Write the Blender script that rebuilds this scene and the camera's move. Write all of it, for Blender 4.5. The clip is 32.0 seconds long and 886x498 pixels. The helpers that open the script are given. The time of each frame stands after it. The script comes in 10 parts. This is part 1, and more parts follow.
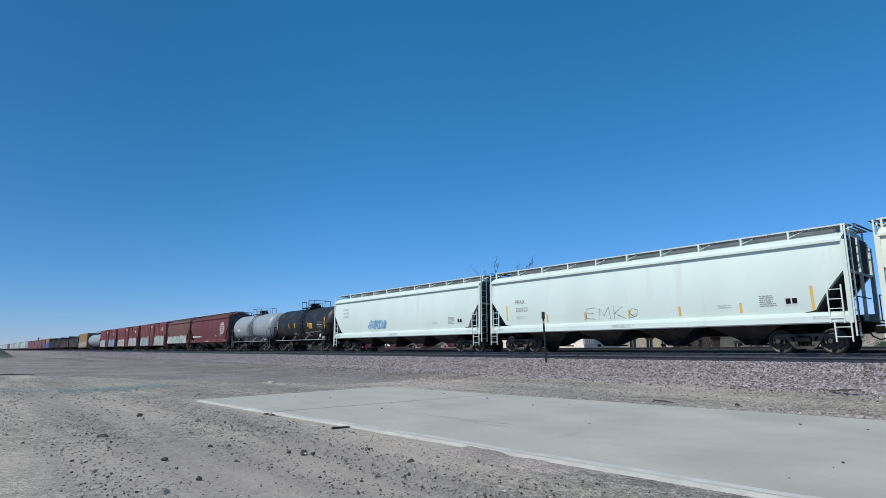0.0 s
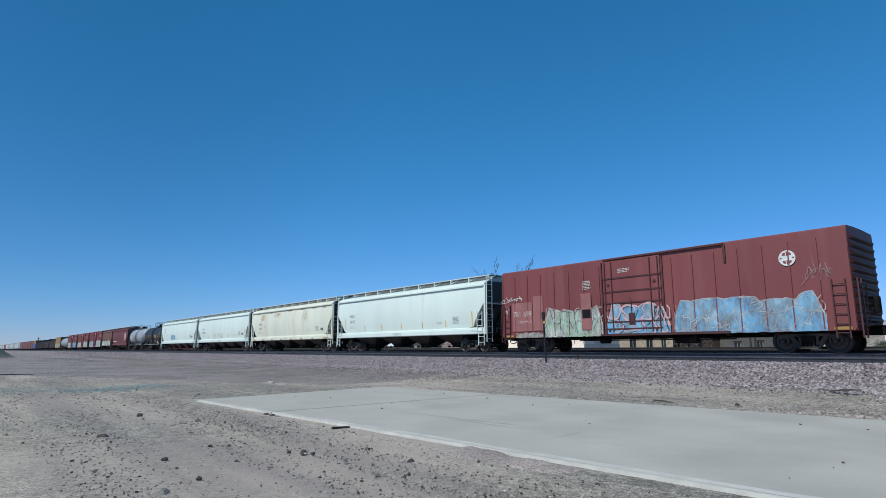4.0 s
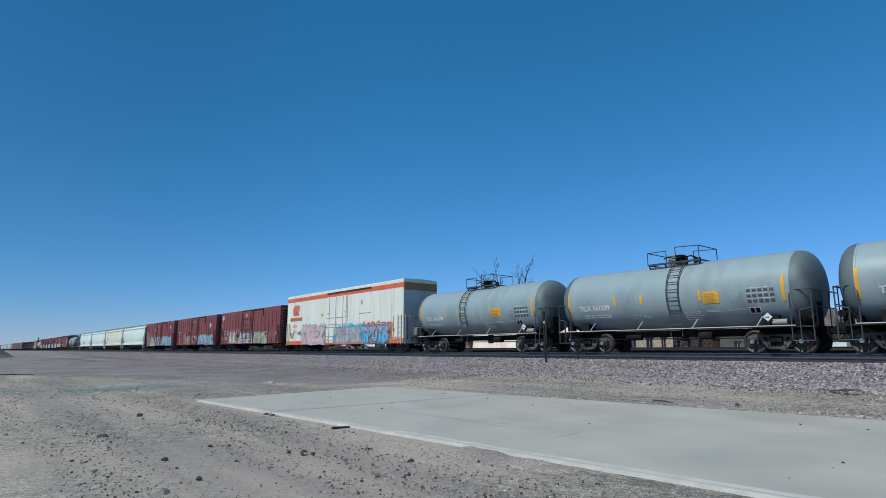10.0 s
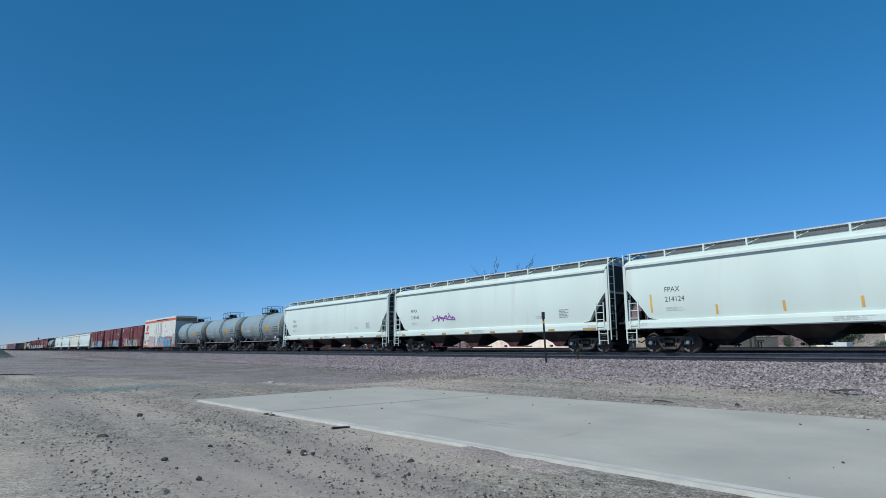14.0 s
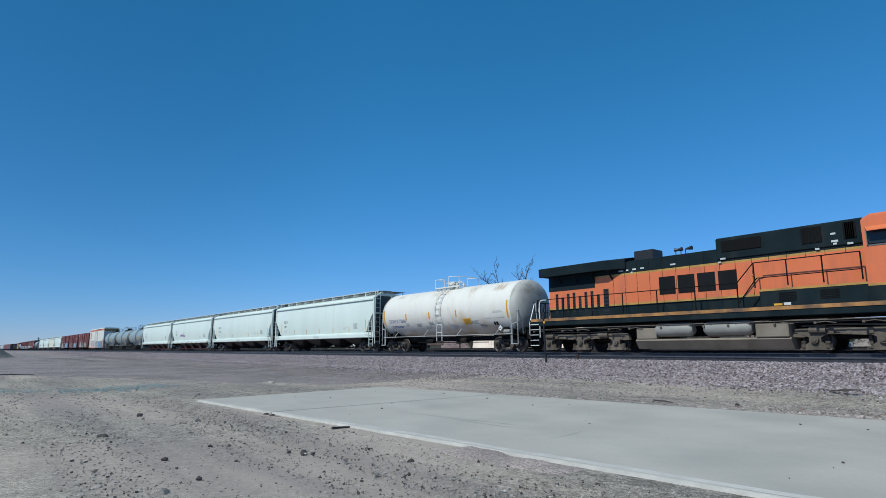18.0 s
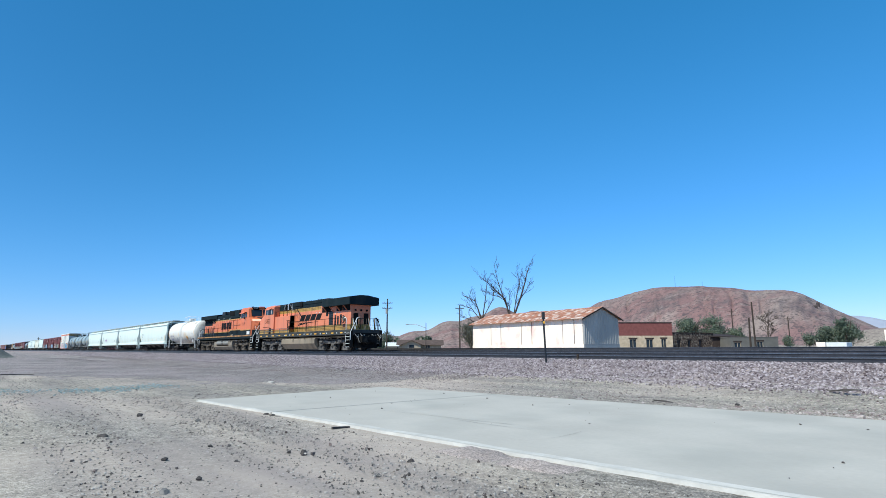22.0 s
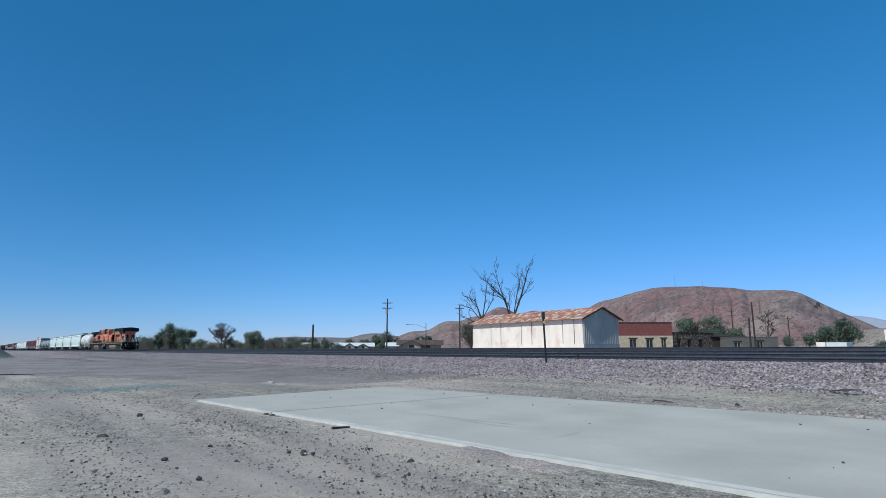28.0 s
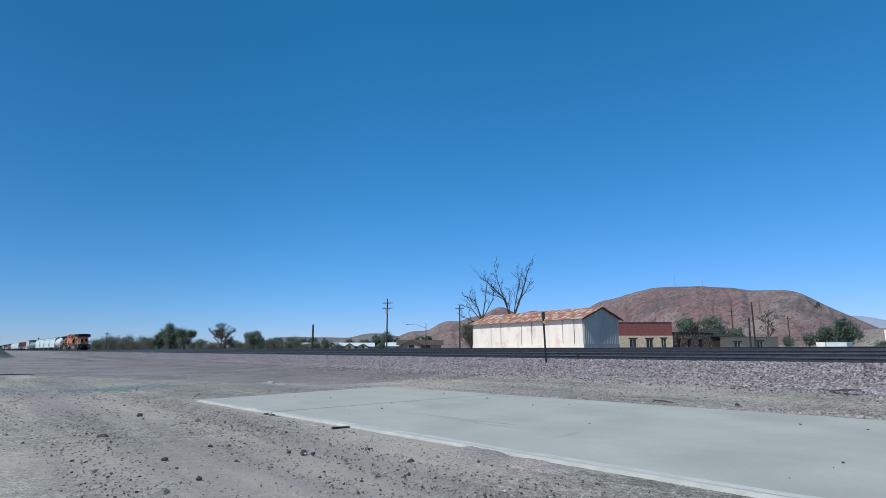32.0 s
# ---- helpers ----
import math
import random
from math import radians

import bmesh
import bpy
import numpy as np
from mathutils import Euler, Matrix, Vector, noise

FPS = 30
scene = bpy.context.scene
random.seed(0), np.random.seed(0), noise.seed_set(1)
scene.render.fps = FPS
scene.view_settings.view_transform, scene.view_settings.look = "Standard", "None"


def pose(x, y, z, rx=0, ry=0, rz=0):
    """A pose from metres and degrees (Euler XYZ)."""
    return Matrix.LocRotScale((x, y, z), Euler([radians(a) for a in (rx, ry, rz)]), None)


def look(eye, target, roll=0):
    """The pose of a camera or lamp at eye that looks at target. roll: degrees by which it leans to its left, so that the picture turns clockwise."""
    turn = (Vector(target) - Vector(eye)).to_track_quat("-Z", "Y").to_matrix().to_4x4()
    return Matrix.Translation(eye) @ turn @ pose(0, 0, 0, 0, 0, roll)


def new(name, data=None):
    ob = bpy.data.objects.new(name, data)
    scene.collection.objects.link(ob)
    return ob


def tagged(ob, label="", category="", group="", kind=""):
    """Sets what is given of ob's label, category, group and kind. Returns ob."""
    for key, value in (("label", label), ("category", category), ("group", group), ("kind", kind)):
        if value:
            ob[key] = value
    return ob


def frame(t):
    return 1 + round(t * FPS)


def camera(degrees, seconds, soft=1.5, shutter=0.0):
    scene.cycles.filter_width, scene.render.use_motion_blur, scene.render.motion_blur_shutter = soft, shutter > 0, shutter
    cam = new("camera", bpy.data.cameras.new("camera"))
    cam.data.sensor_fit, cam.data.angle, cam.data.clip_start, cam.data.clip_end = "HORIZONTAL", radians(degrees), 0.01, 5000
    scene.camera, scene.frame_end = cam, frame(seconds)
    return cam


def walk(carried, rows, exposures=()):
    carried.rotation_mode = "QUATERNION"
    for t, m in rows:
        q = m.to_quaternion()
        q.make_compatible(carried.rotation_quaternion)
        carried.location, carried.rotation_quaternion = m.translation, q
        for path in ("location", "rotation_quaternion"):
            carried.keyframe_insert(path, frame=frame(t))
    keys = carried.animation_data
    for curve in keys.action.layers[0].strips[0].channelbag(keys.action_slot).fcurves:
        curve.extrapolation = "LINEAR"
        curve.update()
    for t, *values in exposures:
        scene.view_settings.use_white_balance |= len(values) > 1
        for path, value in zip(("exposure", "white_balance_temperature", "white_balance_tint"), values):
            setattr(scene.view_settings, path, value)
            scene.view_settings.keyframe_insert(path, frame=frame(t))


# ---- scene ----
# World: the tracks run along x, y points away from the camera across them, z is up from the dirt by the slab.
EYE = (0.0, 0.0, 1.25)
BEARING, TILT = radians(50.69), radians(10.02)
GAZE = Vector((-math.sin(BEARING) * math.cos(TILT), math.cos(BEARING) * math.cos(TILT), math.sin(TILT)))
cam = camera(75.54, 32.0, soft=0.5)
# the clip's own exposure, as it drifts: seconds, stops, white balance
LENS_GAIN = [(t, s, k, 8 if t < 4 else 6) for t, s, k in ((0, -0.28, 6450), (1.0, -0.45, 6450), (3.0, -0.43, 6450), (5.5, 0.05, 6300), (7.0, 0.30, 6450), (7.5, 0.0, 6500), (8.0, -0.03, 6550), (9.0, -0.17, 6500), (10.0, -0.40, 6450), (11.0, -0.05, 6420), (12.0, -0.12, 6420), (13.0, -0.22, 6420),
                                         (14.0, -0.40, 6350), (17.5, -0.46, 6350), (18.0, -0.34, 6350), (19.0, -0.18, 6350), (20.0, 0.28, 6450), (21.0, 0.28, 6450), (22.0, 0.22, 6450), (23.0, -0.20, 6200), (27.0, -0.22, 6200), (28.0, -0.27, 6200), (32.0, -0.27, 6200))]
STAND = look(EYE, Vector(EYE) + 10 * GAZE)
walk(cam, [(0, STAND), (32, STAND)], LENS_GAIN)

# ---- light ----
SUN_UP, SUN_SIDE = radians(49), radians(1)      # height of the sun, and its lean towards +x from straight behind the camera
sun_way = Vector((math.sin(SUN_SIDE) * math.cos(SUN_UP), -math.cos(SUN_SIDE) * math.cos(SUN_UP), math.sin(SUN_UP)))
world = bpy.data.worlds.new("desert_sky")
scene.world = world
world.use_nodes = True
wn = world.node_tree
sky = wn.nodes.new("ShaderNodeTexSky")
sky.sky_type, sky.sun_disc = "NISHITA", False
sky.sun_elevation, sky.sun_rotation = SUN_UP, math.atan2(sun_way.x, sun_way.y)
sky.altitude, sky.air_density, sky.dust_density, sky.ozone_density = 900, 1.0, 0.0, 2.0
deep = wn.nodes.new("ShaderNodeMix")      # the deep blue of a dry desert sky
deep.data_type, deep.blend_type = "RGBA", "MULTIPLY"
deep.inputs[0].default_value, deep.inputs[7].default_value = 1.0, (0.41, 0.885, 1.34, 1)
wn.links.new(sky.outputs["Color"], deep.inputs[6])
split, join = wn.nodes.new("ShaderNodeSeparateColor"), wn.nodes.new("ShaderNodeCombineColor")
wn.links.new(deep.outputs[2], split.inputs[0])
for i, (mid, bend, gain) in enumerate(((0.573, 1.32, 0.86), (2.37, 0.75, 1.18), (6.27, 0.84, 1.09))):
    raw = wn.nodes.new("ShaderNodeMath")
    raw.operation, raw.inputs[1].default_value = "POWER", bend
    wn.links.new(split.outputs[i], raw.inputs[0])
    scaled = wn.nodes.new("ShaderNodeMath")
    scaled.operation, scaled.inputs[1].default_value = "MULTIPLY", gain * mid ** (1 - bend)
    wn.links.new(raw.outputs[0], scaled.inputs[0])
    wn.links.new(scaled.outputs[0], join.inputs[i])
# lens falloff is put into the sky: it darkens smoothly towards the west
way, turn, ease, fade = wn.nodes.new("ShaderNodeTexCoord"), wn.nodes.new("ShaderNodeVectorMath"), wn.nodes.new("ShaderNodeMapRange"), wn.nodes.new("ShaderNodeMix")
turn.operation, turn.inputs[1].default_value = "DOT_PRODUCT", (-0.93, -0.12, 0.35)
wn.links.new(way.outputs["Generated"], turn.inputs[0])
ease.interpolation_type = "SMOOTHSTEP"
for i, v in enumerate((0.78, 1.04, 1.0, 0.80)):
    ease.inputs[1 + i].default_value = v
wn.links.new(turn.outputs["Value"], ease.inputs[0])
fade.data_type, fade.blend_type, fade.inputs[0].default_value = "RGBA", "MULTIPLY", 1.0
wn.links.new(join.outputs[0], fade.inputs[6])
wn.links.new(ease.outputs[0], fade.inputs[7])
wn.links.new(fade.outputs[2], wn.nodes["Background"].inputs["Color"])
wn.nodes["Background"].inputs["Strength"].default_value = 0.11
lamp = bpy.data.lights.new("sun", "SUN")
lamp.energy, lamp.angle, lamp.color = 4.8, radians(0.53), (0.985, 0.975, 0.895)
sun = new("sun", lamp)
sun.matrix_world = look((0, 0, 0), -sun_way)

# ---- materials ----


def material(name, tone, rough=0.6, metal=0.0, vary=0.12, size=1.5, fine=25.0, streak=1.0, bump=0.0,
             dirt=None, dirty=0.0, dirt_size=1.2, dirt_streak=1.0, piece=0.0, where="Object", grit=None):
    """A painted, rusty or mineral surface: tone wanders at two scales; dirt lies over it in patches of its own shape."""
    m = bpy.data.materials.new(name)
    m.use_nodes = True
    t = m.node_tree
    n, ln = t.nodes, t.links.new
    b = n["Principled BSDF"]
    tc = n.new("ShaderNodeTexCoord")

    def noise_at(scale, sz, detail=4.0):
        mp = n.new("ShaderNodeMapping")
        mp.inputs["Scale"].default_value = (1, 1, sz)
        ln(tc.outputs[where], mp.inputs["Vector"])
        nz = n.new("ShaderNodeTexNoise")
        nz.inputs["Scale"].default_value, nz.inputs["Detail"].default_value = scale, detail
        ln(mp.outputs["Vector"], nz.inputs["Vector"])
        return nz.outputs["Fac"]

    def blend(kind, fac, a, c):
        x = n.new("ShaderNodeMix")
        x.data_type, x.blend_type = "RGBA", kind
        for sock, val in ((x.inputs[0], fac), (x.inputs[6], a), (x.inputs[7], c)):
            if isinstance(val, bpy.types.NodeSocket):
                ln(val, sock)
            else:
                sock.default_value = val
        return x.outputs[2]

    def ramp(fac, p0, c0, p1, c1):
        r = n.new("ShaderNodeValToRGB")
        e = r.color_ramp.elements
        e[0].position, e[0].color, e[1].position, e[1].color = p0, (*c0, 1), p1, (*c1, 1)
        ln(fac, r.inputs["Fac"])
        return r.outputs["Color"]

    lo, hi = [max(c * (1 - vary), 0) for c in tone], [min(c * (1 + vary), 1) for c in tone]
    col = ramp(noise_at(size, streak), 0.3, lo, 0.7, hi)
    grain = ramp(noise_at(fine, 1.0), 0.25, [1 - vary * 0.8] * 3, 0.75, [1.0] * 3)
    col = blend("MULTIPLY", 1.0, col, grain)
    if grit:
        for scale, depth in grit:
            col = blend("MULTIPLY", 1.0, col, ramp(noise_at(scale, 1.0, 2.0), 0.36, [1 - depth] * 3, 0.60, [1.0 + depth * 0.25] * 3))
    if dirt:
        mask = ramp(noise_at(dirt_size, dirt_streak, 8.0), 0.62 - 0.35 * dirty, (0, 0, 0), 0.80 - 0.25 * dirty, (1, 1, 1))
        col = blend("MIX", mask, col, (*dirt, 1))
    if piece:
        oi = n.new("ShaderNodeObjectInfo")
        col = blend("MULTIPLY", 1.0, col, ramp(oi.outputs["Random"], 0.0, [1 - piece] * 3, 1.0, [1.0] * 3))
    ln(col, b.inputs["Base Color"])
    b.inputs["Roughness"].default_value, b.inputs["Metallic"].default_value = rough, metal
    if rough >= 0.84:
        b.inputs["Specular IOR Level"].default_value = 0.12      # dry, dusty mineral and timber
    if bump:
        bp = n.new("ShaderNodeBump")
        bp.inputs["Strength"].default_value, bp.inputs["Distance"].default_value = min(1.0, bump), 0.02
        ln(noise_at(fine, 1.0, 6.0), bp.inputs["Height"])
        ln(bp.outputs["Normal"], b.inputs["Normal"])
    return m


def glassy(name, tone, rough=0.08):
    m = bpy.data.materials.new(name)
    m.use_nodes = True
    b = m.node_tree.nodes["Principled BSDF"]
    b.inputs["Base Color"].default_value = (*tone, 1)
    b.inputs["Roughness"].default_value, b.inputs["Specular IOR Level"].default_value = rough, 0.22
    return m


RUST = (0.16, 0.075, 0.04)
WHITE = material("white_hopper_paint", (0.655, 0.73, 0.66), 0.45, vary=0.05, size=0.5, streak=0.25, dirt=(0.56, 0.55, 0.49), dirty=0.12, dirt_size=1.0, dirt_streak=0.12)
CREAM = material("cream_hopper_paint", (0.68, 0.68, 0.555), 0.5, vary=0.07, size=0.5, streak=0.25, dirt=(0.60, 0.52, 0.38), dirty=0.16, dirt_size=0.8, dirt_streak=0.25)
GREYWHITE = material("grey_white_frame_paint", (0.55, 0.57, 0.55), 0.5, vary=0.10, dirt=RUST, dirty=0.15)
# Both head paints are darkened to carry the shade of the tank ends.
TANKHEADPALE = material("shade_and_grime_ivory_head_paint", (0.46, 0.45, 0.41), 0.6, vary=0.12, size=0.8, streak=0.5, dirt=(0.24, 0.22, 0.19), dirty=0.35)
TANKHEAD = material("shade_and_grime_head_paint", (0.115, 0.145, 0.150), 0.6, vary=0.12, size=0.8, streak=0.5, dirt=(0.08, 0.09, 0.09), dirty=0.3)
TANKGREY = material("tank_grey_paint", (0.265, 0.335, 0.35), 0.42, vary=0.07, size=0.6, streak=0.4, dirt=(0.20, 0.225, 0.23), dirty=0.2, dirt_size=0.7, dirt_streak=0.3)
TANKLIGHT = material("pale_grey_tank_paint", (0.29, 0.32, 0.34), 0.45, vary=0.08, size=0.6, dirt=(0.25, 0.22, 0.18), dirty=0.2)
TANKWHITE = material("ivory_tank_jacket", (0.70, 0.67, 0.60), 0.5, vary=0.06, size=0.5, streak=0.4, dirt=(0.50, 0.36, 0.20), dirty=0.17, dirt_size=0.6, dirt_streak=0.5)
LOCOTRUCK = material("dust_caked_cast_steel", (0.15, 0.125, 0.100), 0.88, vary=0.25, dirt=(0.075, 0.065, 0.056), dirty=0.35, dirt_size=2.0, bump=0.3)
GREYTRUCK = material("grey_dust_caked_steel", (0.138, 0.128, 0.118), 0.88, vary=0.22, dirt=(0.10, 0.09, 0.08), dirty=0.3, dirt_size=2.0, bump=0.3)
DECKGREY = material("dusty_dark_deck_paint", (0.050, 0.052, 0.050), 0.85, vary=0.2, dirt=(0.085, 0.078, 0.068), dirty=0.3)
BLACK = material("black_car_paint", (0.014, 0.014, 0.015), 0.5, vary=0.25, dirt=(0.06, 0.05, 0.04), dirty=0.25)
UNDER = material("grimy_black_underframe", (0.012, 0.0115, 0.011), 0.86, vary=0.3, dirt=(0.05, 0.042, 0.034), dirty=0.3, bump=0.3)
TRUCK = material("dusty_cast_steel", (0.072, 0.066, 0.062), 0.85, vary=0.3, dirt=(0.14, 0.115, 0.092), dirty=0.35, bump=0.3)
WHEEL = material("wheel_steel", (0.070, 0.060, 0.055), 0.55, 0.4, vary=0.2, dirt=(0.05, 0.04, 0.03), dirty=0.3)
CAPBLUE = material("blue_bearing_cap", (0.15, 0.22, 0.28), 0.5, vary=0.2)
BOXRED = material("mineral_red_paint", (0.190, 0.047, 0.046), 0.6, vary=0.14, size=0.7, streak=0.2, dirt=(0.225, 0.072, 0.069), dirty=0.2, dirt_size=0.9, dirt_streak=0.15)
BOXBROWN = material("brown_boxcar_paint", (0.155, 0.062, 0.042), 0.65, vary=0.18, size=0.7, streak=0.2, dirt=(0.10, 0.055, 0.04), dirty=0.35, dirt_streak=0.15)
HOPRED = material("oxide_red_hopper_paint", (0.135, 0.026, 0.026), 0.6, vary=0.15, size=0.6, streak=0.2, dirt=(0.12, 0.06, 0.045), dirty=0.3, dirt_streak=0.2)
SEAMGREY = material("grubby_white_seam", (0.50, 0.48, 0.42), 0.6, vary=0.25, size=1.2)
REEFER = material("white_reefer_paint", (0.70, 0.69, 0.61), 0.45, vary=0.06, size=0.5, streak=0.15, dirt=(0.55, 0.50, 0.42), dirty=0.26, dirt_size=1.2, dirt_streak=0.08)
ORANGESTRIPE = material("orange_red_stripe", (0.62, 0.13, 0.05), 0.5, vary=0.12, streak=0.3)
LOCO = material("orange_locomotive_paint", (0.66, 0.165, 0.058), 0.4, vary=0.08, size=0.6, streak=0.3, dirt=(0.40, 0.12, 0.06), dirty=0.2, dirt_streak=0.2)
LOCOFADE = material("faded_orange_locomotive_paint", (0.66, 0.20, 0.10), 0.48, vary=0.07, size=0.5, streak=0.3, dirt=(0.46, 0.16, 0.09), dirty=0.22, dirt_streak=0.2)
LOCODARK = material("dark_green_black_paint", (0.010, 0.019, 0.023), 0.85, vary=0.2, dirt=(0.024, 0.030, 0.031), dirty=0.24, dirt_size=0.9, dirt_streak=0.4)
DECKWORN = material("rusty_worn_deck_edge", (0.42, 0.20, 0.06), 0.7, vary=0.25, size=1.8, dirt=(0.12, 0.07, 0.045), dirty=0.5, dirt_size=1.6)
LOCOYELLOW = material("yellow_band_paint", (0.48, 0.27, 0.06), 0.5, vary=0.2, size=1.5, dirt=(0.25, 0.14, 0.05), dirty=0.35, dirt_streak=0.3)
FUEL = material("dusty_fuel_tank_paint", (0.27, 0.215, 0.15), 0.75, vary=0.15, size=0.8, dirt=(0.10, 0.085, 0.065), dirty=0.35, dirt_size=1.0, dirt_streak=0.3)
DARKFUEL = material("dark_dusty_tank_paint", (0.235, 0.20, 0.16), 0.85, vary=0.2, size=0.8, dirt=(0.16, 0.13, 0.095), dirty=0.35, dirt_size=1.0, dirt_streak=0.3)
ENDGREY = material("grey_paint_and_end_shade", (0.46, 0.47, 0.45), 0.6, vary=0.1, size=0.8, streak=0.3)
GREYTANK = material("grey_air_reservoir", (0.27, 0.262, 0.235), 0.6, vary=0.15)
RAILWHITE = material("white_handrail_paint", (0.72, 0.72, 0.68), 0.5, vary=0.1)
RAILGREY = material("grey_handrail", (0.13, 0.15, 0.16), 0.5, 0.3, vary=0.15)
YELLOWTAPE = material("yellow_reflective_tape", (0.72, 0.36, 0.03), 0.4, vary=0.1)
YELLOWDULL = material("worn_yellow_patch", (0.42, 0.24, 0.06), 0.6, vary=0.2)
LETTERBLACK = material("black_lettering", (0.012, 0.013, 0.015), 0.88, vary=0.2)
HOPPERTEXT = material("weathered_grey_lettering", (0.105, 0.115, 0.11), 0.8, vary=0.2)
# Dark grey for stencil boxes and for the painted shade of hopper ends.
ENDDARK = material("end_shade_and_stencil_grey", (0.085, 0.095, 0.095), 0.86, vary=0.2, size=1.0, streak=0.4, dirt=(0.16, 0.165, 0.155), dirty=0.25)
WALKGREY = material("blue_grey_walkway", (0.16, 0.175, 0.18), 0.7, 0.2, vary=0.15)
HOPPERFINE = material("fine_grey_lettering", (0.30, 0.33, 0.32), 0.7, vary=0.2)
PALETAPE = material("weathered_yellow_tape", (0.74, 0.44, 0.11), 0.5, vary=0.15)
LETTERGREY = material("faint_grey_lettering", (0.52, 0.55, 0.53), 0.6, vary=0.2)
LETTERWHITE = material("white_lettering", (0.66, 0.66, 0.63), 0.6, vary=0.15)
LETTERBLUE = material("violet_blue_lettering", (0.13, 0.14, 0.30), 0.6, vary=0.2)
LETTERRED = material("orange_lettering", (0.60, 0.15, 0.07), 0.6, vary=0.15)
LETTERSTONE = material("dulled_white_lettering", (0.60, 0.62, 0.60), 0.7, vary=0.25)
PALEPANEL = material("repainted_white_panel", (0.73, 0.71, 0.65), 0.55, vary=0.08)
TANKRAIL = material("dark_tank_railing", (0.055, 0.062, 0.068), 0.6, 0.2, vary=0.15)
GLASS = glassy("dark_window_glass", (0.02, 0.03, 0.04))
GASKET = material("black_rubber", (0.008, 0.008, 0.008), 0.9)


def spray(name, tone):
    return material(name, tone, 0.7, vary=0.25, size=2.5, fine=40, dirt=[c * 0.6 for c in tone], dirty=0.25)


SPRAY = {k: spray("spray_" + k, c) for k, c in dict(
    white=(0.62, 0.62, 0.58), pale_blue=(0.33, 0.50, 0.62), blue=(0.06, 0.30, 0.60), teal=(0.05, 0.36, 0.40), mint=(0.36, 0.52, 0.40), pink=(0.58, 0.33, 0.36),
    grey=(0.27, 0.27, 0.31), orange=(0.62, 0.28, 0.10), red=(0.50, 0.07, 0.06), black=(0.025, 0.025, 0.03), purple=(0.30, 0.08, 0.36),
    khaki=(0.38, 0.34, 0.20), silver=(0.46, 0.46, 0.45), dust=(0.36, 0.25, 0.20), lilac=(0.30, 0.31, 0.41), sky_blue=(0.12, 0.38, 0.58), rose=(0.60, 0.40, 0.41), amber=(0.68, 0.42, 0.16)).items()}


def weathered(m):
    """Old spray paint that has flaked and washed off in patches: the side shows through."""
    t = m.node_tree
    tc, nz, r = t.nodes.new("ShaderNodeTexCoord"), t.nodes.new("ShaderNodeTexNoise"), t.nodes.new("ShaderNodeValToRGB")
    nz.inputs["Scale"].default_value, nz.inputs["Detail"].default_value, nz.inputs["Roughness"].default_value = 2.6, 9.0, 0.75
    e = r.color_ramp.elements
    e[0].position, e[0].color, e[1].position, e[1].color = 0.40, (0.18, 0.18, 0.18, 1), 0.60, (0.95, 0.95, 0.95, 1)
    t.links.new(tc.outputs["Object"], nz.inputs["Vector"])
    t.links.new(nz.outputs["Fac"], r.inputs["Fac"])
    t.links.new(r.outputs["Color"], t.nodes["Principled BSDF"].inputs["Alpha"])
    return m


FADED = {k: weathered(spray("faded_spray_" + k, [q * 0.85 for q in c])) for k, c in dict(
    white=(0.62, 0.62, 0.58), pale_blue=(0.33, 0.50, 0.62), blue=(0.10, 0.34, 0.60), mint=(0.36, 0.52, 0.40), khaki=(0.38, 0.34, 0.20), silver=(0.46, 0.46, 0.45), dust=(0.42, 0.31, 0.27),
    grey=(0.27, 0.27, 0.31), orange=(0.62, 0.28, 0.10), black=(0.025, 0.025, 0.03)).items()}

# ---- mesh helpers ----


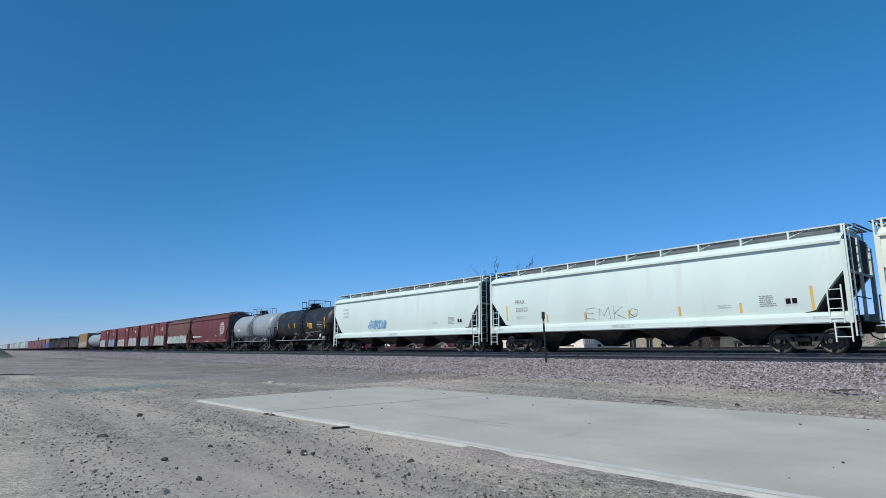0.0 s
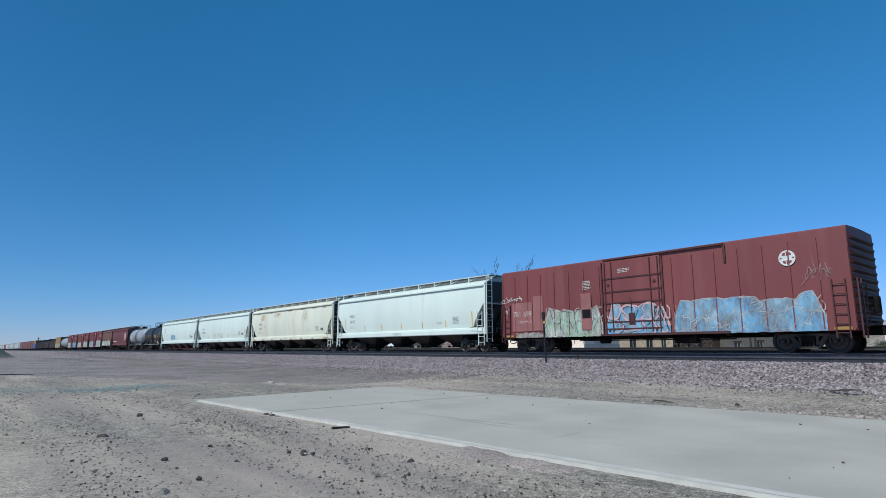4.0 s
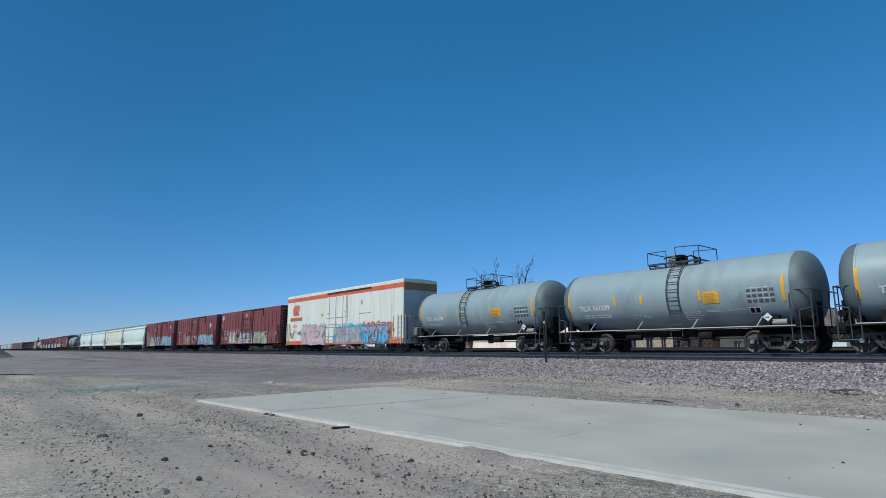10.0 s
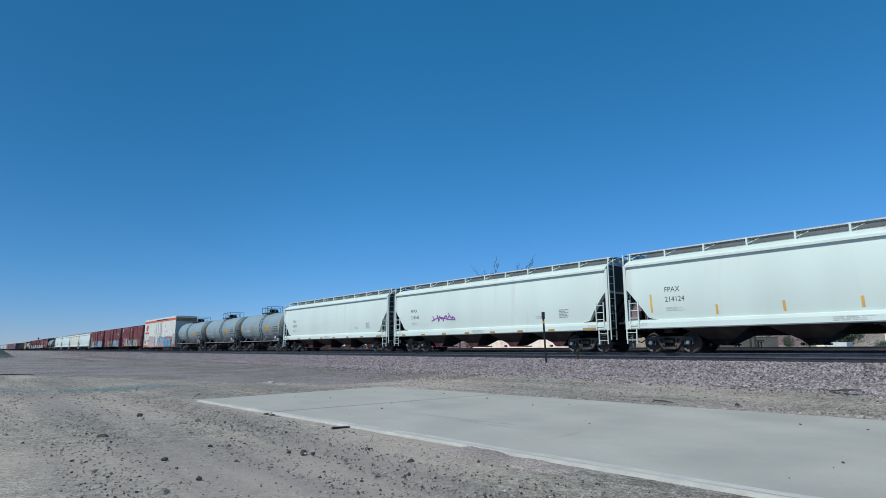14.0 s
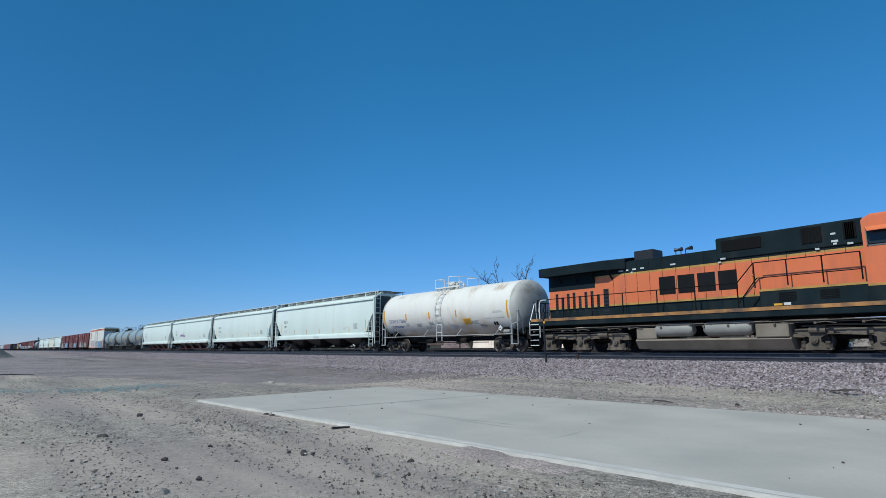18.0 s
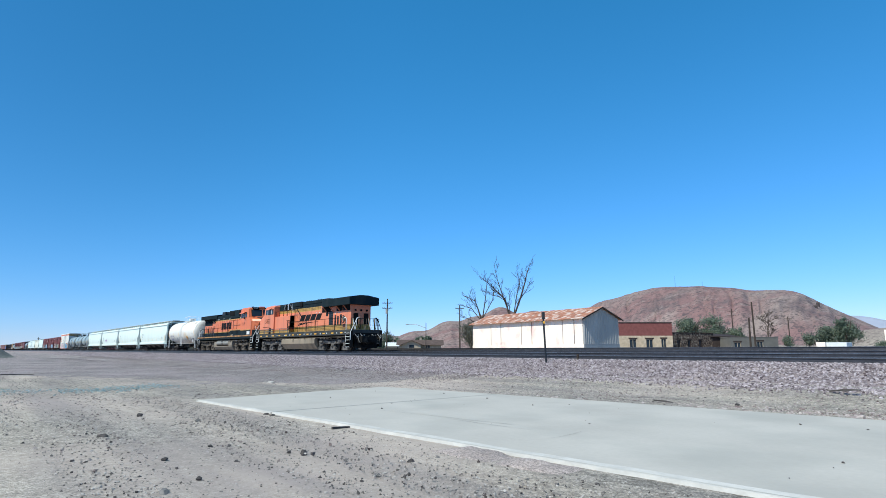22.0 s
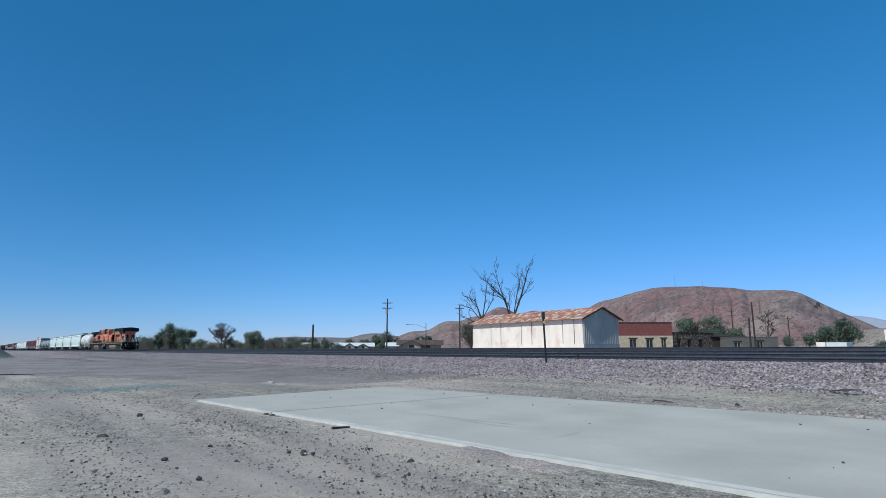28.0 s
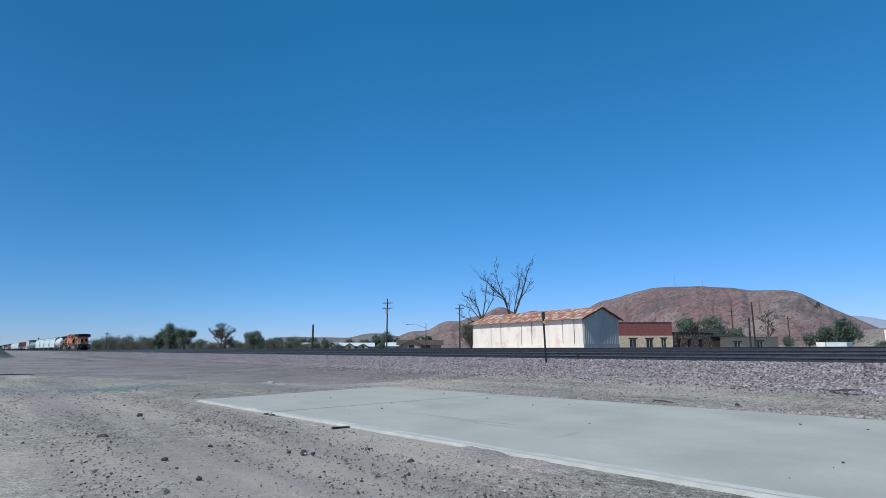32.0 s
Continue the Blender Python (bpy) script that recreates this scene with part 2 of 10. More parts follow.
class Geo:
    """Vertices and faces of one part; every call adds one closed piece."""

    def __init__(self):
        self.v, self.f = [], []

    def add(self, v, f):
        k = len(self.v)
        self.v += [tuple(p) for p in v]
        self.f += [tuple(i + k for i in q) for q in f]
        return self

    def box(self, x0, x1, y0, y1, z0, z1):
        v = [(x, y, z) for z in (z0, z1) for y in (y0, y1) for x in (x0, x1)]
        return self.add(v, [(0, 2, 3, 1), (4, 5, 7, 6), (0, 1, 5, 4), (2, 6, 7, 3), (0, 4, 6, 2), (1, 3, 7, 5)])

    def soft(self, x0, x1, y0, y1, z0, z1, c=0.02):
        """A box with chamfered edges."""
        v, idx = [], {}
        for i, (x, sx) in enumerate(((x0, 1), (x1, -1))):
            for j, (y, sy) in enumerate(((y0, 1), (y1, -1))):
                for k, (z, sz) in enumerate(((z0, 1), (z1, -1))):
                    for a, p in enumerate(((x, y + sy * c, z + sz * c), (x + sx * c, y, z + sz * c), (x + sx * c, y + sy * c, z))):
                        idx[i, j, k, a] = len(v)
                        v.append(p)
        f = []
        for s in (0, 1):
            f.append([idx[s, j, k, 0] for j, k in ((0, 0), (0, 1), (1, 1), (1, 0))][::1 if s == 0 else -1])
            f.append([idx[i, s, k, 1] for i, k in ((0, 0), (1, 0), (1, 1), (0, 1))][::1 if s == 0 else -1])
            f.append([idx[i, j, s, 2] for i, j in ((0, 0), (0, 1), (1, 1), (1, 0))][::1 if s == 0 else -1])
        for a in (0, 1):
            for b in (0, 1):
                f.append((idx[a, b, 0, 0], idx[a, b, 0, 1], idx[a, b, 1, 1], idx[a, b, 1, 0]))
                f.append((idx[a, 0, b, 0], idx[a, 0, b, 2], idx[a, 1, b, 2], idx[a, 1, b, 0]))
                f.append((idx[0, a, b, 1], idx[0, a, b, 2], idx[1, a, b, 2], idx[1, a, b, 1]))
        for i in (0, 1):
            for j in (0, 1):
                for k in (0, 1):
                    f.append((idx[i, j, k, 0], idx[i, j, k, 1], idx[i, j, k, 2]))
        return self.add(v, f)

    def beam(self, a, b, w, h=None, up=(0, 0, 1)):
        a, b = Vector(a), Vector(b)
        d = (b - a).normalized()
        s = d.cross(Vector(up))
        s = Vector((1, 0, 0)) if s.length < 1e-4 else s.normalized()
        u = s.cross(d)
        h = w if h is None else h
        v = [p + s * (i * w / 2) + u * (j * h / 2) for p in (a, b) for i, j in ((-1, -1), (1, -1), (1, 1), (-1, 1))]
        return self.add(v, [(0, 1, 2, 3), (7, 6, 5, 4), (0, 4, 5, 1), (1, 5, 6, 2), (2, 6, 7, 3), (3, 7, 4, 0)])

    def cyl(self, a, b, r0, r1=None, n=10):
        a, b = Vector(a), Vector(b)
        r1 = r0 if r1 is None else r1
        d = (b - a).normalized()
        s = d.cross(Vector((0, 0, 1)))
        s = Vector((1, 0, 0)) if s.length < 1e-4 else s.normalized()
        u = s.cross(d)
        ring = [(math.cos(2 * math.pi * i / n), math.sin(2 * math.pi * i / n)) for i in range(n)]
        v = [p + (s * c + u * q) * r for p, r in ((a, r0), (b, r1)) for c, q in ring]
        return self.add(v, [tuple(range(n - 1, -1, -1)), tuple(range(n, 2 * n))] + [(i, (i + 1) % n, n + (i + 1) % n, n + i) for i in range(n)])

    def pipe(self, pts, r, n=6):
        for a, b in zip(pts, pts[1:]):
            self.cyl(a, b, r, n=n)
        return self

    def prism(self, prof, a, b, axis="y"):
        """A closed outline of (p, q), pushed from a to b along axis. y: (x, z); x: (y, z); z: (x, y)."""
        n = len(prof)
        at = {"y": lambda p, q, k: (p, k, q), "x": lambda p, q, k: (k, p, q), "z": lambda p, q, k: (p, q, k)}[axis]
        v = [at(p, q, k) for k in (a, b) for p, q in prof]
        return self.add(v, [tuple(range(n)), tuple(range(2 * n - 1, n - 1, -1))] + [(i, n + i, n + (i + 1) % n, (i + 1) % n) for i in range(n)])

    def loft(self, rings, caps=True):
        n, k = len(rings[0]), len(rings)
        v = [p for r in rings for p in r]
        f = [(i * n + j, i * n + (j + 1) % n, (i + 1) * n + (j + 1) % n, (i + 1) * n + j) for i in range(k - 1) for j in range(n)]
        if caps:
            f += [tuple(range(n - 1, -1, -1)), tuple(range((k - 1) * n, k * n))]
        return self.add(v, f)

    def lathe(self, prof, axis="y", n=20, c=(0, 0, 0)):
        """prof: (r, k) along axis."""
        rings = []
        for r, k in prof:
            ring = []
            for i in range(n):
                a = 2 * math.pi * i / n
                p, q = r * math.cos(a), r * math.sin(a)
                o = (p, k, q) if axis == "y" else ((k, p, q) if axis == "x" else (p, q, k))
                ring.append((o[0] + c[0], o[1] + c[1], o[2] + c[2]))
            rings.append(ring)
        return self.loft(rings)

    def plate(self, prof, y, skin=None, lift=0.004, axis="y"):
        """A thin painted area: outline in (x, z) laid on the skin y(x, z) of a side that faces -y."""
        n = len(prof)
        v = [(p, (skin(p, q) if skin else y) - lift, q) for p, q in prof]
        return self.add(v, [tuple(range(n))])


MESHES = {}


def mesh_of(name, geo, mat, smooth=False):
    me = bpy.data.meshes.new(name)
    me.from_pydata(geo.v, [], geo.f)
    me.materials.append(mat)
    bm = bmesh.new()
    bm.from_mesh(me)
    bmesh.ops.recalc_face_normals(bm, faces=bm.faces)
    bm.to_mesh(me)
    bm.free()
    if smooth:
        me.shade_smooth()
        me.set_sharp_from_angle(angle=radians(smooth if smooth is not True else 35))
    return me


def part(name, geo, mat, parent, label="", smooth=False, key=None, at=None):
    """Links a Geo, or a mesh, as one mesh object under a thing or a part; key shares the mesh between alike parts."""
    if key is not None and key in MESHES:
        me = MESHES[key]
    else:
        me = geo if isinstance(geo, bpy.types.Mesh) else mesh_of(name, geo() if callable(geo) else geo, mat, smooth)
        if key is not None:
            MESHES[key] = me
    ob = new(name, me)
    ob.parent = parent
    if at is not None:
        ob.matrix_local = at
    if label:
        ob["label"] = label
    return ob


def thing(name, label, category, at, group="", kind=""):
    ob = new(name)
    ob.empty_display_size = 0.5
    ob.matrix_world = at
    return tagged(ob, label, category, group, kind)


def solid(name, geo, mat, label, category, at=None, group="", kind="", smooth=False):
    """A thing of one mesh."""
    ob = new(name, mesh_of(name, geo, mat, smooth))
    if at is not None:
        ob.matrix_world = at
    return tagged(ob, label, category, group, kind)


TEXTS = {}


def words(text, size, x, z, skin, mat, parent, name="lettering", lift=0.006, wide=1.0, face="-y", label=""):
    """Letters of the built-in font, laid on a side. x, z: the lower left corner."""
    if text not in TEXTS:
        cu = bpy.data.curves.new("letters", "FONT")
        cu.body, cu.size, cu.resolution_u, cu.offset = text, 1.0, 3, 0.036 if text.startswith("TILX") else -0.014 if text in ("5853", "1119") else 0.0
        ob = bpy.data.objects.new("letters", cu)
        me = bpy.data.meshes.new_from_object(ob)
        TEXTS[text] = ([tuple(q.co) for q in me.vertices], [tuple(p.vertices) for p in me.polygons])
        bpy.data.objects.remove(ob)
        bpy.data.meshes.remove(me)
    v, f = TEXTS[text]
    g = Geo()
    if face == "-y":
        g.add([(x + p[0] * size * wide, skin(x + p[0] * size * wide, z + p[1] * size) - lift, z + p[1] * size) for p in v], f)
    else:
        g.add([(skin(0, 0) + lift, x + p[0] * size * wide, z + p[1] * size) for p in v], f)
    me = bpy.data.meshes.new(name)
    me.from_pydata(g.v, [], g.f)
    me.materials.append(mat)
    return part(name, me, mat, parent, label or "painted lettering")


def bars(x, z, w, h, rows, skin, mat, parent, seed=0, name="small_print", gaps=True):
    """Lines of writing too small to read, as plain bars."""
    rnd, g = random.Random(seed), Geo()
    step = h / rows
    for i in range(rows):
        zz, xx, end = z + h - (i + 1) * step, x, x + w * rnd.uniform(0.7, 1.0)
        while xx < end:
            e = min(end, xx + w * (rnd.uniform(0.12, 0.35) if gaps else 1))
            g.plate([(xx, zz), (e, zz), (e, zz + step * 0.55), (xx, zz + step * 0.55)], 0, skin, 0.006)
            xx = e + w * 0.04
    return part(name, g, mat, parent, "small painted writing")


def patch(x0, x1, z0, z1, skin, mat, parent, name="patch", label="", lift=0.005, n=6):
    g = Geo()
    zs = [z0 + (z1 - z0) * i / n for i in range(n + 1)]
    v = [(x, skin(x, z) - lift, z) for z in zs for x in (x0, x1)]
    g.add(v, [(2 * i, 2 * i + 1, 2 * i + 3, 2 * i + 2) for i in range(n)])
    return part(name, g, mat, parent, label)


def blob(rnd, cx, cz, rx, rz, n=22, rough=0.25):
    ph = [(rnd.uniform(0, 6.28), rnd.uniform(0.3, 1.0)) for _ in range(4)]
    out = []
    for i in range(n):
        a = 2 * math.pi * i / n
        k = 1 + rough * sum(w / (m + 1) * math.sin((m + 2) * a + p) for m, (p, w) in enumerate(ph))
        sq = 1 / max(abs(math.cos(a)), abs(math.sin(a))) ** 0.55
        out.append((cx + rx * k * sq * math.cos(a) * 0.88, cz + rz * k * sq * math.sin(a) * 0.88))
    return out


def ribbon(g, pts, t, skin, lift):
    """A sprayed line of width t through pts, with round joints."""
    for k, ((a, b), (c, d)) in enumerate(zip(pts, pts[1:])):
        ln = math.hypot(c - a, d - b) + 1e-6
        ux, uz = (c - a) / ln, (d - b) / ln
        ox, oz = -uz * t / 2, ux * t / 2
        a2, b2, c2, d2 = a - ux * t * 0.3, b - uz * t * 0.3, c + ux * t * 0.3, d + uz * t * 0.3
        g.plate([(a2 + ox * 0.7, b2 + oz * 0.7), (a + ox, b + oz), (c + ox, d + oz), (c2 + ox * 0.7, d2 + oz * 0.7),
                 (c2 - ox * 0.7, d2 - oz * 0.7), (c - ox, d - oz), (a - ox, b - oz), (a2 - ox * 0.7, b2 - oz * 0.7)], 0, skin, lift + 0.00015 * k)


def graffiti(x0, x1, z0, z1, fill, edge, skin, parent, seed, count=6, shine="white", label="", cloud=None, faded=False):
    """A sprayed piece: a ragged cloud, then fat round overlapping shapes with outlines, inner lines and highlights."""
    rnd = random.Random(seed)
    w, h = (x1 - x0) / count, (z1 - z0)
    sets = {}
    put = lambda tone, layer: sets.setdefault((layer, tone), Geo())
    tones = fill if isinstance(fill, (list, tuple)) else [fill]
    for i in range(count * 4):
        c = x0 + (x1 - x0) * (i + rnd.random()) / (count * 4)
        put(cloud or tones[0], 0).plate(blob(rnd, c, z0 + h * rnd.uniform(0.2, 0.85), w * rnd.uniform(0.30, 0.55), h * rnd.uniform(0.14, 0.28), 16, 0.45), 0, skin, 0.010 + 0.0001 * i)
    for i in range(count):
        c, lean = x0 + w * (i + 0.5), rnd.uniform(-0.18, 0.18) * w
        base = 0.018 + 0.0012 * i
        lobes = []
        spots = [(-0.22, 0.25), (0.20, 0.28), (-0.15, 0.72), (0.22, 0.74), (0.0, 0.5)]
        rnd.shuffle(spots)
        for k, (p, q) in enumerate(spots[:4]):
            lobes.append((c + p * w + lean * (q - 0.5) * 2, z0 + q * h, w * rnd.uniform(0.24, 0.36), h * rnd.uniform(0.17, 0.28)))
        for k, (cx, cz, rx, rz) in enumerate(lobes):
            st = rnd.getstate()
            put(edge, 1).plate(blob(rnd, cx, cz, rx + 0.030, rz + 0.030, 16, 0.3), 0, skin, base + 0.00008 * k)
            rnd.setstate(st)
            put(tones[(i + k // 2) % len(tones)], 2).plate(blob(rnd, cx, cz, rx, rz, 16, 0.3), 0, skin, base + 0.0006 + 0.00008 * k)
        for k, (cx, cz, rx, rz) in enumerate(lobes[:3]):
            a0, turn = rnd.uniform(0, 6.28), rnd.choice((-1, 1)) * rnd.uniform(1.6, 3.4)
            arc = [(cx + rx * 0.62 * math.cos(a0 + turn * m / 6), cz + rz * 0.66 * math.sin(a0 + turn * m / 6)) for m in range(7)]
            ribbon(put(edge, 3), arc, rnd.uniform(0.025, 0.06), skin, base + 0.0010)
        if rnd.random() < 0.8:
            cx, cz, rx, rz = lobes[-1]
            ribbon(put(shine, 4), [(cx - rx * 0.4, cz + rz * 0.5), (cx - rx * 0.1, cz + rz * 0.66), (cx + rx * 0.2, cz + rz * 0.6)], 0.04, skin, base + 0.0011)
    ob = None
    for (layer, tone), g in sorted(sets.items()):
        ob = part("graffiti", g, (FADED if faded else SPRAY)[tone], parent, label or ("faded " if faded else "") + "sprayed graffiti in " + tone.replace("_", " "))
    return ob


def fat_letter(c, offset):
    """Outline and faces of one swollen letter of the built-in font, fitted to a unit cell."""
    cu = bpy.data.curves.new("letters", "FONT")
    cu.body, cu.size, cu.resolution_u, cu.offset = c, 1.0, 4, offset
    ob = bpy.data.objects.new("letters", cu)
    me = bpy.data.meshes.new_from_object(ob)
    v, f = [tuple(q.co) for q in me.vertices], [tuple(p.vertices) for p in me.polygons]
    bpy.data.objects.remove(ob)
    bpy.data.meshes.remove(me)
    return v, f


def throw_up(letters, x0, x1, z0, z1, low_tone, high_tone, edge, rim, skin, parent, seed, cloud):
    """Sprayed fat letters, shoved together: a cloud behind, a pale rim, a dark outline, and a fill of two tones."""
    rnd = random.Random(seed)
    n = len(letters)
    w, h = (x1 - x0) / n, z1 - z0
    for i in range(n * 5 if cloud else 0):
        c = x0 - 0.1 + (x1 - x0 + 0.2) * (i + rnd.random()) / (n * 5)
        g = Geo()
        g.plate(blob(rnd, c, z0 + h * rnd.uniform(0.15, 0.95), w * rnd.uniform(0.22, 0.5), h * rnd.uniform(0.10, 0.24), 16, 0.5), 0, skin, 0.010 + 0.0001 * i)
        part("graffiti", g, SPRAY[cloud], parent, "sprayed cloud in " + cloud.replace("_", " "))
    for i, c in enumerate(letters):
        v0, _ = fat_letter(c, 0.0)
        xa, xb = min(p[0] for p in v0), max(p[0] for p in v0)
        za, zb = min(p[1] for p in v0), max(p[1] for p in v0)
        cx, lean, grow = x0 + w * (i + 0.5), rnd.uniform(-0.12, 0.16), rnd.uniform(0.92, 1.06)
        lift = 0.016 + 0.0016 * i
        split = z0 + h * rnd.uniform(0.42, 0.58)
        for k, (off, tone) in enumerate(((0.130, rim), (0.100, edge), (0.066, low_tone))):
            v, f = fat_letter(c, off)
            bm = bmesh.new()
            vs = [bm.verts.new(p) for p in v]
            for q in f:
                if len(set(q)) > 2:
                    bm.faces.new([vs[a] for a in q])
            for m in range(1, 8):
                for way, lo, hi in (((1, 0, 0), xa, xb), ((0, 1, 0), za, zb)):
                    at = lo - 0.13 + (hi - lo + 0.26) * m / 8
                    bmesh.ops.bisect_plane(bm, geom=bm.verts[:] + bm.edges[:] + bm.faces[:], plane_co=Vector(way) * at, plane_no=way)
            for q in bm.verts:
                s, t = (q.co.x - (xa + xb) / 2) / (xb - xa), (q.co.y - (za + zb) / 2) / (zb - za)
                # letters lean, swell at the foot and sway
                x = cx + w * 0.90 * grow * s * (1.0 - 0.22 * t) + lean * h * t + 0.07 * w * math.sin(4.5 * t + i * 1.9 + seed) + 0.05 * w * math.sin(6 * s + i)
                z = z0 + h / 2 + h * 0.84 * grow * t + 0.05 * h * math.sin(5 * s + i * 2.3 + seed)
                q.co = (x, skin(x, z) - lift - 0.0004 * k, z)
            me = bpy.data.meshes.new("graffiti")
            me.materials.append(SPRAY[tone])
            if k == 2:
                me.materials.append(SPRAY[high_tone])
                bmesh.ops.bisect_plane(bm, geom=bm.verts[:] + bm.edges[:] + bm.faces[:], plane_co=(cx, 0, split), plane_no=(0.25, 0, 1))
                for q in bm.faces:
                    m = q.calc_center_median()
                    q.material_index = int((m.x - cx) * 0.25 + m.z - split > 0)
            bm.to_mesh(me)
            bm.free()
            part("graffiti", me, None, parent, "sprayed fat letter in " + tone.replace("_", " "))


WASH = {}


def wash(main, other, hold=0.6):
    """Old two-tone spray paint: mottled, thin in places, so that the side shows through."""
    if (main, other, hold) not in WASH:
        tones = dict(white=(0.62, 0.62, 0.58), pale_blue=(0.30, 0.47, 0.58), blue=(0.14, 0.38, 0.60), mint=(0.38, 0.52, 0.40), khaki=(0.40, 0.37, 0.26), silver=(0.46, 0.46, 0.45), dust=(0.42, 0.31, 0.27), rose=(0.62, 0.42, 0.43),
                     orange=(0.62, 0.28, 0.10), black=(0.05, 0.045, 0.05), lilac=(0.38, 0.38, 0.46), teal=(0.05, 0.36, 0.46), grey=(0.27, 0.27, 0.31), sky_blue=(0.16, 0.44, 0.64), amber=(0.68, 0.42, 0.16))
        m = material("washed_spray_" + main, tones[main], 0.7, vary=0.18, size=2.0, fine=30, dirt=tones[other], dirty=0.55, dirt_size=0.9)
        t = m.node_tree
        tc, mp, nz, r = [t.nodes.new("ShaderNode" + k) for k in ("TexCoord", "Mapping", "TexNoise", "ValToRGB")]
        mp.inputs["Scale"].default_value = (1.0, 1.0, 0.45)
        nz.inputs["Scale"].default_value, nz.inputs["Detail"].default_value, nz.inputs["Roughness"].default_value = 2.2, 9.0, 0.72
        e = r.color_ramp.elements
        e[0].position, e[1].position = 0.36, 0.62
        e[0].color, e[1].color = (*[hold * 0.45] * 3, 1), (*[min(1.0, hold * 1.45)] * 3, 1)
        t.links.new(tc.outputs["Object"], mp.inputs["Vector"])
        t.links.new(mp.outputs["Vector"], nz.inputs["Vector"])
        t.links.new(nz.outputs["Fac"], r.inputs["Fac"])
        t.links.new(r.outputs["Color"], t.nodes["Principled BSDF"].inputs["Alpha"])
        WASH[main, other, hold] = m
    return WASH[main, other, hold]


SMEARS = {}


def smear(x0, x1, z0, z1, tone, skin, parent, seed, hold=0.8, name="rust_stain", label="soft streaky rust stain", lift=0.008):
    """A stain that fades out towards its edges, uneven and drawn downwards."""
    if (tone, hold) not in SMEARS:
        m = material("soft_stain", tone, 0.75, vary=0.25, size=3.0, fine=20)
        t = m.node_tree
        n, ln = t.nodes, t.links.new
        tc, sep, ob, mp, nz = [n.new("ShaderNode" + k) for k in ("TexCoord", "SeparateXYZ", "TexCoord", "Mapping", "TexNoise")]
        ln(tc.outputs["Generated"], sep.inputs[0])
        fade = None
        for axis in ("X", "Z"):
            r = n.new("ShaderNodeMapRange")
            r.interpolation_type = "SMOOTHSTEP"
            far = n.new("ShaderNodeMath")
            far.operation, far.inputs[1].default_value = "SUBTRACT", 0.5
            ln(sep.outputs[axis], far.inputs[0])
            size = n.new("ShaderNodeMath")
            size.operation = "ABSOLUTE"
            ln(far.outputs[0], size.inputs[0])
            for i, v in enumerate((0.08, 0.5, 1.0, 0.0)):
                r.inputs[1 + i].default_value = v
            ln(size.outputs[0], r.inputs[0])
            if fade is None:
                fade = r.outputs[0]
            else:
                x = n.new("ShaderNodeMath")
                x.operation = "MULTIPLY"
                ln(fade, x.inputs[0])
                ln(r.outputs[0], x.inputs[1])
                fade = x.outputs[0]
        mp.inputs["Scale"].default_value = (2.2, 1.0, 0.8)
        nz.inputs["Scale"].default_value, nz.inputs["Detail"].default_value, nz.inputs["Roughness"].default_value = 2.2, 8.0, 0.7
        ln(ob.outputs["Object"], mp.inputs["Vector"])
        ln(mp.outputs["Vector"], nz.inputs["Vector"])
        r = n.new("ShaderNodeMapRange")
        for i, v in enumerate((0.36, 0.62, 0.0, hold)):
            r.inputs[1 + i].default_value = v
        ln(nz.outputs["Fac"], r.inputs[0])
        x = n.new("ShaderNodeMath")
        x.operation = "MULTIPLY"
        ln(fade, x.inputs[0])
        ln(r.outputs[0], x.inputs[1])
        ln(x.outputs[0], n["Principled BSDF"].inputs["Alpha"])
        SMEARS[tone, hold] = m
    return patch(x0, x1, z0, z1, skin, SMEARS[tone, hold], parent, name, label, lift + 0.0004 * (seed % 7), 8)


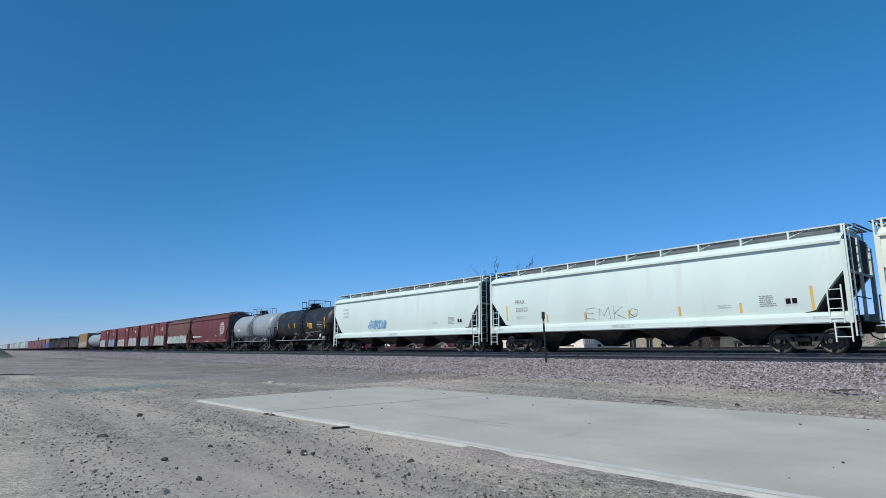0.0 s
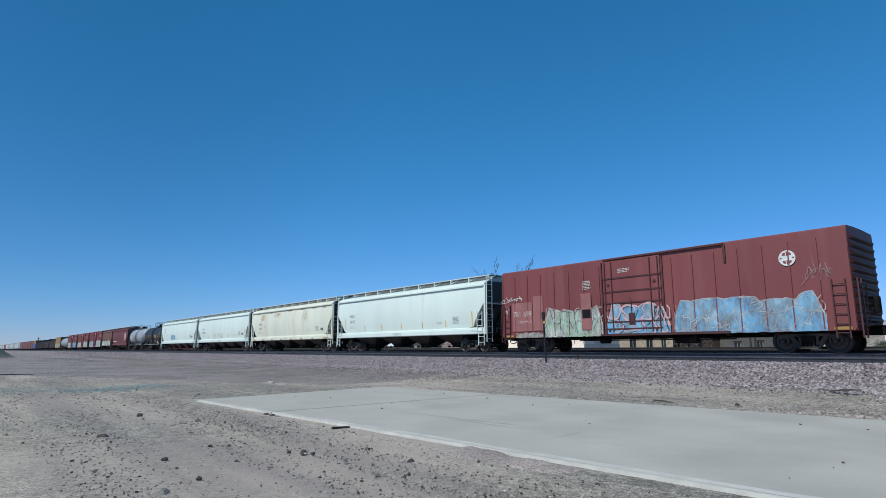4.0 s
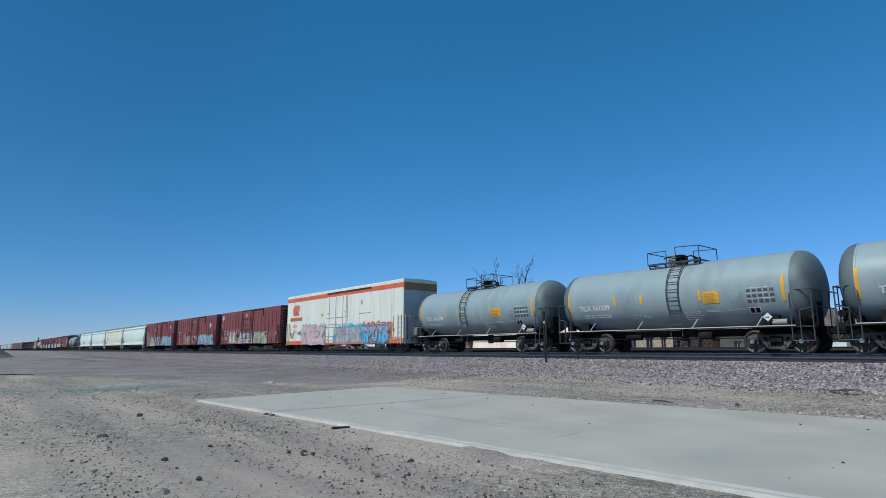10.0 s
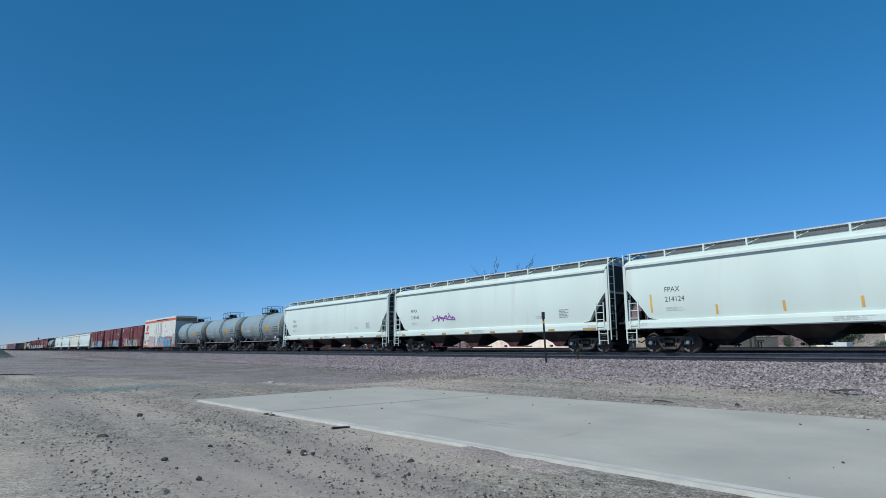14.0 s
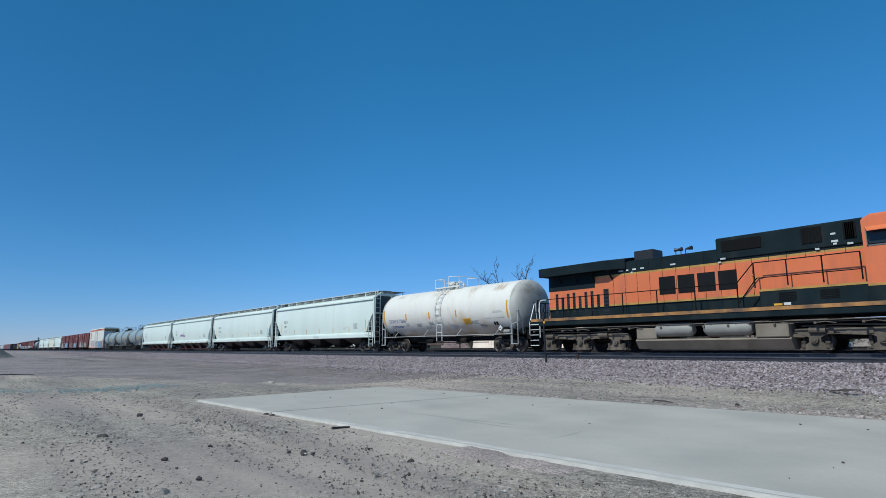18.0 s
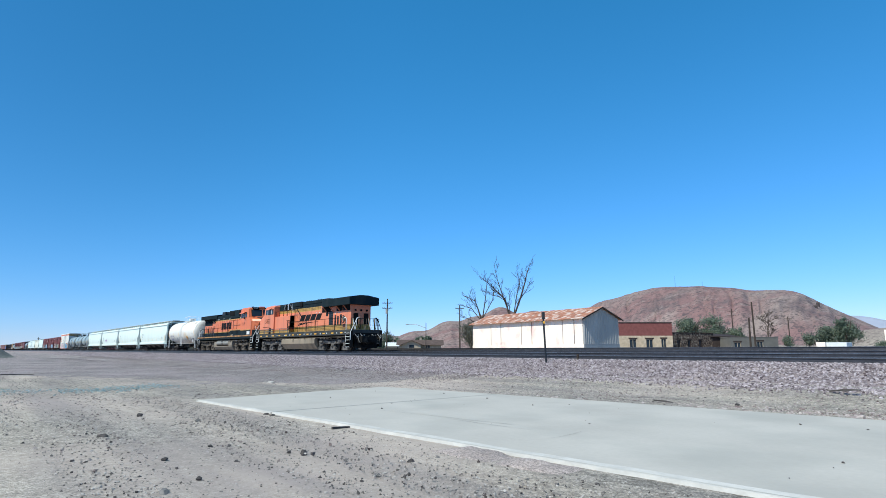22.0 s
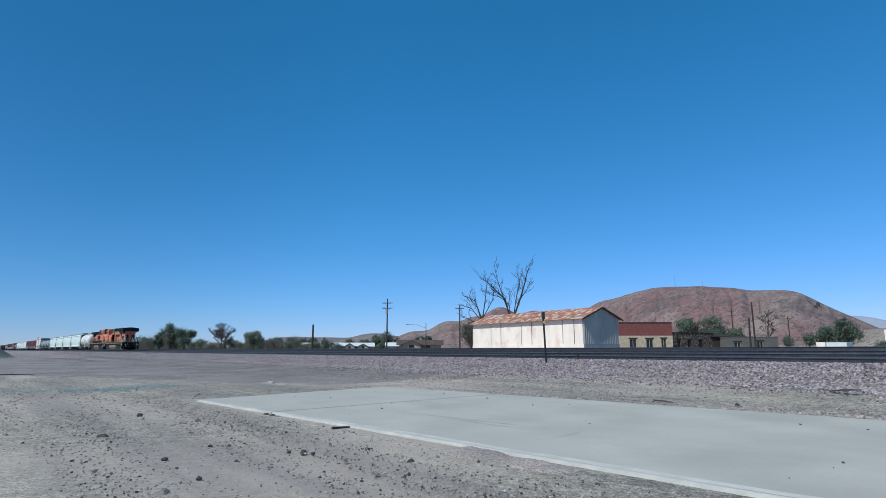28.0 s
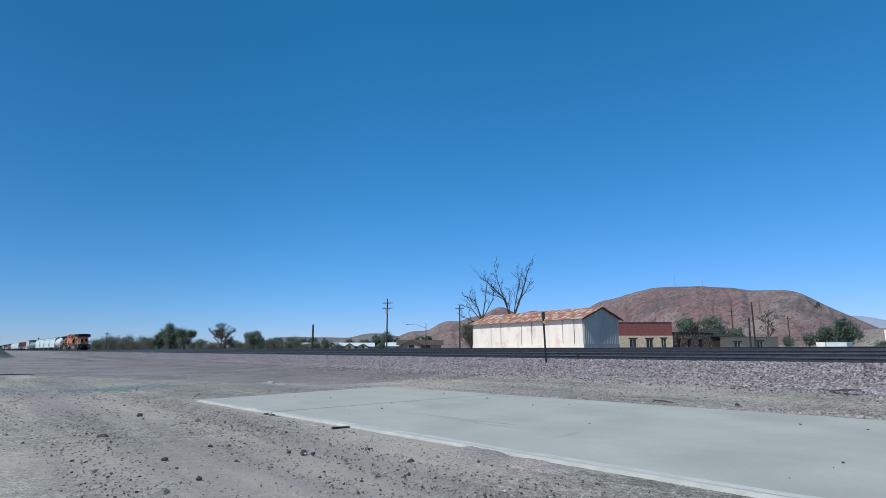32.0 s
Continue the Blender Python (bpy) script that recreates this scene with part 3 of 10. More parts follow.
def bubbles(parent, x0, x1, z0, z1, main, other, line, seed, skin, hold=0.6, cells=None, width=0.032, dark=None):
    """A sprayed piece: a mottled fill with a scalloped top, and swollen letter-like loops drawn over it."""
    rnd, h = random.Random(seed), z1 - z0
    cells = cells or max(3, round((x1 - x0) / (0.72 * h)))
    share = [rnd.uniform(0.6, 1.4) for _ in range(cells)]
    cuts = [x0 + (x1 - x0) * sum(share[:i]) / sum(share) for i in range(cells + 1)]
    tops = [z1 - h * rnd.uniform(0.0, 0.22) for _ in range(cells)]
    dips = [rnd.uniform(0.03, 0.12) for _ in range(cells)]

    def crown(x):
        i = max(0, min(cells - 1, sum(1 for c in cuts[1:] if c < x)))
        f = (x - cuts[i]) / (cuts[i + 1] - cuts[i])
        edge = min(1.0, (x - x0) / 0.5 + 0.35, (x1 - x) / 0.5 + 0.35)
        return z0 + (tops[i] - dips[i] * h * (1 - max(0.0, math.sin(math.pi * f)) ** 0.6) + 0.03 * h * noise.noise((x * 5, seed, 3.0)) - z0) * edge
    n, g = cells * 10, Geo()
    v = [(x0 + (x1 - x0) * i / n, z) for i in range(n + 1) for z in (z0 + 0.03 * h * noise.noise((i * 0.4, seed, 0)), crown(x0 + (x1 - x0) * i / n))]
    g.add([(x, skin(x, z) - 0.012, z) for x, z in v], [(2 * i, 2 * i + 2, 2 * i + 3, 2 * i + 1) for i in range(n)])
    part("graffiti", g, wash(main, other, hold), parent, "washed sprayed piece in " + main.replace("_", " "))
    sets = {line: Geo(), dark or line: Geo()}
    for i in range(cells):
        w = cuts[i + 1] - cuts[i]
        c, lean = (cuts[i] + cuts[i + 1]) / 2, rnd.uniform(-0.2, 0.3) * w
        for k in range(3):
            # stems and bars that cross the loops
            a, b = (c + w * rnd.uniform(-0.5, 0.5), z0 + h * rnd.uniform(0.05, 0.35)), (c + w * rnd.uniform(-0.5, 0.5), z0 + h * rnd.uniform(0.55, 0.85))
            m = ((a[0] + b[0]) / 2 + w * rnd.uniform(-0.25, 0.25), (a[1] + b[1]) / 2)
            way = [((1 - t) ** 2 * a[0] + 2 * t * (1 - t) * m[0] + t * t * b[0], (1 - t) ** 2 * a[1] + 2 * t * (1 - t) * m[1] + t * t * b[1]) for t in (0, 0.25, 0.5, 0.75, 1)]
            ribbon(sets[line if k else dark or line], [(min(max(p, x0), x1), q) for p, q in way], width * rnd.uniform(0.6, 1.2), skin, 0.0225 + 0.0008 * k)
        for k, (q, rz) in enumerate(((0.30, 0.24), (0.68, 0.22))):
            ph, rx = [rnd.uniform(0, 6.28) for _ in range(3)], w * rnd.uniform(0.36, 0.54)
            span = 2 * math.pi * rnd.uniform(0.62, 0.95)
            a0 = rnd.uniform(0, 6.28)
            pts = []
            for j in range(15):
                a = a0 + span * j / 14
                kk = 1 + 0.22 * math.sin(2 * a + ph[0]) + 0.14 * math.sin(3 * a + ph[1])
                pts.append((min(max(c + lean * (q - 0.5) * 2 + rx * kk * math.cos(a), x0), x1), min(max(z0 + h * q + h * rz * kk * math.sin(a), z0 + 0.02), z1)))
            ribbon(sets[line], pts, width * rnd.uniform(0.8, 1.3), skin, 0.016 + 0.0012 * k)
            if dark or rnd.random() < 0.7:
                ribbon(sets[dark or line], [(p + 0.05 * w, max(q2 - 0.06 * h, z0 + 0.02)) for p, q2 in pts[2:10]], width * 0.7, skin, 0.0195 + 0.0012 * k)
    rimline = [(x0 + (x1 - x0) * i / n, crown(x0 + (x1 - x0) * i / n) - 0.02) for i in range(0, n + 1)]
    ribbon(sets[line], rimline, width, skin, 0.0145)
    for tone, q in sets.items():
        part("graffiti_line", q, FADED[tone] if tone in FADED else SPRAY[tone], parent, "sprayed outline in " + tone.replace("_", " "))


def scribble(x0, x1, z0, z1, tone, skin, parent, seed, strokes=9, width=0.03, label="", faded=False):
    """A thin sprayed tag: a tangle of crossing jags and one long sweep."""
    rnd, g = random.Random(seed), Geo()
    w, h, n = x1 - x0, z1 - z0, 0
    for i in range(strokes):
        c = x0 + w * (i + rnd.random()) / strokes
        a = (c + rnd.uniform(-0.5, 0.5) * w / strokes, z0 + h * rnd.uniform(0.0, 0.4))
        b = (c + rnd.uniform(0.2, 1.2) * w / strokes, z0 + h * rnd.uniform(0.6, 1.15))
        d = (c + rnd.uniform(0.4, 1.6) * w / strokes, z0 + h * rnd.uniform(0.1, 0.6))
        if rnd.random() < 0.5:
            a, b = (a[0], b[1]), (b[0], a[1])
        pts = []
        for m in range(7):
            t = m / 6
            pts.append(((1 - t) ** 2 * a[0] + 2 * t * (1 - t) * b[0] + t * t * d[0], (1 - t) ** 2 * a[1] + 2 * t * (1 - t) * b[1] + t * t * d[1]))
        ribbon(g, pts, width * rnd.uniform(0.7, 1.15), skin, 0.010 + 0.0012 * i)
    sweep = [(x0 + w * t, z0 + h * (0.15 + 0.25 * math.sin(5 * t + seed) + 0.3 * t)) for t in (0, 0.15, 0.3, 0.45, 0.6, 0.75, 0.9, 1.0)]
    ribbon(g, sweep, width * 0.8, skin, 0.009)
    return part("graffiti_tag", g, (FADED if faded else SPRAY)[tone], parent, label or tone.replace("_", " ") + " sprayed tag line")

# ---- ground ----
DIRT = material("desert_dirt", (0.486, 0.436, 0.366), 0.95, vary=0.16, size=0.35, fine=60.0, bump=1.0, grit=((16.0, 0.34), (34.0, 0.40), (75.0, 0.30), (6.0, 0.16), (3.0, 0.14)), dirt=(0.415, 0.350, 0.300), dirty=0.45, dirt_size=0.14)
CINDERDIRT = material("cinder_strewn_dirt", (0.345, 0.305, 0.285), 0.95, vary=0.18, size=0.35, fine=40.0, bump=1.0, grit=((8.0, 0.40), (16.0, 0.45), (34.0, 0.45)), dirt=(0.30, 0.25, 0.245), dirty=0.45, dirt_size=0.2)
CONCRETE = material("pale_concrete", (0.430, 0.400, 0.350), 0.85, vary=0.09, size=0.5, fine=14.0, bump=0.15, dirt=(0.345, 0.33, 0.29), dirty=0.4, dirt_size=0.45)
EDGE = material("bleached_concrete_edge", (0.50, 0.475, 0.43), 0.85, vary=0.12, size=3.0, bump=0.4)
BALLAST = material("purple_grey_ballast", (0.22, 0.18, 0.178), 0.9, vary=0.25, size=2.0, fine=18.0, bump=1.0, dirt=(0.33, 0.27, 0.24), dirty=0.4, dirt_size=1.5)
RAILSIDE = material("rusty_rail", (0.075, 0.070, 0.072), 0.40, 0.6, vary=0.25, size=4)
RAILTOP = material("polished_rail_head", (0.45, 0.46, 0.48), 0.28, 0.9, vary=0.1)
TIE = material("dark_timber_tie", (0.055, 0.045, 0.038), 0.9, vary=0.3, size=4, piece=0.4, bump=0.4)
STONE = material("mixed_stones", (0.505, 0.46, 0.41), 0.9, vary=0.2, size=3)
DARKSTONE = material("dark_stones", (0.085, 0.075, 0.07), 0.9, vary=0.3, size=6, bump=0.4)
MIDSTONE = material("grey_brown_pebbles", (0.20, 0.186, 0.172), 0.9, vary=0.2, size=6)
GREENSTONE = material("grey_green_gravel", (0.36, 0.43, 0.425), 0.9, vary=0.2, size=4)


def speckle(mat, spread=0.5, tint=((1, 1, 1), (0.75, 0.62, 0.62))):
    """Each loose stone of a joined heap gets its own tone."""
    t = mat.node_tree
    b = t.nodes["Principled BSDF"]
    src = b.inputs["Base Color"].links[0].from_socket
    g = t.nodes.new("ShaderNodeNewGeometry")
    r = t.nodes.new("ShaderNodeValToRGB")
    e = r.color_ramp.elements
    e[0].color, e[1].color = (*[c * (1 - spread) for c in tint[1]], 1), (*tint[0], 1)
    t.links.new(g.outputs["Random Per Island"], r.inputs["Fac"])
    x = t.nodes.new("ShaderNodeMix")
    x.data_type, x.blend_type = "RGBA", "MULTIPLY"
    x.inputs[0].default_value = 1.0
    t.links.new(src, x.inputs[6])
    t.links.new(r.outputs["Color"], x.inputs[7])
    t.links.new(x.outputs[2], b.inputs["Base Color"])


speckle(STONE, 0.62, ((1, 1, 1), (0.90, 0.84, 0.82)))
speckle(MIDSTONE, 0.55)
CINDER = material("dark_cinder_gravel", (0.29, 0.255, 0.245), 0.95, vary=0.2, size=3)
speckle(CINDER, 0.6)
GRITSTONE = material("grey_brown_grit", (0.40, 0.345, 0.315), 0.95, vary=0.2, size=3)
speckle(GRITSTONE, 0.55)
BALLASTSTONE = material("ballast_stones", (0.50, 0.435, 0.435), 0.9, vary=0.15, size=3)
speckle(BALLASTSTONE, 0.80, ((1, 1, 1), (0.95, 0.80, 0.84)))
PINKSTONE = material("pinkish_gravel", (0.50, 0.435, 0.40), 0.9, vary=0.2, size=3)
speckle(PINKSTONE, 0.55)
speckle(GREENSTONE, 0.35, ((1, 1, 1), (0.7, 0.9, 0.9)))


def wheel_worn(mat):
    """Long bare strips, packed and paler, where cars have driven along the tracks."""
    t = mat.node_tree
    b = t.nodes["Principled BSDF"]
    src = b.inputs["Base Color"].links[0].from_socket
    tc, mp, nz, r, x = [t.nodes.new("ShaderNode" + k) for k in ("TexCoord", "Mapping", "TexNoise", "ValToRGB", "Mix")]
    mp.inputs["Scale"].default_value = (0.07, 0.85, 1.0)
    nz.inputs["Scale"].default_value, nz.inputs["Detail"].default_value = 1.0, 5.0
    t.links.new(tc.outputs["Object"], mp.inputs["Vector"])
    t.links.new(mp.outputs["Vector"], nz.inputs["Vector"])
    t.links.new(nz.outputs["Fac"], r.inputs["Fac"])
    e = r.color_ramp.elements
    e[0].position, e[0].color, e[1].position, e[1].color = 0.38, (0.80, 0.80, 0.83, 1), 0.60, (1.13, 1.11, 1.08, 1)
    x.data_type, x.blend_type = "RGBA", "MULTIPLY"
    x.inputs[0].default_value = 1.0
    t.links.new(src, x.inputs[6])
    t.links.new(r.outputs["Color"], x.inputs[7])
    t.links.new(x.outputs[2], b.inputs["Base Color"])


wheel_worn(DIRT)


def lie(y):
    """Height of the dirt, across the tracks."""
    pts = ((-400, 0.0), (12.6, 0.0), (14.5, 0.12), (16.9, 0.36), (19, 0.5), (38, 0.6), (41, 1.15), (44, 1.25), (4000, 1.25))
    for (a, p), (b, q) in zip(pts, pts[1:]):
        if y <= b:
            return p + (q - p) * (y - a) / (b - a)
    return 1.25


def swell(x, y):
    """Low swells and old wheel ruts in the dirt."""
    return 0.022 * noise.noise((x * 0.5, y * 0.5, 0)) + 0.016 * math.sin((x * 0.12 + y) * 3.6) * math.exp(-((y - 0.8) / 2.2) ** 2)


def dirt_at(x, y):
    """Height of the dirt by the camera: it lies nearly flush with the pad."""
    if -17 < x < 8 and 3.6 < y < 13:
        return 0.03
    return lie(y) + (swell(x, y) if y < 17 else 0.0)


def ground():
    xs = sorted({round(v, 2) for v in [-3600, -2400, -1500, -900, -600, -400, -280, -200, -150, -110, -85, -70] + [-60 + 0.6 * i for i in range(108)] + [6, 10, 20, 40, 80, 150, 300, 600, 1200]})
    ys = sorted({round(v, 2) for v in [-400, -150, -60, -25, -10, -5] + [-3 + 0.55 * i for i in range(42)] + [21, 25, 38, 41, 44, 50, 60, 80, 110, 160, 250, 400, 700, 1200, 2000, 3800]})
    v = []
    for y in ys:
        for x in xs:
            v.append((x, y, dirt_at(x, y)))
    n = len(xs)
    f = [(j * n + i, j * n + i + 1, (j + 1) * n + i + 1, (j + 1) * n + i) for j in range(len(ys) - 1) for i in range(n - 1)]
    me = bpy.data.meshes.new("ground")
    me.from_pydata(v, [], f)
    me.materials.append(DIRT)
    me.materials.append(CINDERDIRT)
    rnd = random.Random(31)
    for face in me.polygons:
        x, y = face.center.x, face.center.y
        edge = 10 + 0.5 * (x + 20) + 2.2 * noise.noise((x * 0.15, y * 0.3, 3.0)) + rnd.uniform(-1.2, 1.2)
        if -600 < x < -19 and max(edge, -6) < y < 17:
            face.material_index = 1
    me.shade_smooth()
    tagged(new("ground", me), "tan desert dirt with fine gravel", "ground", kind="structure")


def slab():
    """A worn concrete pad in four pours, with a chipped bleached edge."""
    ob = thing("concrete_pad", "worn pale concrete pad lying in the dirt", "concrete pad", pose(-14.72, 4.36, 0, 0, 0, 4.15), kind="structure")
    rnd = random.Random(3)
    joints = [0.0, 3.78, 21.5]
    for i in range(2):
        a, b = joints[i] + (0.020 if i else 0), joints[i + 1] - 0.020
        near = [(a + (b - a) * k / 60, 0.06 - 0.04 * min(max((a + (b - a) * k / 60 - 5.6) / 5.0, 0), 1) + 0.025 * noise.noise((i + k * 0.37, 2.2, 0))) for k in range(61)]
        far = [(b, 6.50 + 0.040 * b), (a, 6.50 + 0.040 * a)] if i else [(b, 6.50 + 0.040 * b), (a - 0.9, 6.35)]
        top = near + far
        g = Geo().prism(top, -0.2, 0.07, "z")
        part("slab", g, CONCRETE, ob)
        edge = [(x, y - 0.02 - 0.025 * abs(noise.noise((x * 2.1, 7, 0)))) for x, y in near]
        g = Geo()
        m = len(near)
        inner = [(x, y + 0.04 + 0.11 * min(max((x - 3.6) / 4.0, 0), 1) + 0.05 * noise.noise((x * 1.3, 3, 1)) + 0.02 * noise.noise((x * 6.3, 3, 1))) for x, y in near]
        ring = [(x, y, 0.074) for x, y in inner] + [(x, y, 0.068) for x, y in edge] + [(x, y - 0.02, -0.02) for x, y in edge]
        g.add(ring, [(k, k + 1, m + k + 1, m + k) for k in range(m - 1)] + [(m + k, m + k + 1, 2 * m + k + 1, 2 * m + k) for k in range(m - 1)])
        part("slab_edge", g, EDGE, ob, "bleached crumbling edge")
    # scuffs and hairline cracks in the pad
    for way in (((4.6, 1.76), (6.2, 1.87), (7.4, 1.9), (8.2, 1.95), (8.75, 2.1)), ((6.9, 1.77), (7.7, 1.7), (8.9, 1.66)), ((9.42, 0.73), (9.52, 1.3), (9.49, 1.7), (9.42, 2.12))):
        a = []
        for (x, y), (p, q) in zip(way, way[1:]):
            a += [(x + (p - x) * s / 6, y + (q - y) * s / 6) for s in range(6)]
        a = [(x + rnd.uniform(-0.012, 0.012), y + rnd.uniform(-0.012, 0.012)) for x, y in a + [way[-1]]]
        g, m = Geo(), len(a)
        w = [0.002 + 0.007 * math.sin(math.pi * k / (m - 1)) * rnd.uniform(0.5, 1) for k in range(m)]
        g.add([(x - w[k] * 0.5, y - w[k], 0.0745) for k, (x, y) in enumerate(a)] + [(x + w[k] * 0.5, y + w[k], 0.0745) for k, (x, y) in enumerate(a)], [(k, k + 1, m + k + 1, m + k) for k in range(m - 1)])
        part("scuff", g, SCUFF, ob, "faint grey scuff mark")
    # loose dirt washed up against the near edge
    for x0, x1, up in ((8.9, 10.0, 0.02), (9.9, 10.9, -0.06)):
        g, nx, ny = Geo(), 26, 12
        v = []
        for j in range(ny):
            for i in range(nx):
                s, t = i / (nx - 1), j / (ny - 1)
                x, y = x0 + (x1 - x0) * s, -0.55 + (0.60 + up) * t + 0.10 * noise.noise((s * 3 + x0, t, 5.0))
                k = math.sin(math.pi * s) ** 0.6 * math.sin(math.pi * min(1, t * 1.02)) ** 0.5
                v.append((x, y, 0.01 + 0.070 * k * (1 + 0.35 * noise.noise((x * 6, y * 6, 2.0))) if 0 < i < nx - 1 and 0 < j < ny - 1 else 0.01))
        g.add(v, [(j * nx + i, j * nx + i + 1, (j + 1) * nx + i + 1, (j + 1) * nx + i) for j in range(ny - 1) for i in range(nx - 1)])
        solid("dirt_drift", g, SPILL, "fine brown dirt washed against the concrete edge", "dirt").matrix_world = ob.matrix_world.copy()


SCUFF = material("grey_scuff", (0.355, 0.335, 0.295), 0.9, vary=0.25, size=4)
SPILL = material("fine_brown_dirt", (0.40, 0.335, 0.300), 0.95, vary=0.15, size=2, fine=60, bump=0.8, grit=((34.0, 0.35), (75.0, 0.3)))


def tracks():
    bed = Geo().prism([(16.75, 0.30), (19.1, 0.86), (19.6, 0.85), (22.6, 0.85), (23.6, 0.93), (27.3, 0.93), (28.2, 1.04), (31.7, 1.06), (32.6, 1.20), (36.2, 1.24), (38.6, 0.7), (38.6, 0.2), (16.75, 0.2)], -1500, 300, "x")
    tagged(new("ballast_bed", mesh_of("ballast_bed", bed, BALLAST)), "purple grey crushed stone railway ballast", "ballast", kind="structure")
    for yc, zh in ((20.9, 1.017), (TRACK_Y, RAIL_Z), (29.95, 1.24), (34.4, 1.42)):
        ob = thing("railway_track", "dark steel railway track on timber ties", "railway track", pose(0, yc, zh), "parallel tracks", "structure")
        for s in (-1, 1):
            y = s * 0.755
            prof = [(y - 0.07, -0.17), (y + 0.07, -0.17), (y + 0.07, -0.158), (y + 0.015, -0.14), (y + 0.012, -0.05), (y + 0.036, -0.035), (y + 0.036, -0.004), (y - 0.036, -0.004), (y - 0.036, -0.035), (y - 0.012, -0.05), (y - 0.015, -0.14), (y - 0.07, -0.158)]
            rl = part("rail", Geo().prism(prof, -1500, 300, "x"), RAILSIDE, ob, "rusty steel rail")
            part("rail_head", Geo().box(-1500, 300, y - 0.034, y + 0.034, -0.004, 0.0), RAILTOP, rl, "polished rail head")
        if yc < 26:
            for i in range(130):
                part("tie", lambda: Geo().soft(-0.11, 0.11, -1.3, 1.3, -0.33, -0.172, 0.012), TIE, ob, "", False, "tie", pose(5 - 0.52 * i, 0.03 * math.sin(i * 5.1), 0))
        else:
            g = Geo()
            for i in range(260):
                g.box(5 - 0.52 * i - 0.11, 5 - 0.52 * i + 0.11, -1.3, 1.3, -0.33, -0.172)
            tagged(part("ties", g, TIE, ob, "row of timber ties"), kind="stuff")


def stones(name, count, spot, size, mat, label, seed, flat=0.6):
    """Many loose stones in one mesh; spot(rng, n) gives x, y, z."""
    rng = np.random.default_rng(seed)
    p = spot(rng, count)
    count = len(p)
    base = np.array([(1, 0, 0), (-1, 0, 0), (0, 1, 0), (0, -1, 0), (0, 0, 1), (0, 0, -1)], float)
    tri = np.array([(0, 2, 4), (2, 1, 4), (1, 3, 4), (3, 0, 4), (2, 0, 5), (1, 2, 5), (3, 1, 5), (0, 3, 5)])
    r = size[0] + (size[1] - size[0]) * rng.random(count) ** 2.6
    v = base[None] * (1 + 0.45 * (rng.random((count, 6, 3)) - 0.5)) + 0.35 * (rng.random((count, 6, 3)) - 0.5)
    for i, j in ((0, 1), (1, 2), (0, 2)):
        a = rng.random(count) * 6.283
        c, s = np.cos(a)[:, None], np.sin(a)[:, None]
        p0, p1 = v[..., i] * c - v[..., j] * s, v[..., i] * s + v[..., j] * c
        v[..., i], v[..., j] = p0, p1
    v = v * np.array((1, 1, flat)) * r[:, None, None] + p[:, None, :]
    f = (tri[None] + 6 * np.arange(count)[:, None, None]).reshape(-1, 3)
    me = bpy.data.meshes.new(name)
    me.from_pydata(v.reshape(-1, 3).tolist(), [], f.tolist())
    me.materials.append(mat)
    return tagged(new(name, me), label, "stones", kind="stuff")


def off_slab(x, y):
    return ~((x > -15.5) & (x < 8) & (y > 4.25 + (x + 14.7) * 0.06) & (y < 11.2 + (x + 14.7) * 0.10))


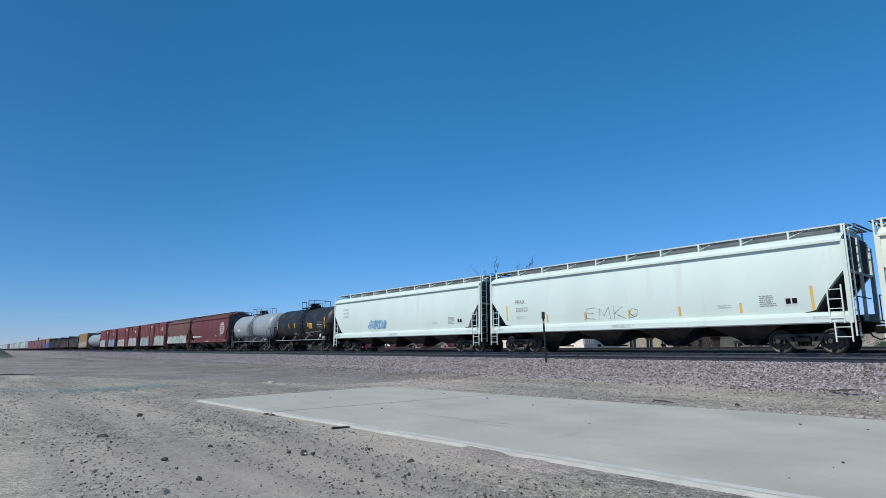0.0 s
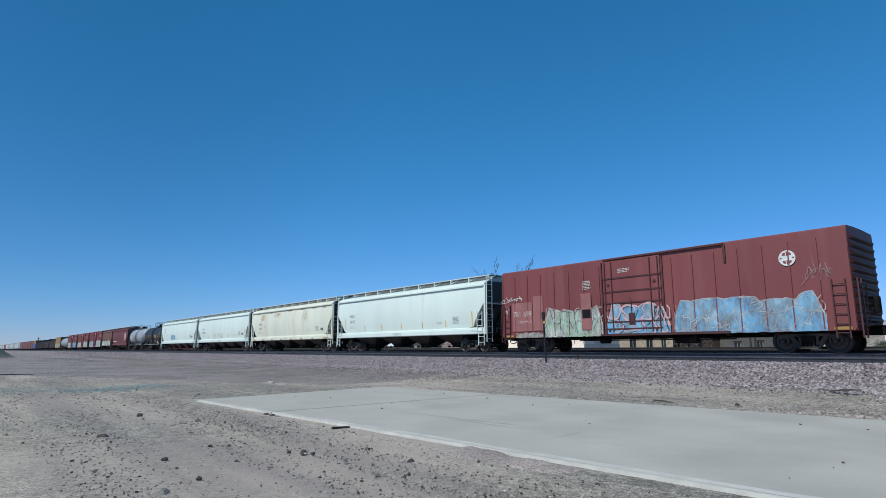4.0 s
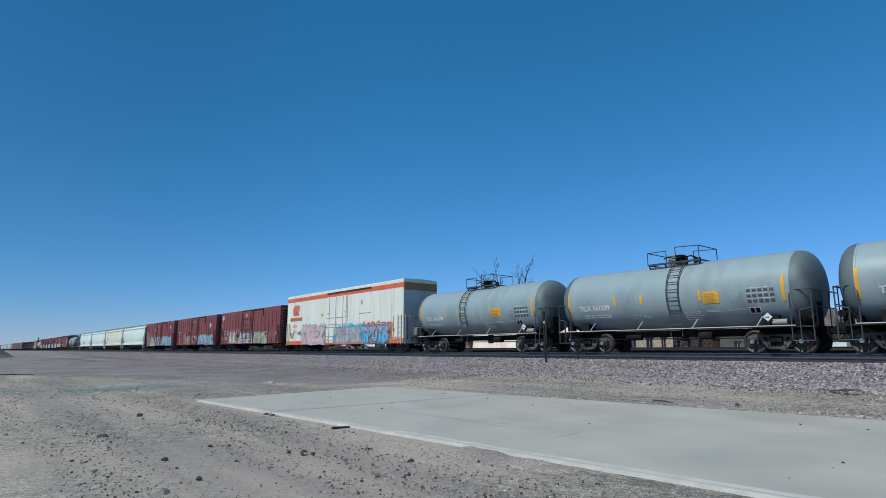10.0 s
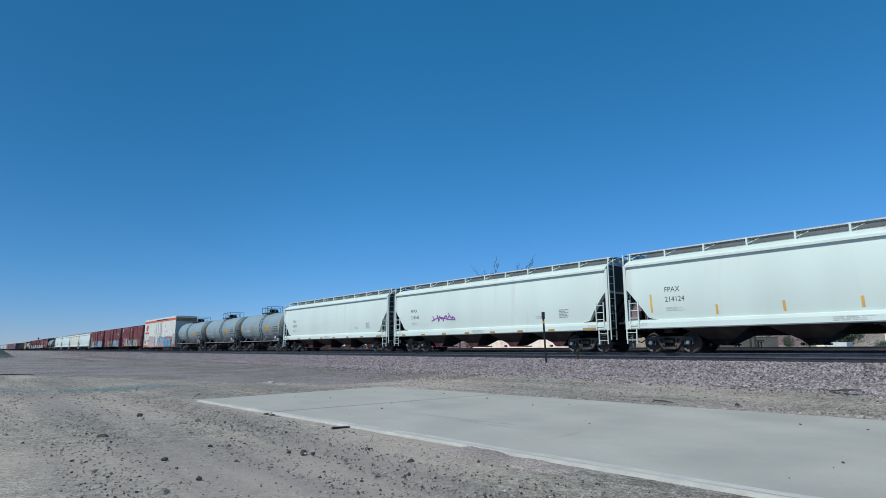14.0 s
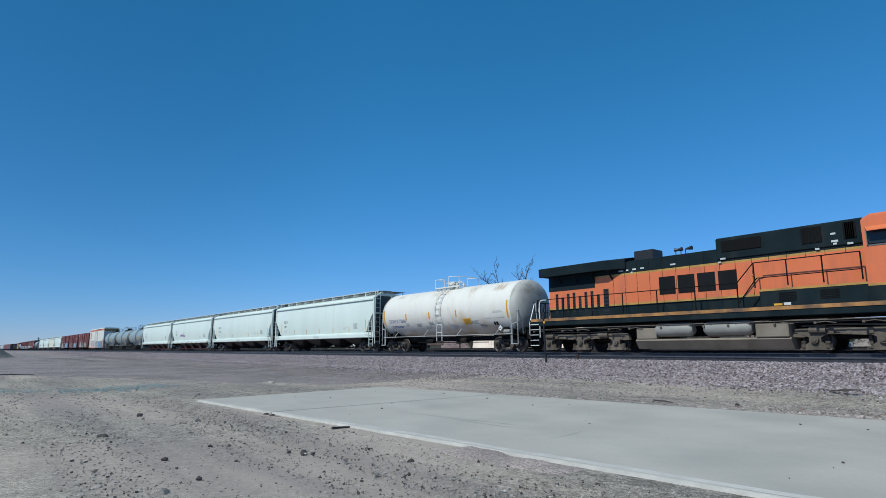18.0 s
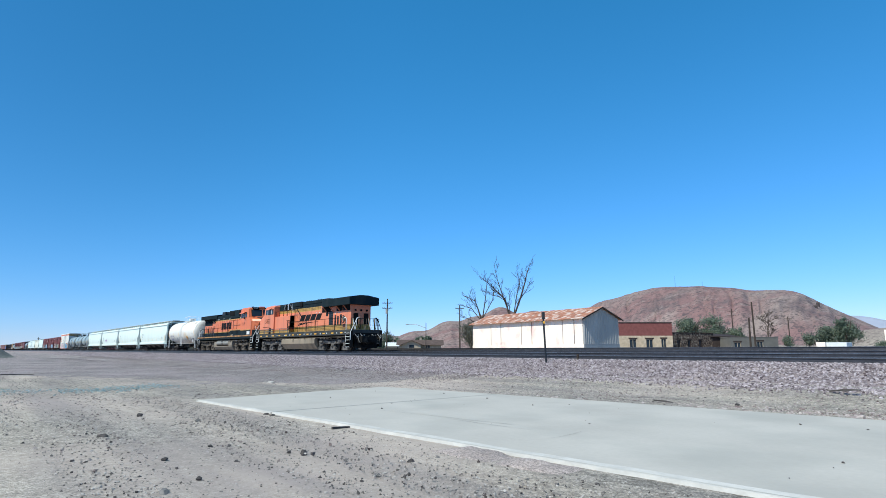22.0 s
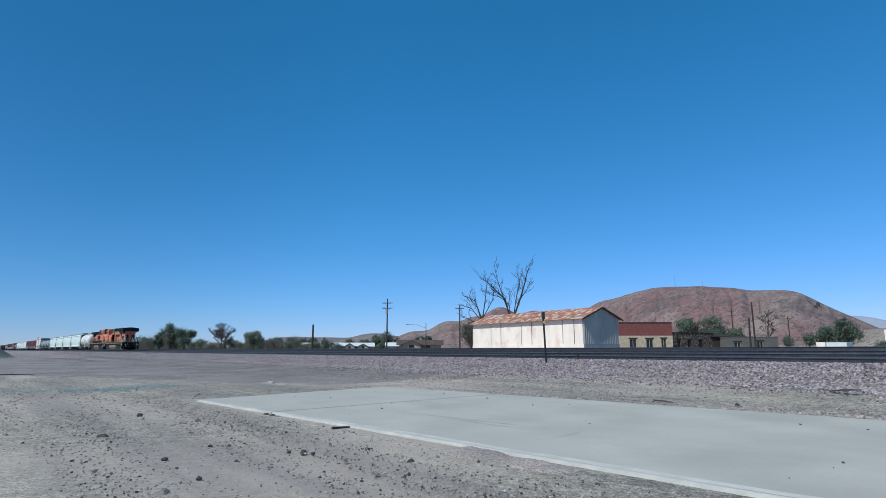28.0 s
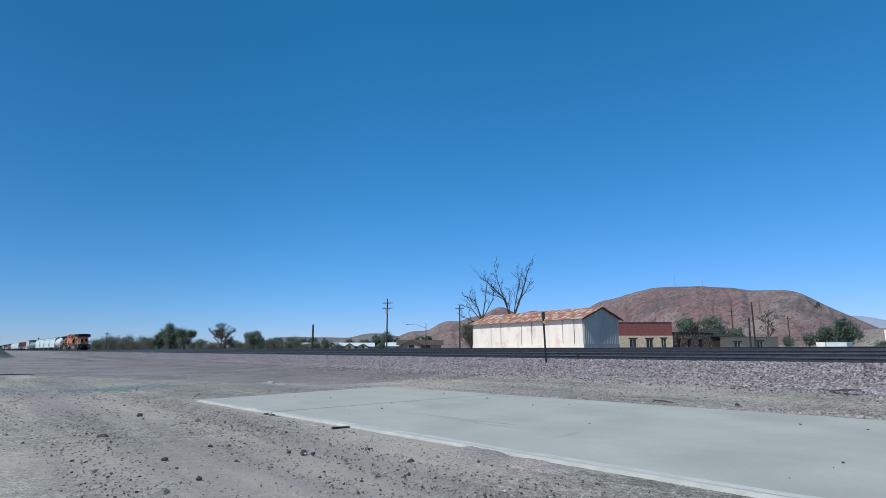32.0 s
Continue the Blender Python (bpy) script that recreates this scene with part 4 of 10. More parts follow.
def loose_stones():
    def near(rng, n):
        d = 2.5 + 30 * rng.random(n * 2) ** 1.6
        a = np.radians(12 + 80 * rng.random(n * 2))
        x, y = -np.sin(a) * d, np.cos(a) * d
        bare_path = np.array([noise.noise((p * 0.22, q * 0.55, 8.0)) for p, q in zip(x, y)])
        worn = np.exp(-((y - 0.45 - 0.02 * x) / 0.35) ** 2) + np.exp(-((y - 2.35 - 0.02 * x) / 0.40) ** 2)
        ok = off_slab(x, y) & (y < 15.5) & (rng.random(n * 2) > 0.72 * worn) & (bare_path > -0.75 + 0.5 * (rng.random(n * 2) - 0.6)) & ((x < -9) | (y > 6) | (rng.random(n * 2) < 0.5))
        x, y = x[ok][:n], y[ok][:n]
        k = n - len(x)
        x, y = np.append(x, x[:k]), np.append(y, y[:k])
        return np.stack([x, y, np.array([max(dirt_at(p, q), 0.03 if -17.3 < p and 3.2 < q < 13 else -1) for p, q in zip(x, y)]) + 0.001], -1)
    stones("loose_gravel", 60000, near, (0.003, 0.017), STONE, "loose small stones scattered over the dirt", 1, 0.8)
    stones("mid_pebbles", 13000, near, (0.003, 0.016), MIDSTONE, "small grey brown pebbles on the dirt", 7, 0.85)
    stones("dark_pebbles", 2600, near, (0.004, 0.018), DARKSTONE, "scattered dark pebbles", 2, 0.8)
    stones("dark_chips", 600, near, (0.007, 0.030), DARKSTONE, "dark angular chips scattered over the dirt", 15, 0.9)
    stones("pale_chips", 700, near, (0.008, 0.030), STONE, "pale angular chips scattered over the dirt", 16, 0.8)
    stones("coarse_pebbles", 800, near, (0.010, 0.036), MIDSTONE, "larger stones scattered over the dirt", 11, 0.85)

    def yard(rng, n):
        x = -17 - 95 * rng.random(n) ** 1.4
        y = 16.3 - (2.2 + np.minimum(-x - 17, 30) * 0.20) * np.abs(rng.normal(0, 0.55, n))
        return np.stack([x, y, np.array([lie(q) for q in y]) + 0.004], -1)
    stones("cinder_gravel", 26000, yard, (0.010, 0.034), CINDER, "dark cinder gravel spread along the ballast", 9, 0.7)

    def middle(rng, n):
        d = 7 + 46 * rng.random(n * 2) ** 1.1
        a = np.radians(40 + 52 * rng.random(n * 2))
        x, y = -np.sin(a) * d, np.cos(a) * d
        ok = off_slab(x, y) & (y < 15.8) & (rng.random(n * 2) < (d - 6) / 22)
        x, y = x[ok][:n], y[ok][:n]
        return np.stack([x, y, np.array([dirt_at(p, q) for p, q in zip(x, y)]) + 0.002], -1)
    stones("mid_gravel", 17000, middle, (0.006, 0.030), GRITSTONE, "grey brown gravel spread over the dirt", 13, 0.75)

    def slope(rng, n):
        x = 4 - 75 * rng.random(n) ** 1.3
        y = np.where(rng.random(n) < 0.2, 16.6 - np.abs(rng.normal(0, 0.45, n)), 16.3 + 3.2 * rng.random(n) ** 0.8)
        z = np.where(y < 16.75, 0.36 - 0.10 * (16.9 - y), np.where(y < 19.1, 0.30 + (y - 16.75) / 2.35 * 0.56, 0.86))
        return np.stack([x, y, z + 0.01], -1)
    def far_slope(rng, n):
        p = slope(rng, n)
        p[:, 0] = -70 - 110 * rng.random(n) ** 1.2
        return p
    stones("far_ballast_stones", 16000, far_slope, (0.04, 0.10), BALLASTSTONE, "angular ballast stones farther along the slope", 23, 0.7)
    stones("ballast_stones", 66000, slope, (0.022, 0.054), BALLASTSTONE, "angular crushed ballast stones on the slope", 3, 0.8)

    def margin(rng, n):
        x = 2 - 17 * rng.random(n)
        y = 11.35 + (x + 14.7) * 0.095 + np.abs(rng.normal(0, 0.45, n))
        return np.stack([x, y, np.array([lie(q) for q in y]) + 0.01], -1)
    stones("slab_margin_stones", 7000, margin, (0.010, 0.045), PINKSTONE, "coarse stones along the back of the pad", 4)
    stones("margin_chips", 420, margin, (0.030, 0.085), PINKSTONE, "broken pale chips along the back of the pad", 24, 0.6)

    def on_pad(rng, n):
        u, w = 0.6 + 18 * rng.random(n), 0.4 + 5.6 * rng.random(n)
        return np.stack([-14.72 + u * 0.9974 - w * 0.0724, 4.36 + u * 0.0724 + w * 0.9974, np.full(n, 0.078)], -1)
    stones("pad_pebbles", 46, on_pad, (0.008, 0.035), MIDSTONE, "few pebbles lying on the concrete pad", 12)

    def green(rng, n):
        u = rng.random(n)
        u = np.where(rng.random(n) < 0.32, u * 0.24, 0.36 + 0.64 * u)
        x = -22.9 + 1.5 * np.sin(u * 3.1) + rng.normal(0, 0.75, n)
        y = 0.4 + 5.3 * u + rng.normal(0, 0.25, n)
        return np.stack([x, y, np.full(n, 0.01)], -1)
    stones("green_gravel", 1150, green, (0.012, 0.045), GREENSTONE, "band of grey green gravel on the dirt", 5)

    def strip(rng, n):
        x = 2 - 110 * rng.random(n) ** 1.8
        y = 12.9 + 3.7 * rng.random(n)
        return np.stack([x, y, np.array([lie(q) for q in y]) + 0.004], -1)
    stones("strip_gravel", 18000, strip, (0.008, 0.034), PINKSTONE, "pinkish gravel spread before the ballast", 6)


def rock(x, y, z, r, seed, label, stretch=(1, 1, 0.7), mat=None):
    rnd = random.Random(seed)
    bm = bmesh.new()
    bmesh.ops.create_icosphere(bm, subdivisions=2, radius=r)
    for q in bm.verts:
        q.co *= 1 + 0.45 * noise.noise(q.co / r * 1.3 + Vector((seed * 3.1, 0, 0)))
        q.co = Vector((q.co.x * stretch[0], q.co.y * stretch[1], q.co.z * stretch[2]))
    me = bpy.data.meshes.new("rock")
    bm.to_mesh(me)
    bm.free()
    me.materials.append(mat or DARKSTONE)
    ob = new("rock", me)
    ob.matrix_world = pose(x, y, z + r * 0.35 * stretch[2], 0, 0, rnd.uniform(0, 360))
    return tagged(ob, label, "rock", "scattered rocks")


def scattered():
    for i, (x, y, z, r, st) in enumerate(((-9.85, 1.66, 0, 0.06, (1.4, 1, 0.6)), (-5.7, 1.48, 0, 0.05, (1.8, 0.8, 0.6)), (-6.68, 3.29, 0, 0.045, (0.9, 1, 1.1)), (-5.42, 3.98, 0, 0.04, (1.2, 0.9, 1.0)),
                                         (-5.1, 3.32, 0, 0.03, (1.2, 1, 0.9)), (-6.9, 3.2, 0, 0.03, (1, 1, 0.8)), (-8.0, 2.6, 0, 0.03, (1, 1, 0.7)), (-5.95, 13.25, 0.03, 0.045, (1.5, 1, 1.1)), (-7.4, 1.9, 0, 0.035, (1.3, 1, 0.7)),
                                         (-12.5, 2.7, 0, 0.05, (1, 1.2, 0.8)), (-10.9, 3.3, 0, 0.05, (1, 1, 0.7)), (-6.1, 1.9, 0, 0.03, (1, 1, 0.7)), (-21.5, 9.1, 0.0, 0.10, (1.5, 1, 0.6)))):
        rock(x, y, z, r, i + 1, "small dark rock lying on the dirt" if i != 12 else "pale rock lying on the dirt", st, STONE if i == 12 else MIDSTONE if i % 3 == 1 and i != 7 else None)
    # The last, longest piece is an added dark strip for a shadowed spot.
    for x, y, z, ln, a, tilt in ((-8.28, 4.71, 0.034, 0.36, 95, 1), (-7.45, 12.8, 0.05, 0.5, -4, 1), (-4.6, 15.7, 0.32, 0.75, -20, -6), (-37.0, 1.6, 0.0, 2.4, 85, 0)):
        g, s = Geo(), min(1.0, ln / 0.7)
        g.loft([[(-ln / 2, -0.02, 0), (-ln / 2, 0.02, 0), (-ln / 2, 0.02, 0.03), (-ln / 2, -0.02, 0.03)], [(0.05, -0.05 * s, 0), (0.05, 0.03 * s, 0), (0.05, 0.03 * s, 0.05 * s), (0.05, -0.05 * s, 0.05 * s)], [(ln / 2, -0.02, 0), (ln / 2, 0.01, 0), (ln / 2, 0.01, 0.02), (ln / 2, -0.02, 0.02)]])
        solid("wood_scrap", g, DARKSTONE, "weathered dark timber scrap, the longest standing for a shadowed spot", "timber scrap", pose(x, y, z, 0, tilt, a), "timber scraps")
    # added dark lumps under the joint of the pad, standing for a shadowed void
    for i, (x, y, r) in enumerate(((-10.95, 4.58, 0.05), (-10.7, 4.6, 0.045), (-10.5, 4.62, 0.035))):
        rock(x, y, 0.02, r, 40 + i, "dark lump standing for the shadowed void at the broken pad edge", (1.6, 1.1, 0.6), DARKSTONE if i < 2 else MIDSTONE)
    # gravel heap
    v, f, n = [], [], 40
    for j in range(n):
        for i in range(n):
            x, y = -26 + 52 * i / (n - 1), -26 + 52 * j / (n - 1)
            h = 6.6 * max(0, 1 - math.hypot(x / 20, y / 8.6)) + 0.12 * noise.noise((x * 0.3, y * 0.3, 5)) - 0.05
            v.append((x, y, h))
    f = [(j * n + i, j * n + i + 1, (j + 1) * n + i + 1, (j + 1) * n + i) for j in range(n - 1) for i in range(n - 1)]
    solid("gravel_heap", Geo().add(v, f), HEAP, "low heap of grey gravel beside the track", "gravel heap", pose(-132, -2, 0), smooth=60)


HEAP = material("grey_gravel_heap", (0.135, 0.14, 0.125), 0.95, vary=0.2, size=0.8, fine=6, bump=0.6)
ground()
slab()
# ---- the train: running gear ----
TRACK_Y, RAIL_Z = 25.43, 1.117
WHEEL_R = 0.457
WHEELSETS = []        # (wheelset, place along its truck, radius): they roll


def wheelset(parent, x, r=WHEEL_R, cap=None, spin=True):
    def shape():
        g = Geo()
        for s in (-1, 1):
            prof = [(0.06, -0.70), (0.13, -0.70), (0.16, -0.735), (r * 0.72, -0.745), (r * 0.80, -0.715), (r + 0.028, -0.705), (r + 0.02, -0.735), (r, -0.75), (r - 0.01, -0.83), (r - 0.05, -0.84),
                    (r * 0.78, -0.815), (r * 0.70, -0.775), (0.18, -0.80), (0.15, -0.87), (0.06, -0.87)]
            g.lathe([(a, k * -s if s > 0 else k) for a, k in prof] if s < 0 else [(a, -k) for a, k in prof], "y", 28)
        g.cyl((0, -1.02, 0), (0, 1.02, 0), 0.075, n=10)
        return g
    ob = part("wheelset", shape, WHEEL, parent, "steel wheels on one axle", 40, ("wheelset", r), pose(x, 0, r))

    def caps(s):
        g = Geo()
        g.cyl((0, s * 1.00, 0), (0, s * 1.135, 0), 0.092, 0.082, 14)
        for k in range(3):
            a = k * 2.094
            g.cyl((0.06 * math.cos(a), s * 1.13, 0.06 * math.sin(a)), (0.06 * math.cos(a), s * 1.15, 0.06 * math.sin(a)), 0.018, n=6)
        return g
    if cap is not None:
        for s in (-1, 1):
            part("bearing_cap", lambda: caps(s), cap, ob, "round bearing end cap", 40, ("caps", s, cap.name))
    if spin:
        WHEELSETS.append((ob, x, r))
    return ob


def truck(parent, x, cap=None, spin=True, detail=True):
    """A four-wheel freight truck, at x along its car."""
    def bolster():
        g = Geo()
        g.soft(-0.22, 0.22, -1.12, 1.12, 0.42, 0.66, 0.03)
        g.cyl((0, 0, 0.6), (0, 0, 0.85), 0.2, n=12)
        g.beam((-0.55, -0.6, 0.35), (-0.55, 0.6, 0.35), 0.10, 0.14)
        g.beam((0.55, -0.6, 0.35), (0.55, 0.6, 0.35), 0.10, 0.14)
        return g
    tr = part("truck", bolster, UNDER, parent, "four-wheel truck of cast steel", False, "truck_bolster", pose(x, 0, 0))

    def frame_of(s):
        def shape():
            g, y0, y1 = Geo(), s * 0.93 - 0.085, s * 0.93 + 0.085
            top = [(-1.10, 0.60), (-1.02, 0.70), (-0.55, 0.74), (0.55, 0.74), (1.02, 0.70), (1.10, 0.60), (1.05, 0.56), (0.72, 0.60), (0.50, 0.635), (-0.50, 0.635), (-0.72, 0.60), (-1.05, 0.56)]
            g.prism(top, y0, y1)
            for q in (-1, 1):
                leg = [(q * 0.66, 0.62), (q * 0.50, 0.64), (q * 0.24, 0.27), (q * 0.30, 0.19), (q * 0.37, 0.22)]
                g.prism(leg, y0, y1)
                post = [(q * 0.36, 0.64), (q * 0.25, 0.64), (q * 0.24, 0.25), (q * 0.31, 0.25)]
                g.prism(post, y0, y1)
                g.prism([(q * 0.66, 0.62), (q * 0.72, 0.62), (q * 0.735, 0.36), (q * 0.68, 0.38)], y0, y1)
                g.prism([(q * 1.04, 0.60), (q * 1.10, 0.60), (q * 1.10, 0.40), (q * 1.045, 0.40)], y0, y1)
                g.prism([(q * 0.74, 0.585), (q * 1.04, 0.585), (q * 1.02, 0.535), (q * 0.76, 0.535)], y0 + 0.02, y1 + 0.0)
            g.prism([(-0.34, 0.27), (0.34, 0.27), (0.30, 0.17), (-0.30, 0.17)], y0 - 0.03, y1 + 0.03)
            return g
        return shape
    def springs():
        g = Geo()
        for s in (-1, 1):
            for k in (-0.14, 0.0, 0.14):
                for j in range(5):
                    g.cyl((k, s * 0.93, 0.275 + j * 0.036), (k, s * 0.93, 0.297 + j * 0.036), 0.062, n=8)
        return g
    for s in (-1, 1):
        part("side_frame", frame_of(s), TRUCK, tr, "", False, ("side_frame", s))
    if detail:
        part("springs", springs, TRUCK, tr, "rusty coil springs", False, "springs")
    for q in (-0.89, 0.89):
        wheelset(tr, q, cap=cap, spin=spin)
    return tr


def coupler(parent, end):
    def shape():
        g = Geo()
        g.soft(-0.75, 0.02, -0.09, 0.09, 0.76, 0.95, 0.02)
        g.soft(-0.06, 0.20, -0.16, 0.13, 0.72, 0.99, 0.04)
        g.beam((-0.3, 0.0, 0.97), (-0.3, -0.9, 1.0), 0.03, 0.03)
        g.pipe([(-0.25, -0.25, 0.85), (-0.1, -0.3, 0.62), (0.1, -0.28, 0.50), (0.26, -0.2, 0.55)], 0.028, 6)
        return g
    return part("coupler", shape, UNDER, parent, "knuckle coupler with air hose", False, "coupler", pose(end, 0, 0, 0, 0, 0 if end > 0 else 180))


def ladder(parent, x, y, z0, z1, mat, width=0.42, along="x", rungs=None, name="ladder", label=""):
    g = Geo()
    n = rungs or max(2, int((z1 - z0) / 0.38))
    ax = (lambda k, z: (x + k, y, z)) if along == "x" else (lambda k, z: (x, y + k, z))
    for k in (-width / 2, width / 2):
        g.beam(ax(k, z0), ax(k, z1), 0.045, 0.05, (0, 1, 0) if along == "x" else (1, 0, 0))
    for i in range(n):
        z = z0 + (z1 - z0) * (i + 0.5) / n
        g.cyl(ax(-width / 2, z), ax(width / 2, z), 0.018, n=6)
    return part(name, g, mat, parent, label)


def car(name, s0, s1, label, category="freight car", group=""):
    """An Empty on the rail under the middle of a car that reaches from coupler s0 to coupler s1."""
    ob = thing(name, label, category, pose((s0 + s1) / 2, TRACK_Y, RAIL_Z), group)
    CARS.append((ob, (s0 + s1) / 2))
    return ob, (s1 - s0)


CARS = []

# ---- covered hopper ----


def hopper_skin(x, z):
    return -(1.50 + 0.11 * math.sin(math.pi * min(max((z - 1.5) / 2.6, 0), 1)) ** 0.8)


def covered_hopper(s0, s1, paint, label, mark=None, number=None, bays=4, seed=0, near=True, tapes="none", boxes=True, frame_mat=None, inset=0.52, red_gates=False):
    ob, length = car("covered_hopper", s0, s1, label, "hopper car", "covered hoppers")
    e = length / 2 - inset            # half length of the body
    fm = frame_mat or paint
    k = (round(e, 2), paint.name, bays, near, fm.name)

    def body():
        g, rings = Geo(), []
        lows = [(e - 0.06, 2.95), (e - 0.36, 2.60), (e - 0.60, 2.30), (e - 0.84, 1.98), (e - 1.10, 1.58), (e - 1.7, 1.45)]
        xs = [(-a, z) for a, z in lows] + [(0.0, 1.45)] + [(a, z) for a, z in lows[::-1]]
        for x, low in xs:
            side = [low + (4.05 - low) * i / 8 for i in range(9)]
            left = [(x, hopper_skin(x, z), z) for z in side]
            roof = [(x, -1.44, 4.13), (x, -1.18, 4.34), (x, -0.8, 4.47), (x, -0.3, 4.53)]
            half = left + roof
            rings.append(half + [(a, -b, c) for a, b, c in reversed(half)])
        return g.loft(rings)
    part("car_body", body, paint, ob, "", 30, ("hop_body",) + k)

    def seam():
        """The roof's eave: a lip that shades the side, and the plate that slopes up from it."""
        g = Geo()
        for s in (-1, 1):
            g.prism([(s * 1.50, 4.00), (s * 1.635, 4.00), (s * 1.635, 4.09), (s * 1.50, 4.20), (s * 1.22, 4.345), (s * 1.22, 4.30)], -e + 0.02, e - 0.02, "x")
        return g
    part("top_chord", seam, fm, ob, "", False, ("hop_chord",) + k)
    for s in (-1, 1):
        def sill():
            return Geo().prism([(s * 1.46, 1.50), (s * 1.57, 1.46), (s * 1.60, 1.34), (s * 1.60, 1.12), (s * 1.56, 1.08), (s * 1.46, 1.08)], -e, e, "x")
        part("side_sill", sill, fm, ob, "", False, ("hop_sill", s) + k)

    def centre():
        g = Geo()
        g.box(-length / 2 + 0.5, length / 2 - 0.5, -0.2, 0.2, 0.72, 1.05)
        for q in (-1, 1):
            g.box(q * e - 0.12 * q - 0.06, q * e - 0.12 * q + 0.06, -1.5, 1.5, 0.85, 1.12)
            g.box(min(q * (e - 2.2), q * (e - 0.05)), max(q * (e - 2.2), q * (e - 0.05)), -0.5, 0.5, 0.98, 1.12)
            g.box(q * (e - 1.9) - 0.2, q * (e - 1.9) + 0.2, -1.35, 1.35, 0.88, 1.15)
        return g
    part("underframe", centre, UNDER, ob, "black centre sill and bolsters", False, ("hop_frame",) + k)
    span = 2 * e - 4.3
    for i in range(bays):
        c = -span / 2 + span * (i + 0.5) / bays

        def chute():
            h = span / bays / 2
            g = Geo()
            top = [(-h, -1.42, 1.44), (h, -1.42, 1.44), (h, 1.42, 1.44), (-h, 1.42, 1.44)]
            mid = [(-h + 0.02, -1.38, 1.26), (h - 0.02, -1.38, 1.26), (h - 0.02, 1.38, 1.26), (-h + 0.02, 1.38, 1.26)]
            low = [(-0.22, -0.42, 0.40), (0.22, -0.42, 0.40), (0.22, 0.42, 0.40), (-0.22, 0.42, 0.40)]
            return g.loft([low, mid, top])
        ch = part("hopper_chute", chute, BLACK, ob, "black sloping discharge chute", False, ("chute", round(span / bays, 2)), pose(c, 0, 0))

        def gate():
            g = Geo()
            g.soft(-0.28, 0.28, -0.50, 0.50, 0.33, 0.395, 0.012)
            g.prism([(-0.44, 0.54), (0.44, 0.54), (0.20, 0.33), (-0.20, 0.33)], -0.62, -0.56)
            g.prism([(-0.48, 0.54), (0.48, 0.54), (0.48, 0.58), (-0.48, 0.58)], -0.64, -0.50)
            g.cyl((0.1, -0.95, 0.36), (0.1, 0.95, 0.36), 0.035, n=8)
            g.cyl((-0.3, -0.98, 0.36), (-0.3, -0.80, 0.36), 0.06, n=8)
            return g
        if near:
            part("outlet_gate", gate, OUTLET if red_gates else UNDER, ch, "faded red outlet gate" if red_gates else "black outlet gate", False, ("gate", red_gates))
    # roof: running boards on brackets
    def walk_way():
        """Open grating: bars across on runners along."""
        g = Geo()
        for s in (-1, 1):
            for y in (0.58, 0.86, 1.14):
                g.box(-e - 0.05, e + 0.05, s * y - 0.012, s * y + 0.012, 4.66, 4.69)
            m = int(2 * e / 0.11) if near else 0
            for i in range(m):
                x = -e + 0.04 + 2 * e * i / m
                g.box(x - 0.034, x + 0.034, min(s * 0.57, s * 1.15), max(s * 0.57, s * 1.15), 4.672, 4.684)
        for q in (-1, 1):
            for k in range(4):
                x = q * e - 0.27 + 0.18 * k
                g.box(x - 0.045, x + 0.045, -1.15, 1.15, 4.64, 4.658)
        return g
    part("roof_walkway", walk_way, WALKGREY, ob, "grey running boards on the roof", False, ("hop_walk",) + k)

    def rims():
        g = Geo()
        for s in (-1, 1):
            g.beam((-e - 0.05, s * 1.175, 4.675), (e + 0.05, s * 1.175, 4.675), 0.022, 0.055)
        return g
    part("walkway_rim", rims, GREYWHITE if near else fm, ob, "pale rim along the running boards", False, ("hop_rim",) + k)

    def hatches():
        g = Geo()
        g.soft(-e + 0.5, e - 0.5, -0.42, 0.42, 4.50, 4.79, 0.05)
        for i in range(10):
            x = -e + 1.2 + (2 * e - 2.4) * i / 9
            g.beam((x, -0.46, 4.80), (x, 0.46, 4.80), 0.06, 0.04)
        return g
    part("roof_hatch", hatches, WALKGREY, ob, "long trough hatch", False, ("hop_hatch",) + k)
    n = 11
    for i in range(n if near else 0):
        x = -e + 0.08 + (2 * e - 0.16) * i / (n - 1)

        def bracket():
            g = Geo()
            g.box(-0.035, 0.035, -1.20, -1.165, 4.30, 4.70)
            g.beam((0.0, -1.17, 4.64), (0.0, -0.7, 4.47), 0.03, 0.03)
            g.beam((0.03, -1.17, 4.44), (0.40, -0.95, 4.63), 0.025, 0.03)
            return g
        part("walkway_bracket", bracket, fm, ob, "", False, ("hop_bracket", fm.name), pose(x, 0, 0))
        part("walkway_bracket", lambda: Geo().box(-0.035, 0.035, 1.165, 1.20, 4.30, 4.70), fm, ob, "", False, ("hop_bracket_far", fm.name), pose(x, 0, 0))
    for q in (-1, 1):
        def end_frame():
            g = Geo()
            for s in (-1, 1):
                g.box(q * e - 0.07, q * e + 0.07, s * 1.56 - 0.05, s * 1.56 + 0.05, 1.08, 4.06)
            g.box(q * e - 0.05, q * e + 0.05, -1.56, 1.56, 2.90, 2.98)
            g.box(q * (e + 0.03) - 0.05, q * (e + 0.03) + 0.05, 0.0, 0.10, 1.12, 4.30)
            return g
        part("end_post", end_frame, fm, ob, "", False, ("hop_post", q) + k)
